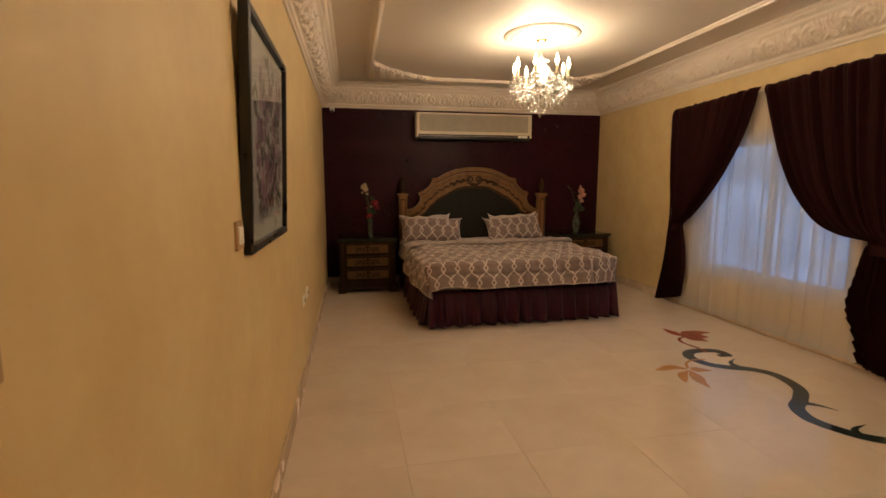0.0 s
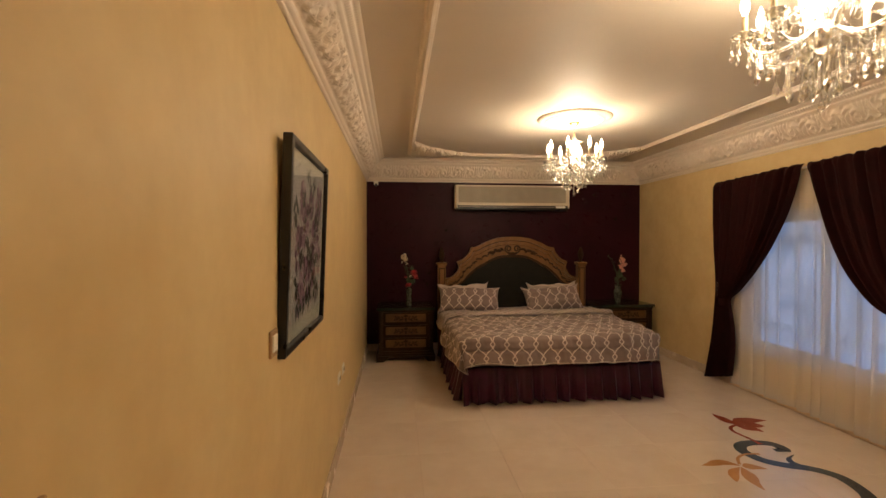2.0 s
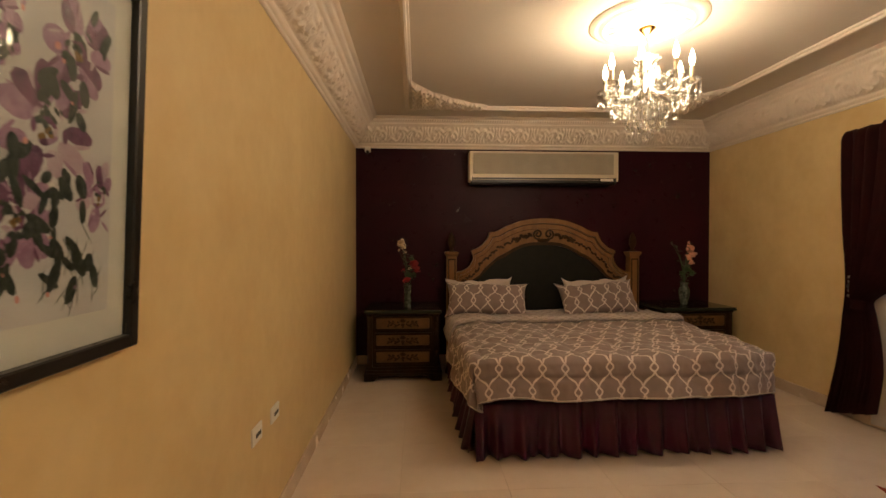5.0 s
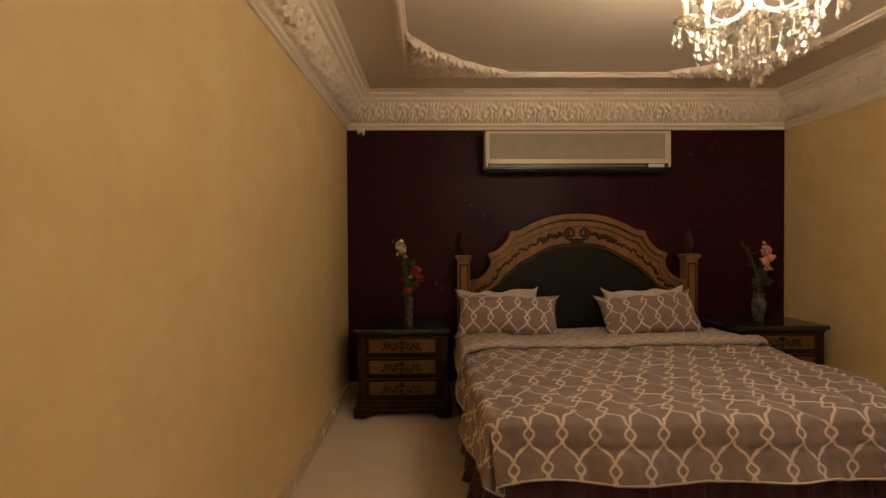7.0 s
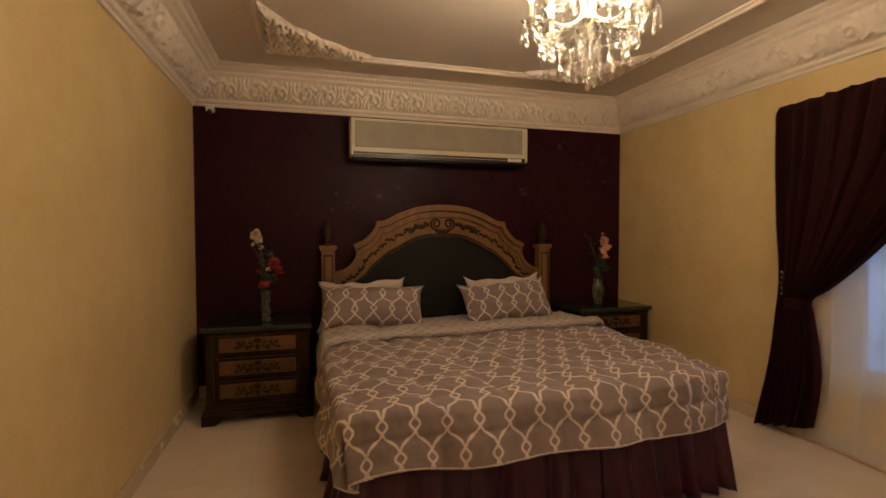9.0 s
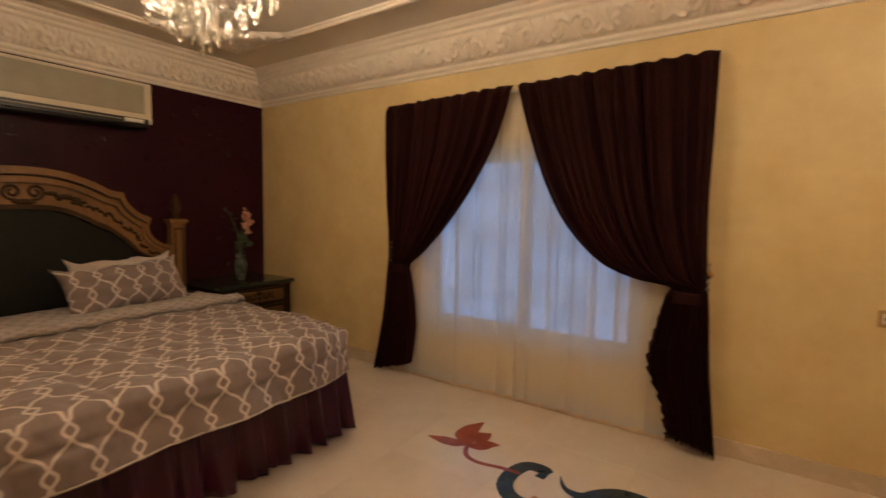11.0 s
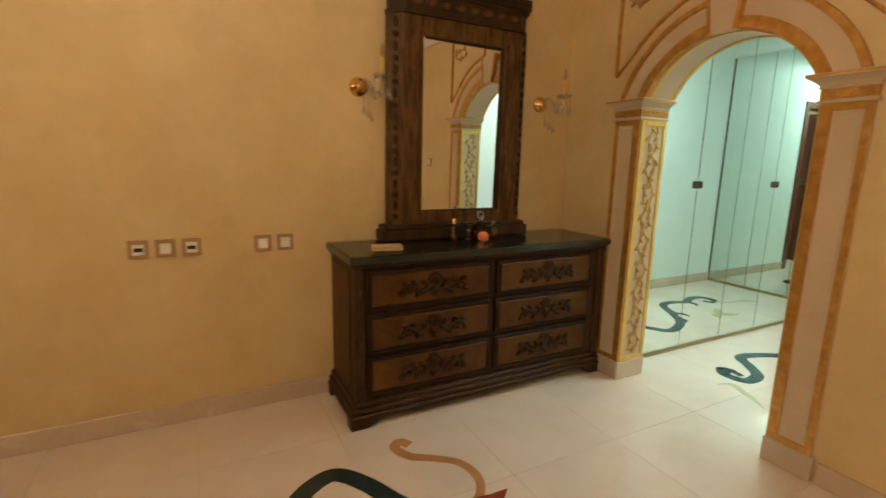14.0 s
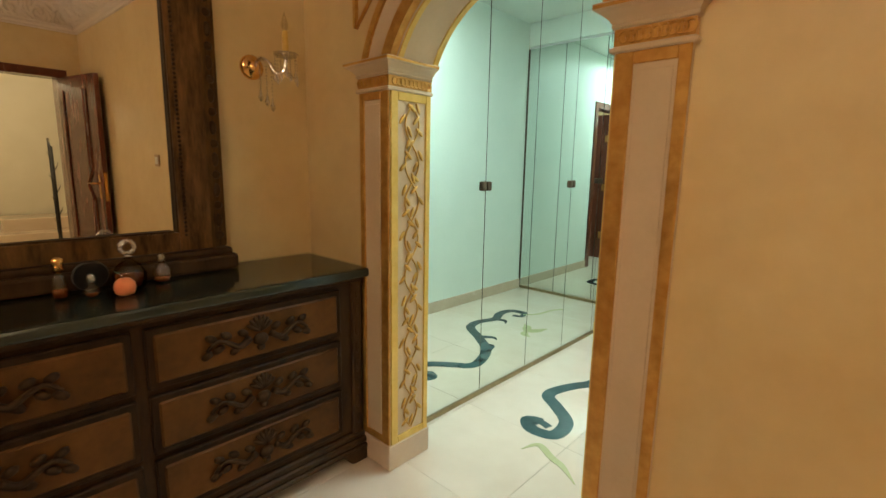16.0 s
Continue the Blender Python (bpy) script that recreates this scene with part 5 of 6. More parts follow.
def drape(out, inn, seed, n):
    """A pleated drape between its outer and inner edges, swept into the tie, with a short gathered heading."""
    ph = random.Random(seed).uniform(0, 6)
    tie, low = 0.95, 0.015
    to, ti = out[0][1], inn[0][1]

    def place(u, v):
        top = to + (ti - to) * u + 0.006 * math.sin(u * n * 2 * math.pi + ph)
        hem = low + (0.006 + 0.006 * math.sin(u * n * math.pi + ph) + 0.10 * u) * (1 if seed < 3 else 0.55)
        z = top - (top - hem) * v
        yo, yi = on_line(out, z), on_line(inn, z)
        y = yo + (yi - yo) * u
        width = abs(yi - yo)
        amp = 0.011 + 0.017 * min(1.0, width / 0.9)
        head = max(0.0, 1 - (top - z) / 0.085)
        below = max(0.0, (tie - z) / tie)
        amp *= (1 - 0.55 * head) * (1 + 0.9 * below)
        f = math.sin(u * n * 2 * math.pi + ph + 1.5 * math.sin(u * 7 + ph) + 0.5 * v) + 0.45 * math.sin(u * n * 3.4 * math.pi + 2 * ph + 1.2 * math.sin(u * 15)) + 0.25 * math.sin(u * 71)
        x = CX + 0.012 + amp * (f - 1.1) + 0.015 * min(1.0, abs(z - tie) / 0.3) - 0.012 * head * (1 - head) * 4
        saw = (z * 13.0) % 1.0
        step = -0.045 * below * max(0.0, u - 0.5) / 0.5 * (1 - saw) if seed > 2 else 0.0
        crease = 0.010 * noise.noise((u * 4.0, z * 3.0, seed)) * min(1.0, width)
        return (x + crease, y + step, z)
    return lined(sheet(220, 110, place), lambda p: (p.x + 0.004, p.y, p.z))


for side, out, inn, seed, n, ty, tw in (("a", L_OUT, L_IN, 2, 9, 5.052, 0.135), ("b", R_OUT, R_IN, 5, 11, 2.953, 0.14)):
    cu = thing("curtain", "dark burgundy curtain gathered with a matching tie-back", "curtain", (0, 0, 0), "burgundy curtains")
    part("drape", drape(out, inn, seed, n), CURTAIN, cu)
    tb = lathe(bmesh.new(), [(tw * 0.60, -0.035), (tw * 0.63, -0.030), (tw * 0.60, 0.0), (tw * 0.63, 0.030), (tw * 0.60, 0.035)], (CX + 0.01, ty, 0.90), 28, squash=1.0, m=Matrix.Translation((CX + 0.01, ty, 0.90)) @ Matrix.Diagonal((0.40, 1.0, 1.0, 1)) @ Matrix.Translation((-CX - 0.01, -ty, -0.90)))
    part("tie_back", smooth_all(tb), CURTAIN, cu, "burgundy cloth tie-back")
    hk = thing("curtain_holdback", "brass and crystal curtain holdback on the wall", "holdback", (RW, ty + (0.085 if side == "a" else -0.10), 1.03), "curtain holdbacks")
    part("rose", lathe(bmesh.new(), [(0.022, 0), (0.020, 0.006), (0.006, 0.010), (0.005, 0.10)], n=14, m=Matrix.Rotation(radians(-90), 4, "Y")), BRASS, hk)
    for k, z in enumerate((0.07, 0.035, 0.0, -0.035, -0.07)):
        part("crystal", smooth_all(blob(bmesh.new(), -0.10, 0, z, 0.018, 0.018, 0.016, u=8, v=6)), BLACKPLASTIC if k == 2 else CRYSTAL, hk)

sheer = thing("sheer_curtain", "white voile sheer curtain hanging in front of the window", "sheer curtain", (0, 0, 0))


FOLDS = 13


def voile(u, v):
    """Soft gathered folds that lap over themselves, hung from the rail to just over the floor."""
    a = u * FOLDS * 2 * math.pi + 1.3 * math.sin(u * 11) + 0.7 * math.sin(u * 23 + 1)
    lap = 0.030 + 0.026 * (0.5 + 0.5 * math.sin(u * 9 + 0.6)) + 0.008 * math.sin(v * 3 + u * 31)
    y = 4.985 - (4.985 - 3.02) * u + lap * math.sin(a) * (0.75 + 0.25 * v)
    x = 4.034 + 0.013 * math.cos(a + 0.4 * v) + 0.004 * math.sin(2.3 * a)
    z = 2.195 - (2.160 + 0.008 * math.sin(a)) * v
    return (x, y, z)


part("voile", sheet(600, 20, voile), VOILE, sheer)
part("hem", sheet(600, 3, lambda u, v: tuple(a + b for a, b in zip(voile(u, 1.0 - 0.035 * (1 - v)), (-0.003, 0, 0)))), VOILE, sheer, "doubled voile hem")
rail = thing("curtain_rail", "white curtain rail fixed under the cornice", "curtain rail", (RW, 4.0, 2.20))
part("track", boxed(-0.022, -0.002, -1.02, 1.02, 0.006, 0.022, bevel=0.003), WHITEALU, rail)
for y in (-0.95, 0.0, 0.95):
    part("bracket", boxed(-0.020, 0.0, y - 0.012, y + 0.012, 0.006, 0.02), WHITEALU, rail)

# ---- gilded arch between the bedroom and the dressing corridor ----
arch = tagged(thing("trim_arch", "ivory plaster arch with gilded mouldings", "arch", (0, 0, 0)), kind="structure")
A0, B0 = ARCH_A, ARCH_B


def ring(o0, o1, y0, y1, t0=180.0, t1=0.0, n=36):
    return band(bmesh.new(), arch_line(o1, t0, t1, n), arch_line(o0, t0, t1, n), "y", y0, y1)


part("gilded_inner_ring", ring(-0.004, 0.046, Y0 - 0.02, Y0 + 0.034), GOLD, arch, "gold-leaf moulding round the opening")
part("soffit", ring(-0.010, 0.002, SB - 0.002, Y0 + 0.004), IVORY, arch, "ivory painted soffit")
for y0, y1 in ((SB - 0.004, SB + 0.020), (Y0 - 0.020, Y0 + 0.002)):
    part("soffit_edge", ring(-0.016, -0.002, y0, y1), LIT_GOLD, arch, "gold edge of the soffit, coloured as if lit from the corridor")
part("archivolt", ring(0.046, 0.132, Y0 - 0.01, Y0 + 0.022), IVORY, arch)
part("gilded_outer_ring", ring(0.132, 0.160, Y0 - 0.01, Y0 + 0.032), GOLD, arch, "gold-leaf outer moulding")
kb = prism(bmesh.new(), [(ARCH_X - 0.055, SPRING + B0 - 0.012), (ARCH_X + 0.055, SPRING + B0 - 0.012), (ARCH_X + 0.085, SPRING + B0 + 0.20), (ARCH_X - 0.085, SPRING + B0 + 0.20)], "y", Y0 - 0.01, Y0 + 0.05)
part("keystone", kb, IVORY, arch, "ivory keystone with gilded edges")
for s in (-1, 1):
    gb = prism(bmesh.new(), [(ARCH_X + s * 0.052, SPRING + B0 - 0.013), (ARCH_X + s * 0.068, SPRING + B0 - 0.013), (ARCH_X + s * 0.098, SPRING + B0 + 0.205), (ARCH_X + s * 0.082, SPRING + B0 + 0.205)], "y", Y0 - 0.01, Y0 + 0.057)
    part("keystone_edge", gb, GOLD, arch)
    # spandrel panel outlined in gold
    t0, t1 = (32.0, 78.0) if s > 0 else (148.0, 102.0)
    part("spandrel_curve", ring(0.225, 0.240, Y0 - 0.01, Y0 + 0.016, t0, t1, 18), GOLD, arch)
    xo = ARCH_X + s * 0.645
    e0, e1 = arch_line(0.232, t0, t0, 1)[0], arch_line(0.232, t1, t1, 1)[0]
    part("spandrel_side", boxed(xo - 0.008, xo + 0.008, Y0 - 0.01, Y0 + 0.016, e0[1] - 0.13, 2.36), GOLD, arch)
    part("spandrel_top", boxed(min(xo, e1[0]), max(xo, e1[0]), Y0 - 0.01, Y0 + 0.016, 2.345, 2.36), GOLD, arch)
    part("spandrel_inner", boxed(e1[0] - 0.008, e1[0] + 0.008, Y0 - 0.01, Y0 + 0.015, e1[1], 2.346), GOLD, arch)
    lf = bmesh.new()
    tube(lf, [(xo, Y0 + 0.006, e0[1] - 0.13), (e0[0], Y0 + 0.006, e0[1])], 0.008, 6)
    part("spandrel_corner", lf, GOLD, arch)
    orn = bmesh.new()
    rn = random.Random(5)
    for k in range(16):
        blob(orn, ARCH_X + s * (0.50 + rn.uniform(-0.09, 0.09)), Y0 + 0.006, 2.24 + rn.uniform(-0.05, 0.05), 0.024, 0.010, 0.010, rn.uniform(0, 3), u=7, v=5)
    part("spandrel_ornament", smooth_all(orn), GOLD, arch, "gilded leaf ornament")


def garland(x, face, y0, y1, z0, z1):
    """Gilded leaves winding up a jamb panel."""
    bm = bmesh.new()
    mid_y, amp, turns = (y0 + y1) / 2, (y1 - y0) * 0.26, 4.5
    for q in (0, math.pi):
        line = [(x + face * 0.004, mid_y + amp * math.sin(t / 60 * turns * 2 * math.pi + q), z0 + (z1 - z0) * t / 60) for t in range(61)]
        tube(bm, line, 0.0035, 5)
        for t in range(1, 60, 2):
            p = line[t]
            a = math.cos(t / 60 * turns * 2 * math.pi + q)
            blob(bm, p[0], p[1] + 0.014 * (1 if t % 4 == 1 else -1), p[2] + 0.012, 0.005, 0.009, 0.025, (0.7 if t % 4 == 1 else -0.7) + 0.3 * a, "X", u=6, v=5)
    return smooth_all(bm)


for s in (-1, 1):
    xi = ARCH_X + s * A0                    # edge of the opening
    xo = xi + s * 0.165
    pl = tagged(thing("trim_pilaster", "ivory pilaster with gilded edges and a moulded capital", "pilaster", (xi, Y0, 0)), kind="structure", group="pilasters of the arch")
    w = s * 0.165
    part("shaft", boxed(-s * 0.010, w, -0.002, 0.016, 0.10, 1.573), IVORY, pl)
    part("plinth", boxed(-s * 0.022, w + s * 0.010, SB - Y0 - 0.01, 0.028, 0.0, 0.115, bevel=0.004), MARBLE_SKIRT, pl, "cream marble plinth")
    for a, b, z0, z1 in ((0.0, 0.034, 0.115, 1.573), (0.137, 0.165, 0.115, 1.573), (0.034, 0.137, 1.543, 1.573), (0.034, 0.137, 0.115, 0.145)):
        part("gilded_edge", boxed(s * a - (s * 0.011 if a == 0.0 else 0), s * b, 0.014, 0.022, z0, z1, bevel=0.002), GOLD, pl)
    part("panel_bead", boxed(s * 0.042, s * 0.129, 0.0145, 0.0185, 0.158, 1.528, bevel=0.002), IVORY, pl)
    # reveal: painted panel with a gilded garland
    rv = boxed(-s * 0.012, s * 0.004, SB - Y0, -0.002, 0.115, 1.573)
    part("reveal", rv, IVORY, pl)
    ry0, ry1 = SB - Y0, 0.012
    for y0, y1, z0, z1 in ((ry0, ry0 + 0.026, 0.115, 1.573), (ry1 - 0.036, ry1, 0.115, 1.573), (ry0 + 0.026, ry1 - 0.036, 1.540, 1.573), (ry0 + 0.026, ry1 - 0.036, 0.115, 0.145)):
        # corridor light on these gilded edges is put into their paler gold
        part("reveal_edge", boxed(-s * 0.010, -s * 0.019, y0, y1, z0, z1, bevel=0.002), LIT_GOLD, pl)
    part("garland", garland(-s * 0.013, -s, ry0 + 0.03, ry1 - 0.038, 0.16, 1.528), LEAFGOLD, pl, "gilded leafy garland")
    cap = bmesh.new()
    rings = []
    for z, ex in ((1.572, 0.008), (1.576, 0.012), (1.584, 0.012), (1.588, 0.004), (1.628, 0.004), (1.630, 0.010), (1.636, 0.012), (1.639, 0.009), (1.643, 0.012), (1.650, 0.017), (1.658, 0.026), (1.664, 0.034), (1.667, 0.037), (1.669, 0.043), (1.672, 0.046), (1.684, 0.047), (1.686, 0.044)):
        xa, xb = -s * (0.012 + ex), w + s * ex
        rings.append([cap.verts.new(p) for p in ((xa, SB - Y0 - 0.004, z), (xb, SB - Y0 - 0.004, z), (xb, 0.018 + ex, z), (xa, 0.018 + ex, z))])
    for ra, rb in zip(rings, rings[1:]):
        for k in range(4):
            cap.faces.new((ra[k], ra[(k + 1) % 4], rb[(k + 1) % 4], rb[k]))
    cap.faces.new(rings[0])
    cap.faces.new(rings[-1])
    part("capital", cap, IVORY, pl, "moulded ivory capital")
    part("capital_rim", boxed(-s * 0.0595, w + s * 0.0475, SB - Y0 - 0.005, 0.0655, 1.673, 1.6835, bevel=0.002), GOLD, pl)
    part("capital_frieze", boxed(-s * 0.0165, w + s * 0.0045, SB - Y0 - 0.005, 0.0225, 1.589, 1.627), GOLD, pl)
    cc = bmesh.new()
    for k in range(9):
        xx = s * (0.008 + 0.150 * k / 8)
        tube(cc, [(xx + 0.013 * math.cos(a), 0.024, 1.608 + 0.014 * math.sin(a)) for a in [i * 0.63 for i in range(11)]], 0.0032, 5)
        yy = ry0 + 0.02 + (ry1 - ry0 - 0.04) * k / 8
        tube(cc, [(-s * 0.018, yy + 0.013 * math.cos(a), 1.608 + 0.014 * math.sin(a)) for a in [i * 0.63 for i in range(11)]], 0.0032, 5)
    part("capital_rings", cc, GOLD, pl, "band of gilded rings")

# ---- mirrored wardrobes of the corridor ----
GAP_SHADE = BLACKPLASTIC


def wardrobe(m, widths, depth, height, label, handles):
    """Mirrored hinged doors on a plain carcass, front at local y 0, running along local x."""
    wd = thing("wardrobe", label, "wardrobe", (0, 0, 0), "mirrored wardrobes")
    wd.matrix_basis = m
    total = sum(widths)
    part("body", boxed(0, total, 0.03, depth, 0, height + 0.02), HALL_PAINT, wd)
    part("bottom_track", boxed(0, total, -0.004, 0.03, 0, 0.028, bevel=0.003), BRASSDULL, wd, "dull brass bottom track")
    # black sheet behind the doors, standing in for the shade in their seams
    part("door_gap", boxed(0.002, total - 0.002, 0.024, 0.031, 0.028, height), GAP_SHADE, wd)
    x = 0.0
    for k, w in enumerate(widths):
        d = part("door", boxed(x + 0.004, x + w - 0.004, 0.010, 0.024, 0.032, height), BRONZEDARK, wd)
        part("mirror", boxed(x + 0.003, x + w - 0.003, 0.001, 0.0095, 0.034, height - 0.002), HALLMIRROR, d, "green-tinted mirror glass")
        if k in handles:
            hx = x + (w - 0.022 if handles[k] > 0 else 0.022)
            part("handle", boxed(hx - 0.019, hx + 0.019, -0.012, 0.002, 1.172, 1.222, bevel=0.008, seg=2), BRONZEDARK, d, "small bronze handle")
        x += w
    part("corner_strip", boxed(total - 0.012, total + 0.006, -0.004, 0.05, 0.0, height), BRONZEDARK, wd)
    part("top_strip", boxed(0, total, 0.0, 0.03, height, height + 0.02, bevel=0.003), WHITEALU, wd)
    return wd


BRASSDULL = surface("dull_brass", (0.32, 0.24, 0.12), (0.42, 0.32, 0.17), 20, 0.4, metal=0.7)
BRONZEDARK = surface("dark_bronze", (0.08, 0.05, 0.03), (0.14, 0.09, 0.055), 20, 0.3, metal=0.7)
wardrobe(pose(hx1, SB - 0.012, 0, 0, 0, -90), (0.578, 0.47, 0.475, 0.47, 0.47, 0.385), 0.58, 2.62, "tall mirrored wardrobe doors with a brass bottom track", {0: 1, 1: -1, 2: 1, 3: -1, 4: 1, 5: -1})
wardrobe(pose(hx1 - 0.002, hy0, 0, 0, 0, 180), (0.42, 0.42, 0.424), 0.55, 2.50, "mirrored wardrobe closing the corridor's end", {0: 1, 1: -1})

setting("wall_corridor_bulkhead", boxed(hx0, hx1, hy0 - 0.03, hy0 - 0.002, 2.525, hz), HALL_PAINT, "white bulkhead over the end wardrobe", "wall")

# unseen ceiling light, added over the corridor to go with its lamp
cl = thing("ceiling_light", "unseen flat white ceiling light with a glowing diffuser, added to light the corridor", "ceiling light", (3.0, -1.5, hz))
part("frame", boxed(-0.47, 0.47, -0.17, 0.17, -0.05, 0.0, bevel=0.006), WHITEALU, cl)
part("diffuser", boxed(-0.45, 0.45, -0.15, 0.15, -0.06, -0.045, bevel=0.004), TUBE, cl, "glowing diffuser")

# ---- open bathroom door off the corridor, and the tiled wall behind ----
cas = tagged(thing("door_2", "dark mahogany door casing with brass hinges", "door", (hx0, HD[0], 0)), kind="structure")
dw = HD[1] - HD[0]
for y0, y1, z0, z1 in ((-0.07, 0.012, 0, HD[2] + 0.07), (dw - 0.012, dw + 0.05, 0, HD[2] + 0.07), (0.012, dw - 0.012, HD[2] - 0.012, HD[2] + 0.07)):
    part("casing", boxed(-0.13, 0.018, y0, y1, z0, z1, bevel=0.004), MAHOGANY, cas)
dl = part("door_leaf", boxed(-0.74, -0.13, dw - 0.054, dw - 0.014, 0.008, HD[2] - 0.015, bevel=0.003), MAHOGANY, cas)
for z in (0.35, 1.05, 1.75):
    part("hinge", boxed(-0.20, -0.11, dw - 0.062, dw - 0.050, z - 0.05, z + 0.05, bevel=0.002), BRASS, cas, "brass hinge")
TILEWHITE = surface("pale_bathroom_tile", (0.70, 0.64, 0.60), (0.76, 0.70, 0.66), 4, 0.2)
TILEPINK = surface("mauve_bathroom_tile", (0.40, 0.33, 0.32), (0.48, 0.41, 0.40), 8, 0.25)
setting("wall_bathroom_west", boxed(hx0 - 1.9, hx0 - 1.75, hy0, SB - 0.0, 0, hz), TILEWHITE, "pale tiled bathroom wall", "wall")
setting("wall_bathroom_south", boxed(hx0 - 1.75, hx0 - 0.12, -2.5, -2.38, 0, hz), TILEWHITE, "pale tiled bathroom wall", "wall")
setting("ceiling_bathroom", boxed(hx0 - 1.9, hx0 - 0.12, hy0, SB, hz, hz + 0.1), HALL_PAINT, "white bathroom ceiling", "ceiling")
bt = setting("trim_bathroom_tiles", boxed(hx0 - 1.75, hx0 - 1.742, -2.38, SB, 0.90, 0.98), TILEPINK, "mauve border of diamond tiles", "tiles")
for j in range(4):
    for k in range(4):
        y, z = -0.85 - 0.42 * j, 1.25 + 0.38 * k
        part("diamond_tile", prism(bmesh.new(), [(y - 0.075, z), (y, z - 0.075), (y + 0.075, z), (y, z + 0.075)], "x", hx0 - 1.75, hx0 - 1.745), TILEPINK, bt)
lamp("bathroom_light", "POINT", pose(hx0 - 0.9, -1.4, 2.4), 16, (0.95, 1.0, 0.92), 0.12)

# ---- bedroom door, standing open against the south wall ----
dr = tagged(thing("door_1", "red mahogany bedroom door standing open", "door", (0, DOOR[0], 0)), kind="structure")
dw = DOOR[1] - DOOR[0]
for y0, y1, z0, z1 in ((-0.065, 0.014, 0, DOOR[2] + 0.06), (dw - 0.014, dw + 0.065, 0, DOOR[2] + 0.06), (0.014, dw - 0.014, DOOR[2] - 0.014, DOOR[2] + 0.06)):
    part("casing", boxed(-T - 0.012, 0.016, y0, y1, z0, z1, bevel=0.004), MAHOGANY, dr)
leafm = pose(0.024, 0.018, 0, 0, 0, -8.5)
lf = part("door_leaf", boxed(0, 0.775, -0.042, 0.0, 0.008, DOOR[2] - 0.02, bevel=0.003), MAHOGANY, dr)
lf.matrix_basis = leafm
for x0, x1, z0, z1 in ((0.52, 0.545, 1.15, 1.86), (0.575, 0.60, 1.15, 1.86), (0.52, 0.545, 0.14, 0.86), (0.575, 0.60, 0.14, 0.86), (0.10, 0.125, 0.14, 1.86)):
    part("moulding", boxed(x0, x1, -0.001, 0.012, z0, z1, bevel=0.004), MAHOGANY, lf)
cv = [(x, 0.005, z) for x, z in [(p.x, p.y) for p in smooth_line([(0.585, 1.15), (0.56, 1.09), (0.50, 1.03), (0.49, 0.98), (0.53, 0.93), (0.575, 0.86)], 5)]]
part("curved_moulding", tube(bmesh.new(), cv, 0.012, 6), MAHOGANY, lf)
hp = part("handle_plate", boxed(0.695, 0.730, -0.001, 0.006, 0.88, 1.10, bevel=0.003), BRASS, lf, "brass handle plate")
part("lever", tube(bmesh.new(), [(0.712, 0.004, 1.02), (0.712, 0.045, 1.02), (0.69, 0.052, 1.02), (0.60, 0.050, 1.015)], 0.008, 8), BRASS, hp)
part("latch_plate", boxed(0.7745, 0.777, -0.034, -0.008, 0.86, 1.12), BRASS, lf)

# ---- landing: steps and an iron balustrade ----
st = thing("landing_steps", "two low cream marble steps on the landing", "steps", (-2.6, -0.2, 0))
part("step", boxed(-0.55, 0.25, -0.9, 0.35, 0, 0.17, bevel=0.006), MARBLE, st)
part("step", boxed(-0.55, -0.05, -0.9, 0.25, 0.17, 0.34, bevel=0.006), MARBLE, st)
bl = thing("balustrade", "black iron balustrade with a polished handrail", "balustrade", (-1.5, 0, 0))
part("handrail", tube(bmesh.new(), [(0.30, -0.33, 1.28), (-0.3, -0.41, 1.36), (-0.9, -0.50, 1.44)], 0.012, 8), IRON, bl)
newel = part("newel", tube(bmesh.new(), [(0.30, -0.33, 0.0), (0.30, -0.33, 1.34)], 0.012, 8), IRON, bl, "slim iron newel with leaves")
for k in range(7):
    z = 0.40 + 0.13 * k
    lb = bmesh.new()
    tube(lb, smooth_line([(0.30, -0.33, z), (0.30, -0.33 + 0.03 * (-1) ** k, z + 0.05), (0.30, -0.33 + 0.045 * (-1) ** k, z + 0.10)], 4), 0.007, 6, taper=lambda f: 1.0 - 0.8 * f)
    part("iron_leaf", lb, IRON, newel)
for k in range(1, 6):
    x = 0.30 - k * 0.22
    part("baluster", tube(bmesh.new(), [(x, -0.33 - 0.03 * k, 0.0 if x > -0.65 else 0.17), (x, -0.33 - 0.03 * k, 1.28 + 0.029 * k)], 0.007, 6), IRON, bl)

# ---- dresser mirror ----
dm = thing("dresser_mirror", "tall antique carved oak mirror standing on the dresser", "mirror", (4.05, 0.458, 0.8765))
dm.rotation_euler = (0, 0, radians(-90))
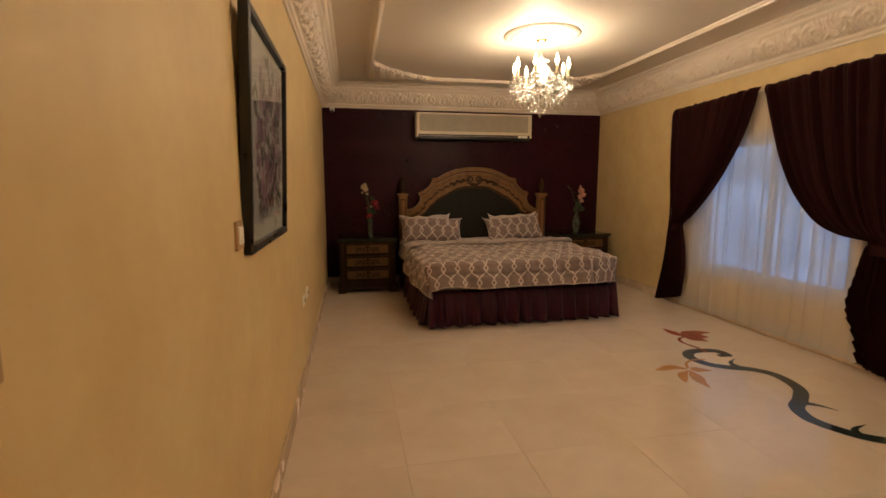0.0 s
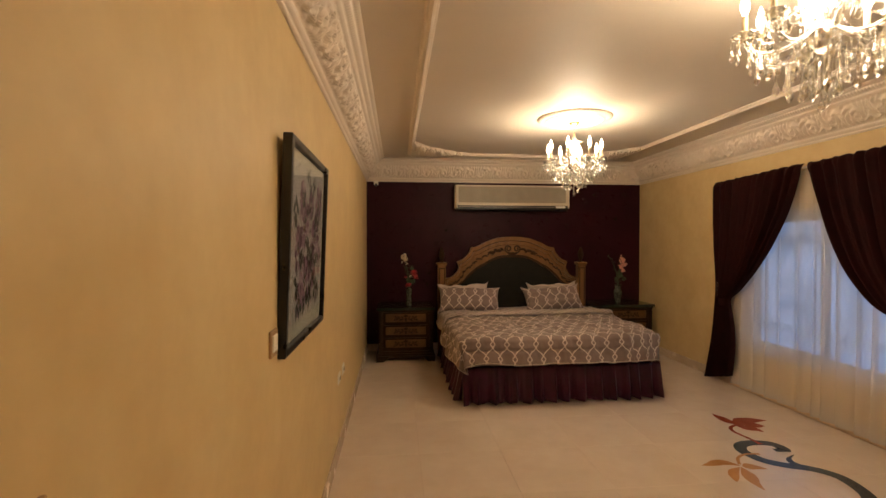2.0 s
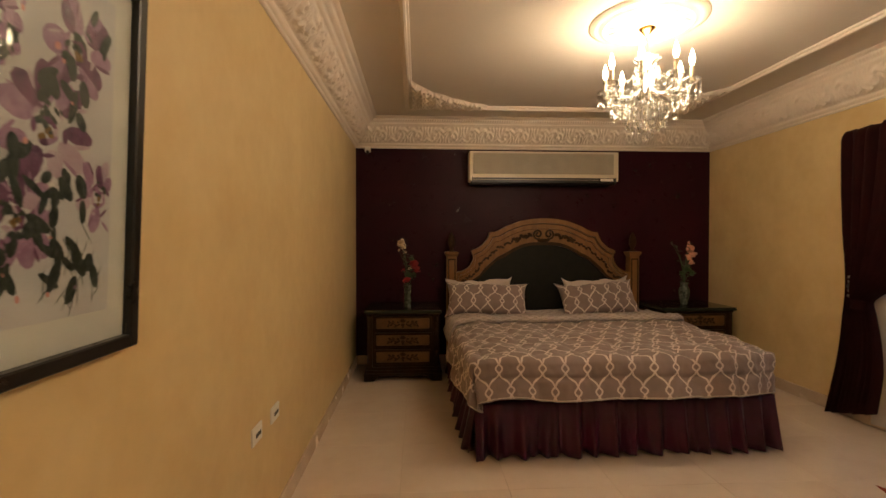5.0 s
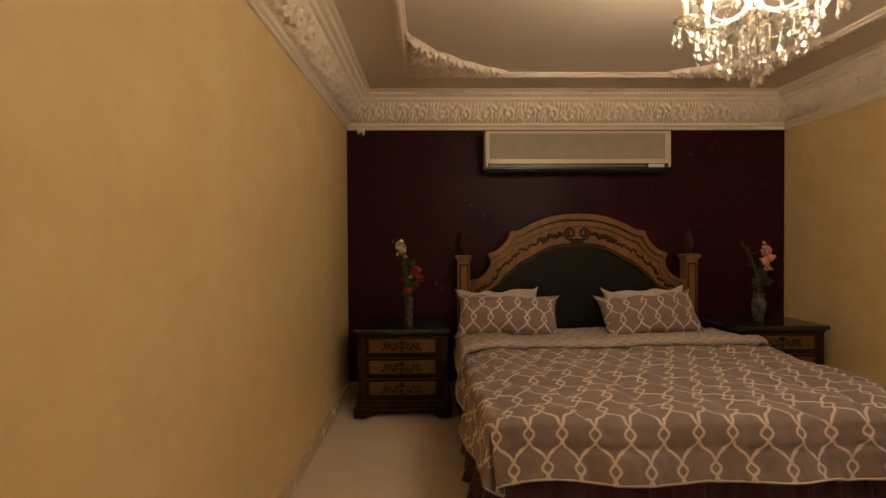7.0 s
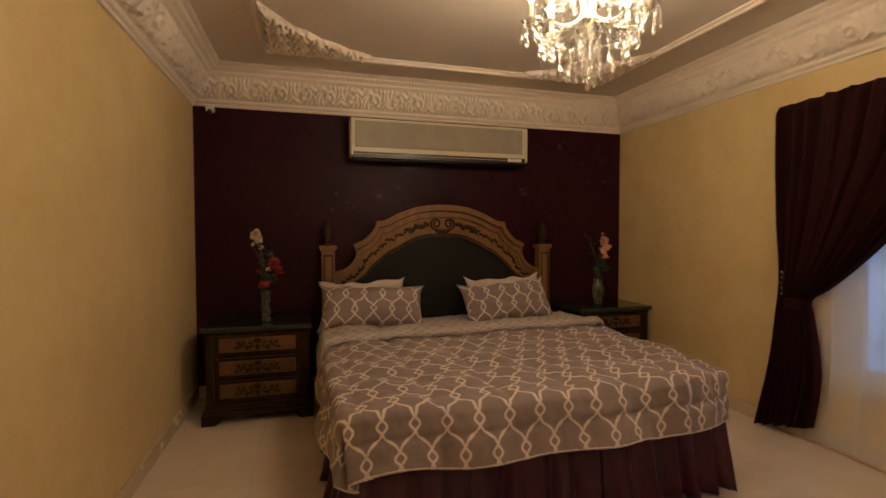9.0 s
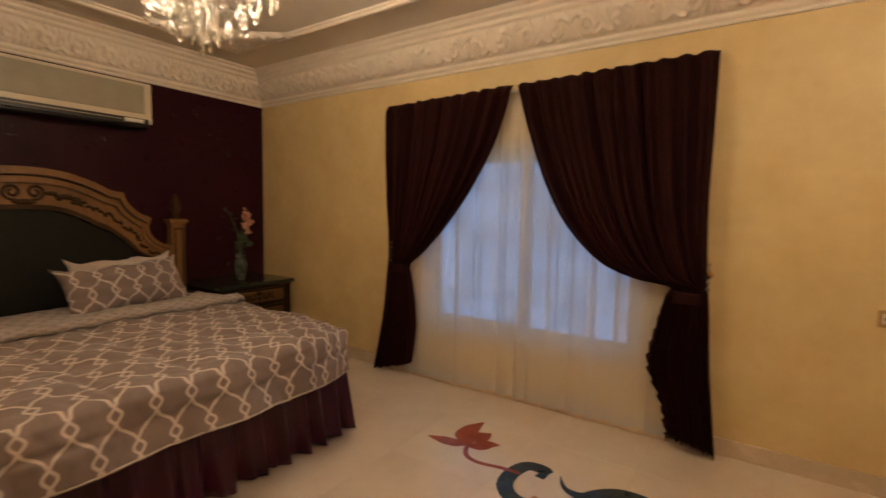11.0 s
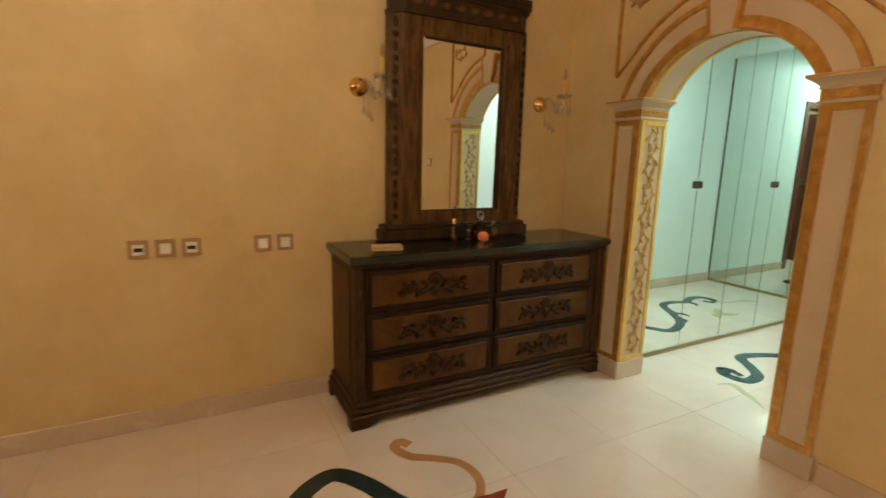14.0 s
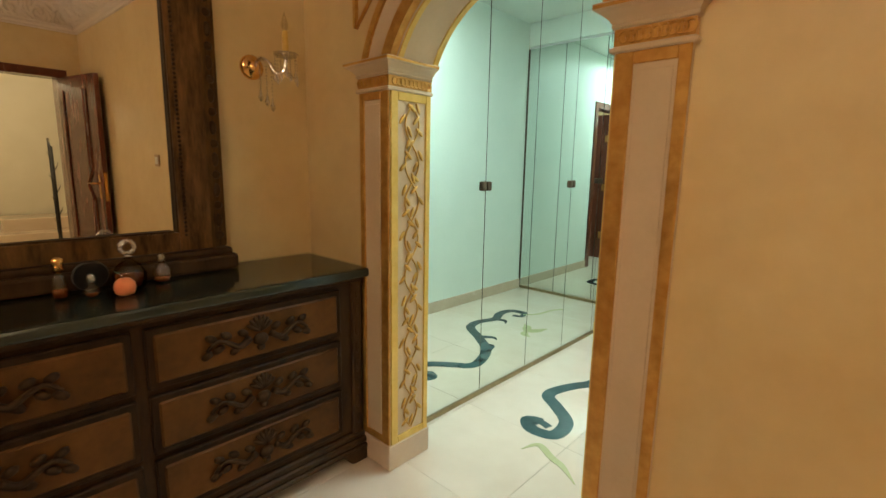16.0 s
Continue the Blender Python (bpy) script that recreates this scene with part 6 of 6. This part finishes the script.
# local: x across (towards the south), y 0 at the wall side going -y to the front, z up
GW, GZ0, GZ1, GX = 0.262, 0.155, 1.098, 0.018
part("base", boxed(-0.49, 0.475, -0.135, 0.0, 0.0, 0.06, bevel=0.012, seg=2), DARKOAK, dm)
part("base_moulding", boxed(-0.475, 0.46, -0.118, 0.0, 0.058, 0.085, bevel=0.010, seg=2), DARKOAK, dm)
for s in (-1, 1):
    x0 = GX + s * GW
    sb_ = prism(bmesh.new(), [(x0, -0.01), (x0, -0.085), (x0 + s * 0.115, -0.085), (x0 + s * 0.19, -0.035), (x0 + s * 0.19, -0.01)], "z", 0.083, 1.20)
    stile = part("stile", sb_, DARKOAK_LIGHT, dm, "carved oak stile")
    drop_a = part("carved_drop", smooth_all(blob(bmesh.new(), 0, 0, 0, 0.015, 0.012, 0.027, u=8, v=6)), DARKOAK, stile)
    drop_b = part("carved_bead", smooth_all(blob(bmesh.new(), 0, 0, 0, 0.019, 0.014, 0.016, u=8, v=6)), DARKOAK, stile)
    for k in range(18):
        m = pose(x0 + s * 0.152, -0.062, 0.13 + 1.02 * k / 17)
        src = drop_a if k % 2 else drop_b
        if k < 2:
            src.matrix_basis = m
        else:
            again(src, m, stile)
    bd = bmesh.new()
    for k in range(62):
        blob(bd, x0 + s * 0.022, -0.087, GZ0 - 0.01 + (GZ1 - GZ0 + 0.02) * k / 61, 0.006, 0.006, 0.006, u=6, v=4)
    part("beading", smooth_all(bd), CARVED, stile)
    part("inner_moulding", boxed(x0 - s * 0.004, x0 + s * 0.014, -0.080, -0.03, GZ0 - 0.014, GZ1 + 0.014, bevel=0.004), CARVED, dm)
for z0, z1 in ((0.083, GZ0), (GZ1, 1.20)):
    part("rail", boxed(GX - GW, GX + GW, -0.085, -0.01, z0, z1, bevel=0.003), DARKOAK_LIGHT, dm)
for z in (GZ0, GZ1):
    part("inner_moulding", boxed(GX - GW + 0.014, GX + GW - 0.014, -0.080, -0.03, z - 0.012, z + 0.006, bevel=0.004), CARVED, dm)
for z0, z1, e in ((1.195, 1.215, 0.012), (1.215, 1.30, 0.0), (1.30, 1.318, 0.010), (1.318, 1.34, 0.028), (1.34, 1.362, 0.042)):
    hw = 0.44 + e
    cb_ = prism(bmesh.new(), [(GX - hw, 0.0), (GX - hw, -0.035), (GX - hw + 0.075, -0.092 - e), (GX + hw - 0.075, -0.092 - e), (GX + hw, -0.035), (GX + hw, 0.0)], "z", z0, z1)
    part("cornice", cb_, DARKOAK, dm)
lobe = part("carved_lobe", smooth_all(blob(bmesh.new(), 0, 0, 0, 0.036, 0.008, 0.018, u=10, v=6)), DARKOAK_LIGHT, dm)
lobe.matrix_basis = pose(GX - 0.31, -0.094, 1.262)
for k in range(1, 8):
    again(lobe, pose(GX - 0.31 + 0.62 * k / 7, -0.094, 1.262), dm)
mg = part("mirror_glass", boxed(-GW + 0.002, GW - 0.002, -0.003, 0.003, GZ0 - 0.63, GZ1 - 0.63), MIRROR, dm, "silvered mirror glass")
mg.matrix_basis = pose(GX, -0.060, 0.63, 0.7, 0, 1.0)
part("backing", boxed(GX - 0.43, GX + 0.43, -0.045, 0.0, 0.085, 1.30), DARKOAK, dm)


# ---- crystal wall sconces ----
def sconce(y, z, group):
    sc = thing("wall_sconce", "brass wall sconce with a glass candle arm, unlit", "wall lamp", (RW, y, z), group)
    part("backplate", lathe(bmesh.new(), [(0.050, 0.0), (0.050, 0.006), (0.042, 0.014), (0.024, 0.022), (0.022, 0.030), (0.010, 0.036), (0.001, 0.037)], n=24, m=Matrix.Rotation(radians(-90), 4, "Y")), BRASS, sc, "round polished brass backplate")
    line = smooth_line([(-0.03, 0, 0), (-0.06, -0.01, 0.03), (-0.09, -0.03, 0.015), (-0.11, -0.05, -0.03), (-0.13, -0.075, -0.02), (-0.135, -0.085, 0.03)], 5)
    part("arm", tube(bmesh.new(), line, 0.008, 8), CRYSTAL, sc, "curled glass arm")
    part("drip_dish", lathe(bmesh.new(), [(0.008, 0.030), (0.034, 0.036), (0.048, 0.052), (0.040, 0.046), (0.010, 0.038)], (-0.135, -0.085, 0), 18, lobes=9, depth=0.08), CRYSTAL, sc, "scalloped glass drip dish")
    part("candle_sleeve", lathe(bmesh.new(), [(0.012, 0.04), (0.012, 0.135), (0.009, 0.14)], (-0.135, -0.085, 0), 12), LIT_GOLD, sc)
    part("bulb", lathe(bmesh.new(), [(0.007, 0.138), (0.014, 0.155), (0.013, 0.17), (0.003, 0.205), (0.001, 0.21)], (-0.135, -0.085, 0), 12), GLASSBULB, sc, "unlit clear candle bulb")
    cr = bmesh.new()
    for k in range(7):
        a = 2 * math.pi * k / 7
        p = (-0.135 + 0.044 * math.cos(a), -0.085 + 0.044 * math.sin(a), 0.042)
        bead_chain(cr, p, (p[0], p[1], p[2] - 0.045 - 0.012 * (k % 3)), 0, 5, 0.0042)
        drop_crystal(cr, (p[0], p[1], p[2] - 0.05 - 0.012 * (k % 3)), 0.9)
    for k, (dx, dy) in enumerate(((-0.05, -0.012), (-0.07, -0.03), (-0.095, -0.04))):
        bead_chain(cr, (dx, dy, 0.0), (dx, dy, -0.09 - 0.02 * k), 0, 9, 0.0042)
        drop_crystal(cr, (dx, dy, -0.092 - 0.02 * k), 1.0)
    tagged(part("crystal_trim", cr, CRYSTAL, sc, "clear crystal drops"), kind="stuff")


GLASSBULB = clear("clear_bulb_glass", (0.9, 0.86, 0.78), 0.12, 0.04)
sconce(1.035, 1.69, "wall sconces")
sconce(-0.175, 1.69, "wall sconces")


# ---- things on the dresser ----
TOPZ = 0.8765


def bottle(at, body, liquid, cap, label, glass=None):
    th = thing("perfume_bottle", label, "bottle", at, "perfume bottles")
    part("glass_body", lathe(bmesh.new(), body, n=20), glass or GLASSBOTTLE, th)
    part("perfume", lathe(bmesh.new(), [(r * 0.86, z) for r, z in liquid], n=16), AMBER, th, "amber perfume")
    m, prof, z = cap
    part("stopper", lathe(bmesh.new(), prof, (0, 0, z), 16), m, th)
    return th


GLASSBOTTLE = clear("perfume_glass", (0.90, 0.87, 0.82), 0.10, 0.03)
bottle((3.835, 0.560, TOPZ), [(0.020, 0), (0.024, 0.006), (0.022, 0.05), (0.012, 0.075), (0.010, 0.082)], [(0.020, 0.006), (0.022, 0.03), (0.001, 0.031)], (BRASS, [(0.011, 0), (0.016, 0.01), (0.014, 0.03), (0.017, 0.042), (0.004, 0.048)], 0.080), "slim perfume bottle with a gold cap on the dresser")
bottle((3.790, 0.490, TOPZ), [(0.012, 0), (0.022, 0.010), (0.024, 0.022), (0.012, 0.038), (0.007, 0.044)], [(0.012, 0.004), (0.020, 0.014), (0.001, 0.015)], (CRYSTAL, [(0.006, 0), (0.012, 0.01), (0.010, 0.024), (0.002, 0.03)], 0.044), "small round crystal scent bottle on the dresser")
big = bottle((3.855, 0.375, TOPZ), [(0.040, 0), (0.048, 0.012), (0.050, 0.045), (0.036, 0.075), (0.014, 0.092), (0.013, 0.10)], [(0.040, 0.006), (0.049, 0.03), (0.046, 0.05), (0.001, 0.051)], (CRYSTAL, [(0.010, 0), (0.012, 0.008), (0.008, 0.012)], 0.10), "large perfume bottle with a ring stopper on the dresser", TINTED)
tor = bmesh.new()
tube(tor, [(0, 0.020 * math.cos(a), 0.135 + 0.020 * math.sin(a)) for a in [i * 2 * math.pi / 24 for i in range(25)]], 0.008, 8)
part("stopper_ring", tor, CRYSTAL, big, "clear ring stopper")
bottle((3.865, 0.275, TOPZ), [(0.026, 0), (0.030, 0.010), (0.030, 0.045), (0.012, 0.062), (0.010, 0.070)], [(0.026, 0.006), (0.029, 0.02), (0.001, 0.021)], (CRYSTAL, [(0.010, 0), (0.012, 0.016), (0.009, 0.03)], 0.070), "round perfume bottle with a clear spray top on the dresser")
pc = thing("peach_ornament", "orange ceramic peach ornament on the dresser", "ornament", (3.755, 0.412, TOPZ))
pbm = bmesh.new()
lathe(pbm, [(0.012, 0.0), (0.026, 0.006), (0.032, 0.022), (0.030, 0.038), (0.018, 0.052), (0.004, 0.055)], n=24, lobes=2, depth=0.06)
part("fruit", smooth_all(pbm), PEACH, pc)
lfb = bmesh.new()
leaf(lfb, (0, 0, 0.053), (0.0, 0.028, 0.088), 0.012)
part("leaf", lfb, LEAF, pc)
bc_ = thing("compact_mirror", "round black compact standing on the dresser", "compact", (3.885, 0.475, TOPZ))
part("case", lathe(bmesh.new(), [(0.046, -0.008), (0.050, 0.0), (0.046, 0.008)], (0, 0, 0), 28, m=Matrix.Translation((0, 0, 0.050)) @ Matrix.Rotation(radians(80), 4, "Y")), BLACKPLASTIC, bc_)
wb_ = thing("wooden_box", "slim pale wooden incense box on the dresser", "box", (3.70, 1.01, TOPZ))
wb_.rotation_euler = (0, 0, radians(-12))
part("box_body", boxed(-0.035, 0.035, -0.075, 0.075, 0.0, 0.016, bevel=0.003), PALEWOOD, wb_)
part("box_lid", boxed(-0.036, 0.036, -0.076, 0.076, 0.016, 0.026, bevel=0.003), PALEWOOD, wb_)

# ---- coloured marble inlay scrolls in the floor ----
INLAYS = []


def ribbon(points, width, n=8):
    """A flat tapering ribbon along a soft line; width(f) for f from 0 to 1."""
    line = smooth_line(points, n)
    left, right = [], []
    for i, p in enumerate(line):
        d = (line[min(i + 1, len(line) - 1)] - line[max(i - 1, 0)])
        nrm = Vector((-d.y, d.x, 0)).normalized()
        w = width(i / (len(line) - 1)) / 2
        left.append(((p + nrm * w).x, (p + nrm * w).y))
        right.append(((p - nrm * w).x, (p - nrm * w).y))
    return band(bmesh.new(), left, right, "z", -0.003, 0.0010 + 0.00005 * len(INLAYS))


def fat(w, head=0.2, tail=0.2, least=0.15):
    return lambda f: w * max(least, min(1.0, f / head if head else 1.0, (1 - f) / tail if tail else 1.0))


def inlay(name, bm, material, label):
    INLAYS.append((name, bm, material, label))


MAIN = [(3.22, 3.50), (3.30, 3.50), (3.285, 3.60), (3.147, 3.635), (3.03, 3.60), (2.975, 3.50), (3.01, 3.36), (3.11, 3.275), (3.25, 3.205), (3.33, 3.075), (3.28, 2.86), (3.135, 2.72), (3.01, 2.63), (2.96, 2.48), (3.04, 2.305), (3.18, 2.185), (3.285, 2.03), (3.255, 1.87), (3.158, 1.735), (3.175, 1.62), (3.285, 1.50), (3.32, 1.385), (3.205, 1.285), (3.055, 1.21), (2.93, 1.12), (2.80, 1.0), (2.68, 0.95), (2.60, 1.03), (2.66, 1.10)]
inlay("inlay_scroll", ribbon(MAIN, lambda f: 0.085 if 0.03 < f < 0.85 else 0.05), INLAY_GREEN, "dark green marble scroll")
for pts in ([(3.30, 3.415), (3.21, 3.36), (3.19, 3.28), (3.25, 3.21)], [(3.225, 2.55), (3.17, 2.64), (3.10, 2.68), (3.06, 2.66)], [(3.205, 2.385), (3.10, 2.36), (3.06, 2.30), (3.10, 2.25)]):
    inlay("inlay_tendril", ribbon(pts, fat(0.055, 0.6, 0, 0.12)), INLAY_GREEN, "dark green marble tendril")
# red tulip with its stem
inlay("inlay_stem", ribbon([(3.30, 3.98), (3.20, 3.93), (3.165, 3.84), (3.19, 3.70), (3.20, 3.60)], lambda f: 0.028), INLAY_RED, "red marble stem")
for pts, w in (([(3.28, 3.99), (3.27, 4.08), (3.255, 4.23)], 0.085), ([(3.28, 3.99), (3.38, 4.06), (3.50, 4.06), (3.61, 4.04)], 0.11), ([(3.29, 3.98), (3.38, 3.99), (3.45, 3.95), (3.50, 3.93)], 0.11), ([(3.28, 3.98), (3.32, 3.92), (3.37, 3.88), (3.40, 3.82)], 0.10)):
    inlay("inlay_petal", ribbon(pts, fat(w, 0.35, 0.35, 0.14)), INLAY_RED, "red marble petal")
# tan blossom
inlay("inlay_stem", ribbon([(2.80, 3.32), (2.86, 3.41), (2.96, 3.46), (3.06, 3.45)], lambda f: 0.022), INLAY_TAN, "tan marble stem")
for pts, w in (([(2.79, 3.30), (2.70, 3.36), (2.60, 3.34), (2.53, 3.33)], 0.075), ([(2.80, 3.29), (2.86, 3.28), (2.94, 3.24)], 0.085), ([(2.78, 3.28), (2.75, 3.17), (2.72, 3.08), (2.71, 2.99)], 0.085), ([(2.77, 3.28), (2.68, 3.22), (2.63, 3.14), (2.61, 3.10)], 0.065)):
    inlay("inlay_petal", ribbon(pts, fat(w, 0.3, 0.5, 0.08)), INLAY_TAN, "tan marble petal")
# tan curl near the dresser
inlay("inlay_curl", ribbon([(3.38, 1.02), (3.42, 1.05), (3.385, 1.09), (3.30, 1.05), (3.24, 0.96), (3.16, 0.87), (3.04, 0.85), (2.94, 0.91), (2.90, 1.02)], lambda f: 0.055 - 0.02 * f), INLAY_TAN, "tan marble curl")
for pts, w in (([(2.93, 1.02), (2.86, 0.98), (2.80, 0.88), (2.80, 0.80)], 0.09), ([(2.92, 1.00), (2.90, 0.88), (2.93, 0.78)], 0.08), ([(2.92, 1.03), (2.82, 1.02), (2.70, 0.90), (2.66, 0.82)], 0.07)):
    inlay("inlay_petal", ribbon(pts, fat(w, 0.3, 0.5, 0.08)), INLAY_TAN if w != 0.08 else INLAY_RED, "marble petal")
# corridor scroll
HALLSCROLL = [(3.14, -1.20), (3.20, -1.215), (3.255, -1.185), (3.19, -1.125), (3.085, -1.16), (3.10, -1.305), (3.225, -1.42), (3.315, -1.49), (3.315, -1.60), (3.22, -1.79), (3.02, -1.95), (2.83, -2.08), (2.79, -2.24), (2.84, -2.40), (2.78, -2.56), (2.80, -2.70), (2.92, -2.72), (2.96, -2.63), (2.89, -2.60)]
inlay("inlay_scroll", ribbon(HALLSCROLL, lambda f: 0.075 if 0.05 < f < 0.9 else 0.045), INLAY_TEAL, "dark teal marble scroll")
for pts in ([(3.23, -1.80), (3.20, -1.88), (3.13, -1.87)], [(3.01, -1.95), (3.10, -2.02), (3.16, -2.00)], [(2.84, -2.40), (2.93, -2.42), (2.98, -2.36)]):
    inlay("inlay_tendril", ribbon(pts, fat(0.05, 0, 0.6, 0.12)), INLAY_TEAL, "dark teal marble tendril")
inlay("inlay_stem", ribbon([(3.135, -0.945), (3.095, -1.03), (3.0, -0.985), (2.93, -0.96), (2.835, -0.89)], fat(0.035, 0.3, 0.3)), INLAY_OLIVE, "olive marble stem")
inlay("inlay_stem", ribbon([(2.95, -2.68), (3.03, -2.80), (3.06, -2.98), (3.12, -3.10)], lambda f: 0.022), INLAY_OLIVE, "olive marble stem")
for pts, w in (([(3.20, -2.32), (3.26, -2.40), (3.30, -2.50)], 0.07), ([(3.20, -2.32), (3.16, -2.42), (3.10, -2.46)], 0.07), ([(3.20, -2.33), (3.24, -2.26), (3.30, -2.24)], 0.06)):
    inlay("inlay_petal", ribbon(pts, fat(w, 0.3, 0.5, 0.08)), INLAY_OLIVE, "olive marble petal")

# ---- tiled floors: bed of grout, one object a tile ----
TILE, GAP = 0.60, 0.0014
floor = setting("floor", boxed(-T, RW, hy0 - 0.6, Y1, -0.1, -0.004), GROUT, "polished cream marble tile floor with coloured inlay scrolls", "floor")
tile_src = None
for i in range(-1, 8):
    for j in range(-8, 13):
        x0, y0 = TX + i * TILE, TY + j * TILE
        xa, xb, ya, yb = max(x0, -T if -0.2 < y0 < 0.7 else 0.0), min(x0 + TILE, RW), max(y0, hy0 - 0.58), min(y0 + TILE, Y1)
        if y0 + TILE / 2 < SB:
            xa = max(xa, hx0 - 1.75)
        if xb - xa < 0.02 or yb - ya < 0.02:
            continue
        w, h = xb - xa - GAP, yb - ya - GAP
        full = abs(xb - xa - TILE) < 1e-6 and abs(yb - ya - TILE) < 1e-6
        m = pose((xa + xb) / 2, (ya + yb) / 2, 0)
        if full and tile_src:
            again(tile_src, m, floor)
            continue
        ob = part("tile", boxed(-w / 2, w / 2, -h / 2, h / 2, -0.012, 0.0, bevel=0.0003), TILE_MARBLE, floor)
        ob.matrix_basis = m
        if full:
            tile_src = ob
for iname, ibm, imat, ilabel in INLAYS:
    part(iname, ibm, imat, floor, ilabel)
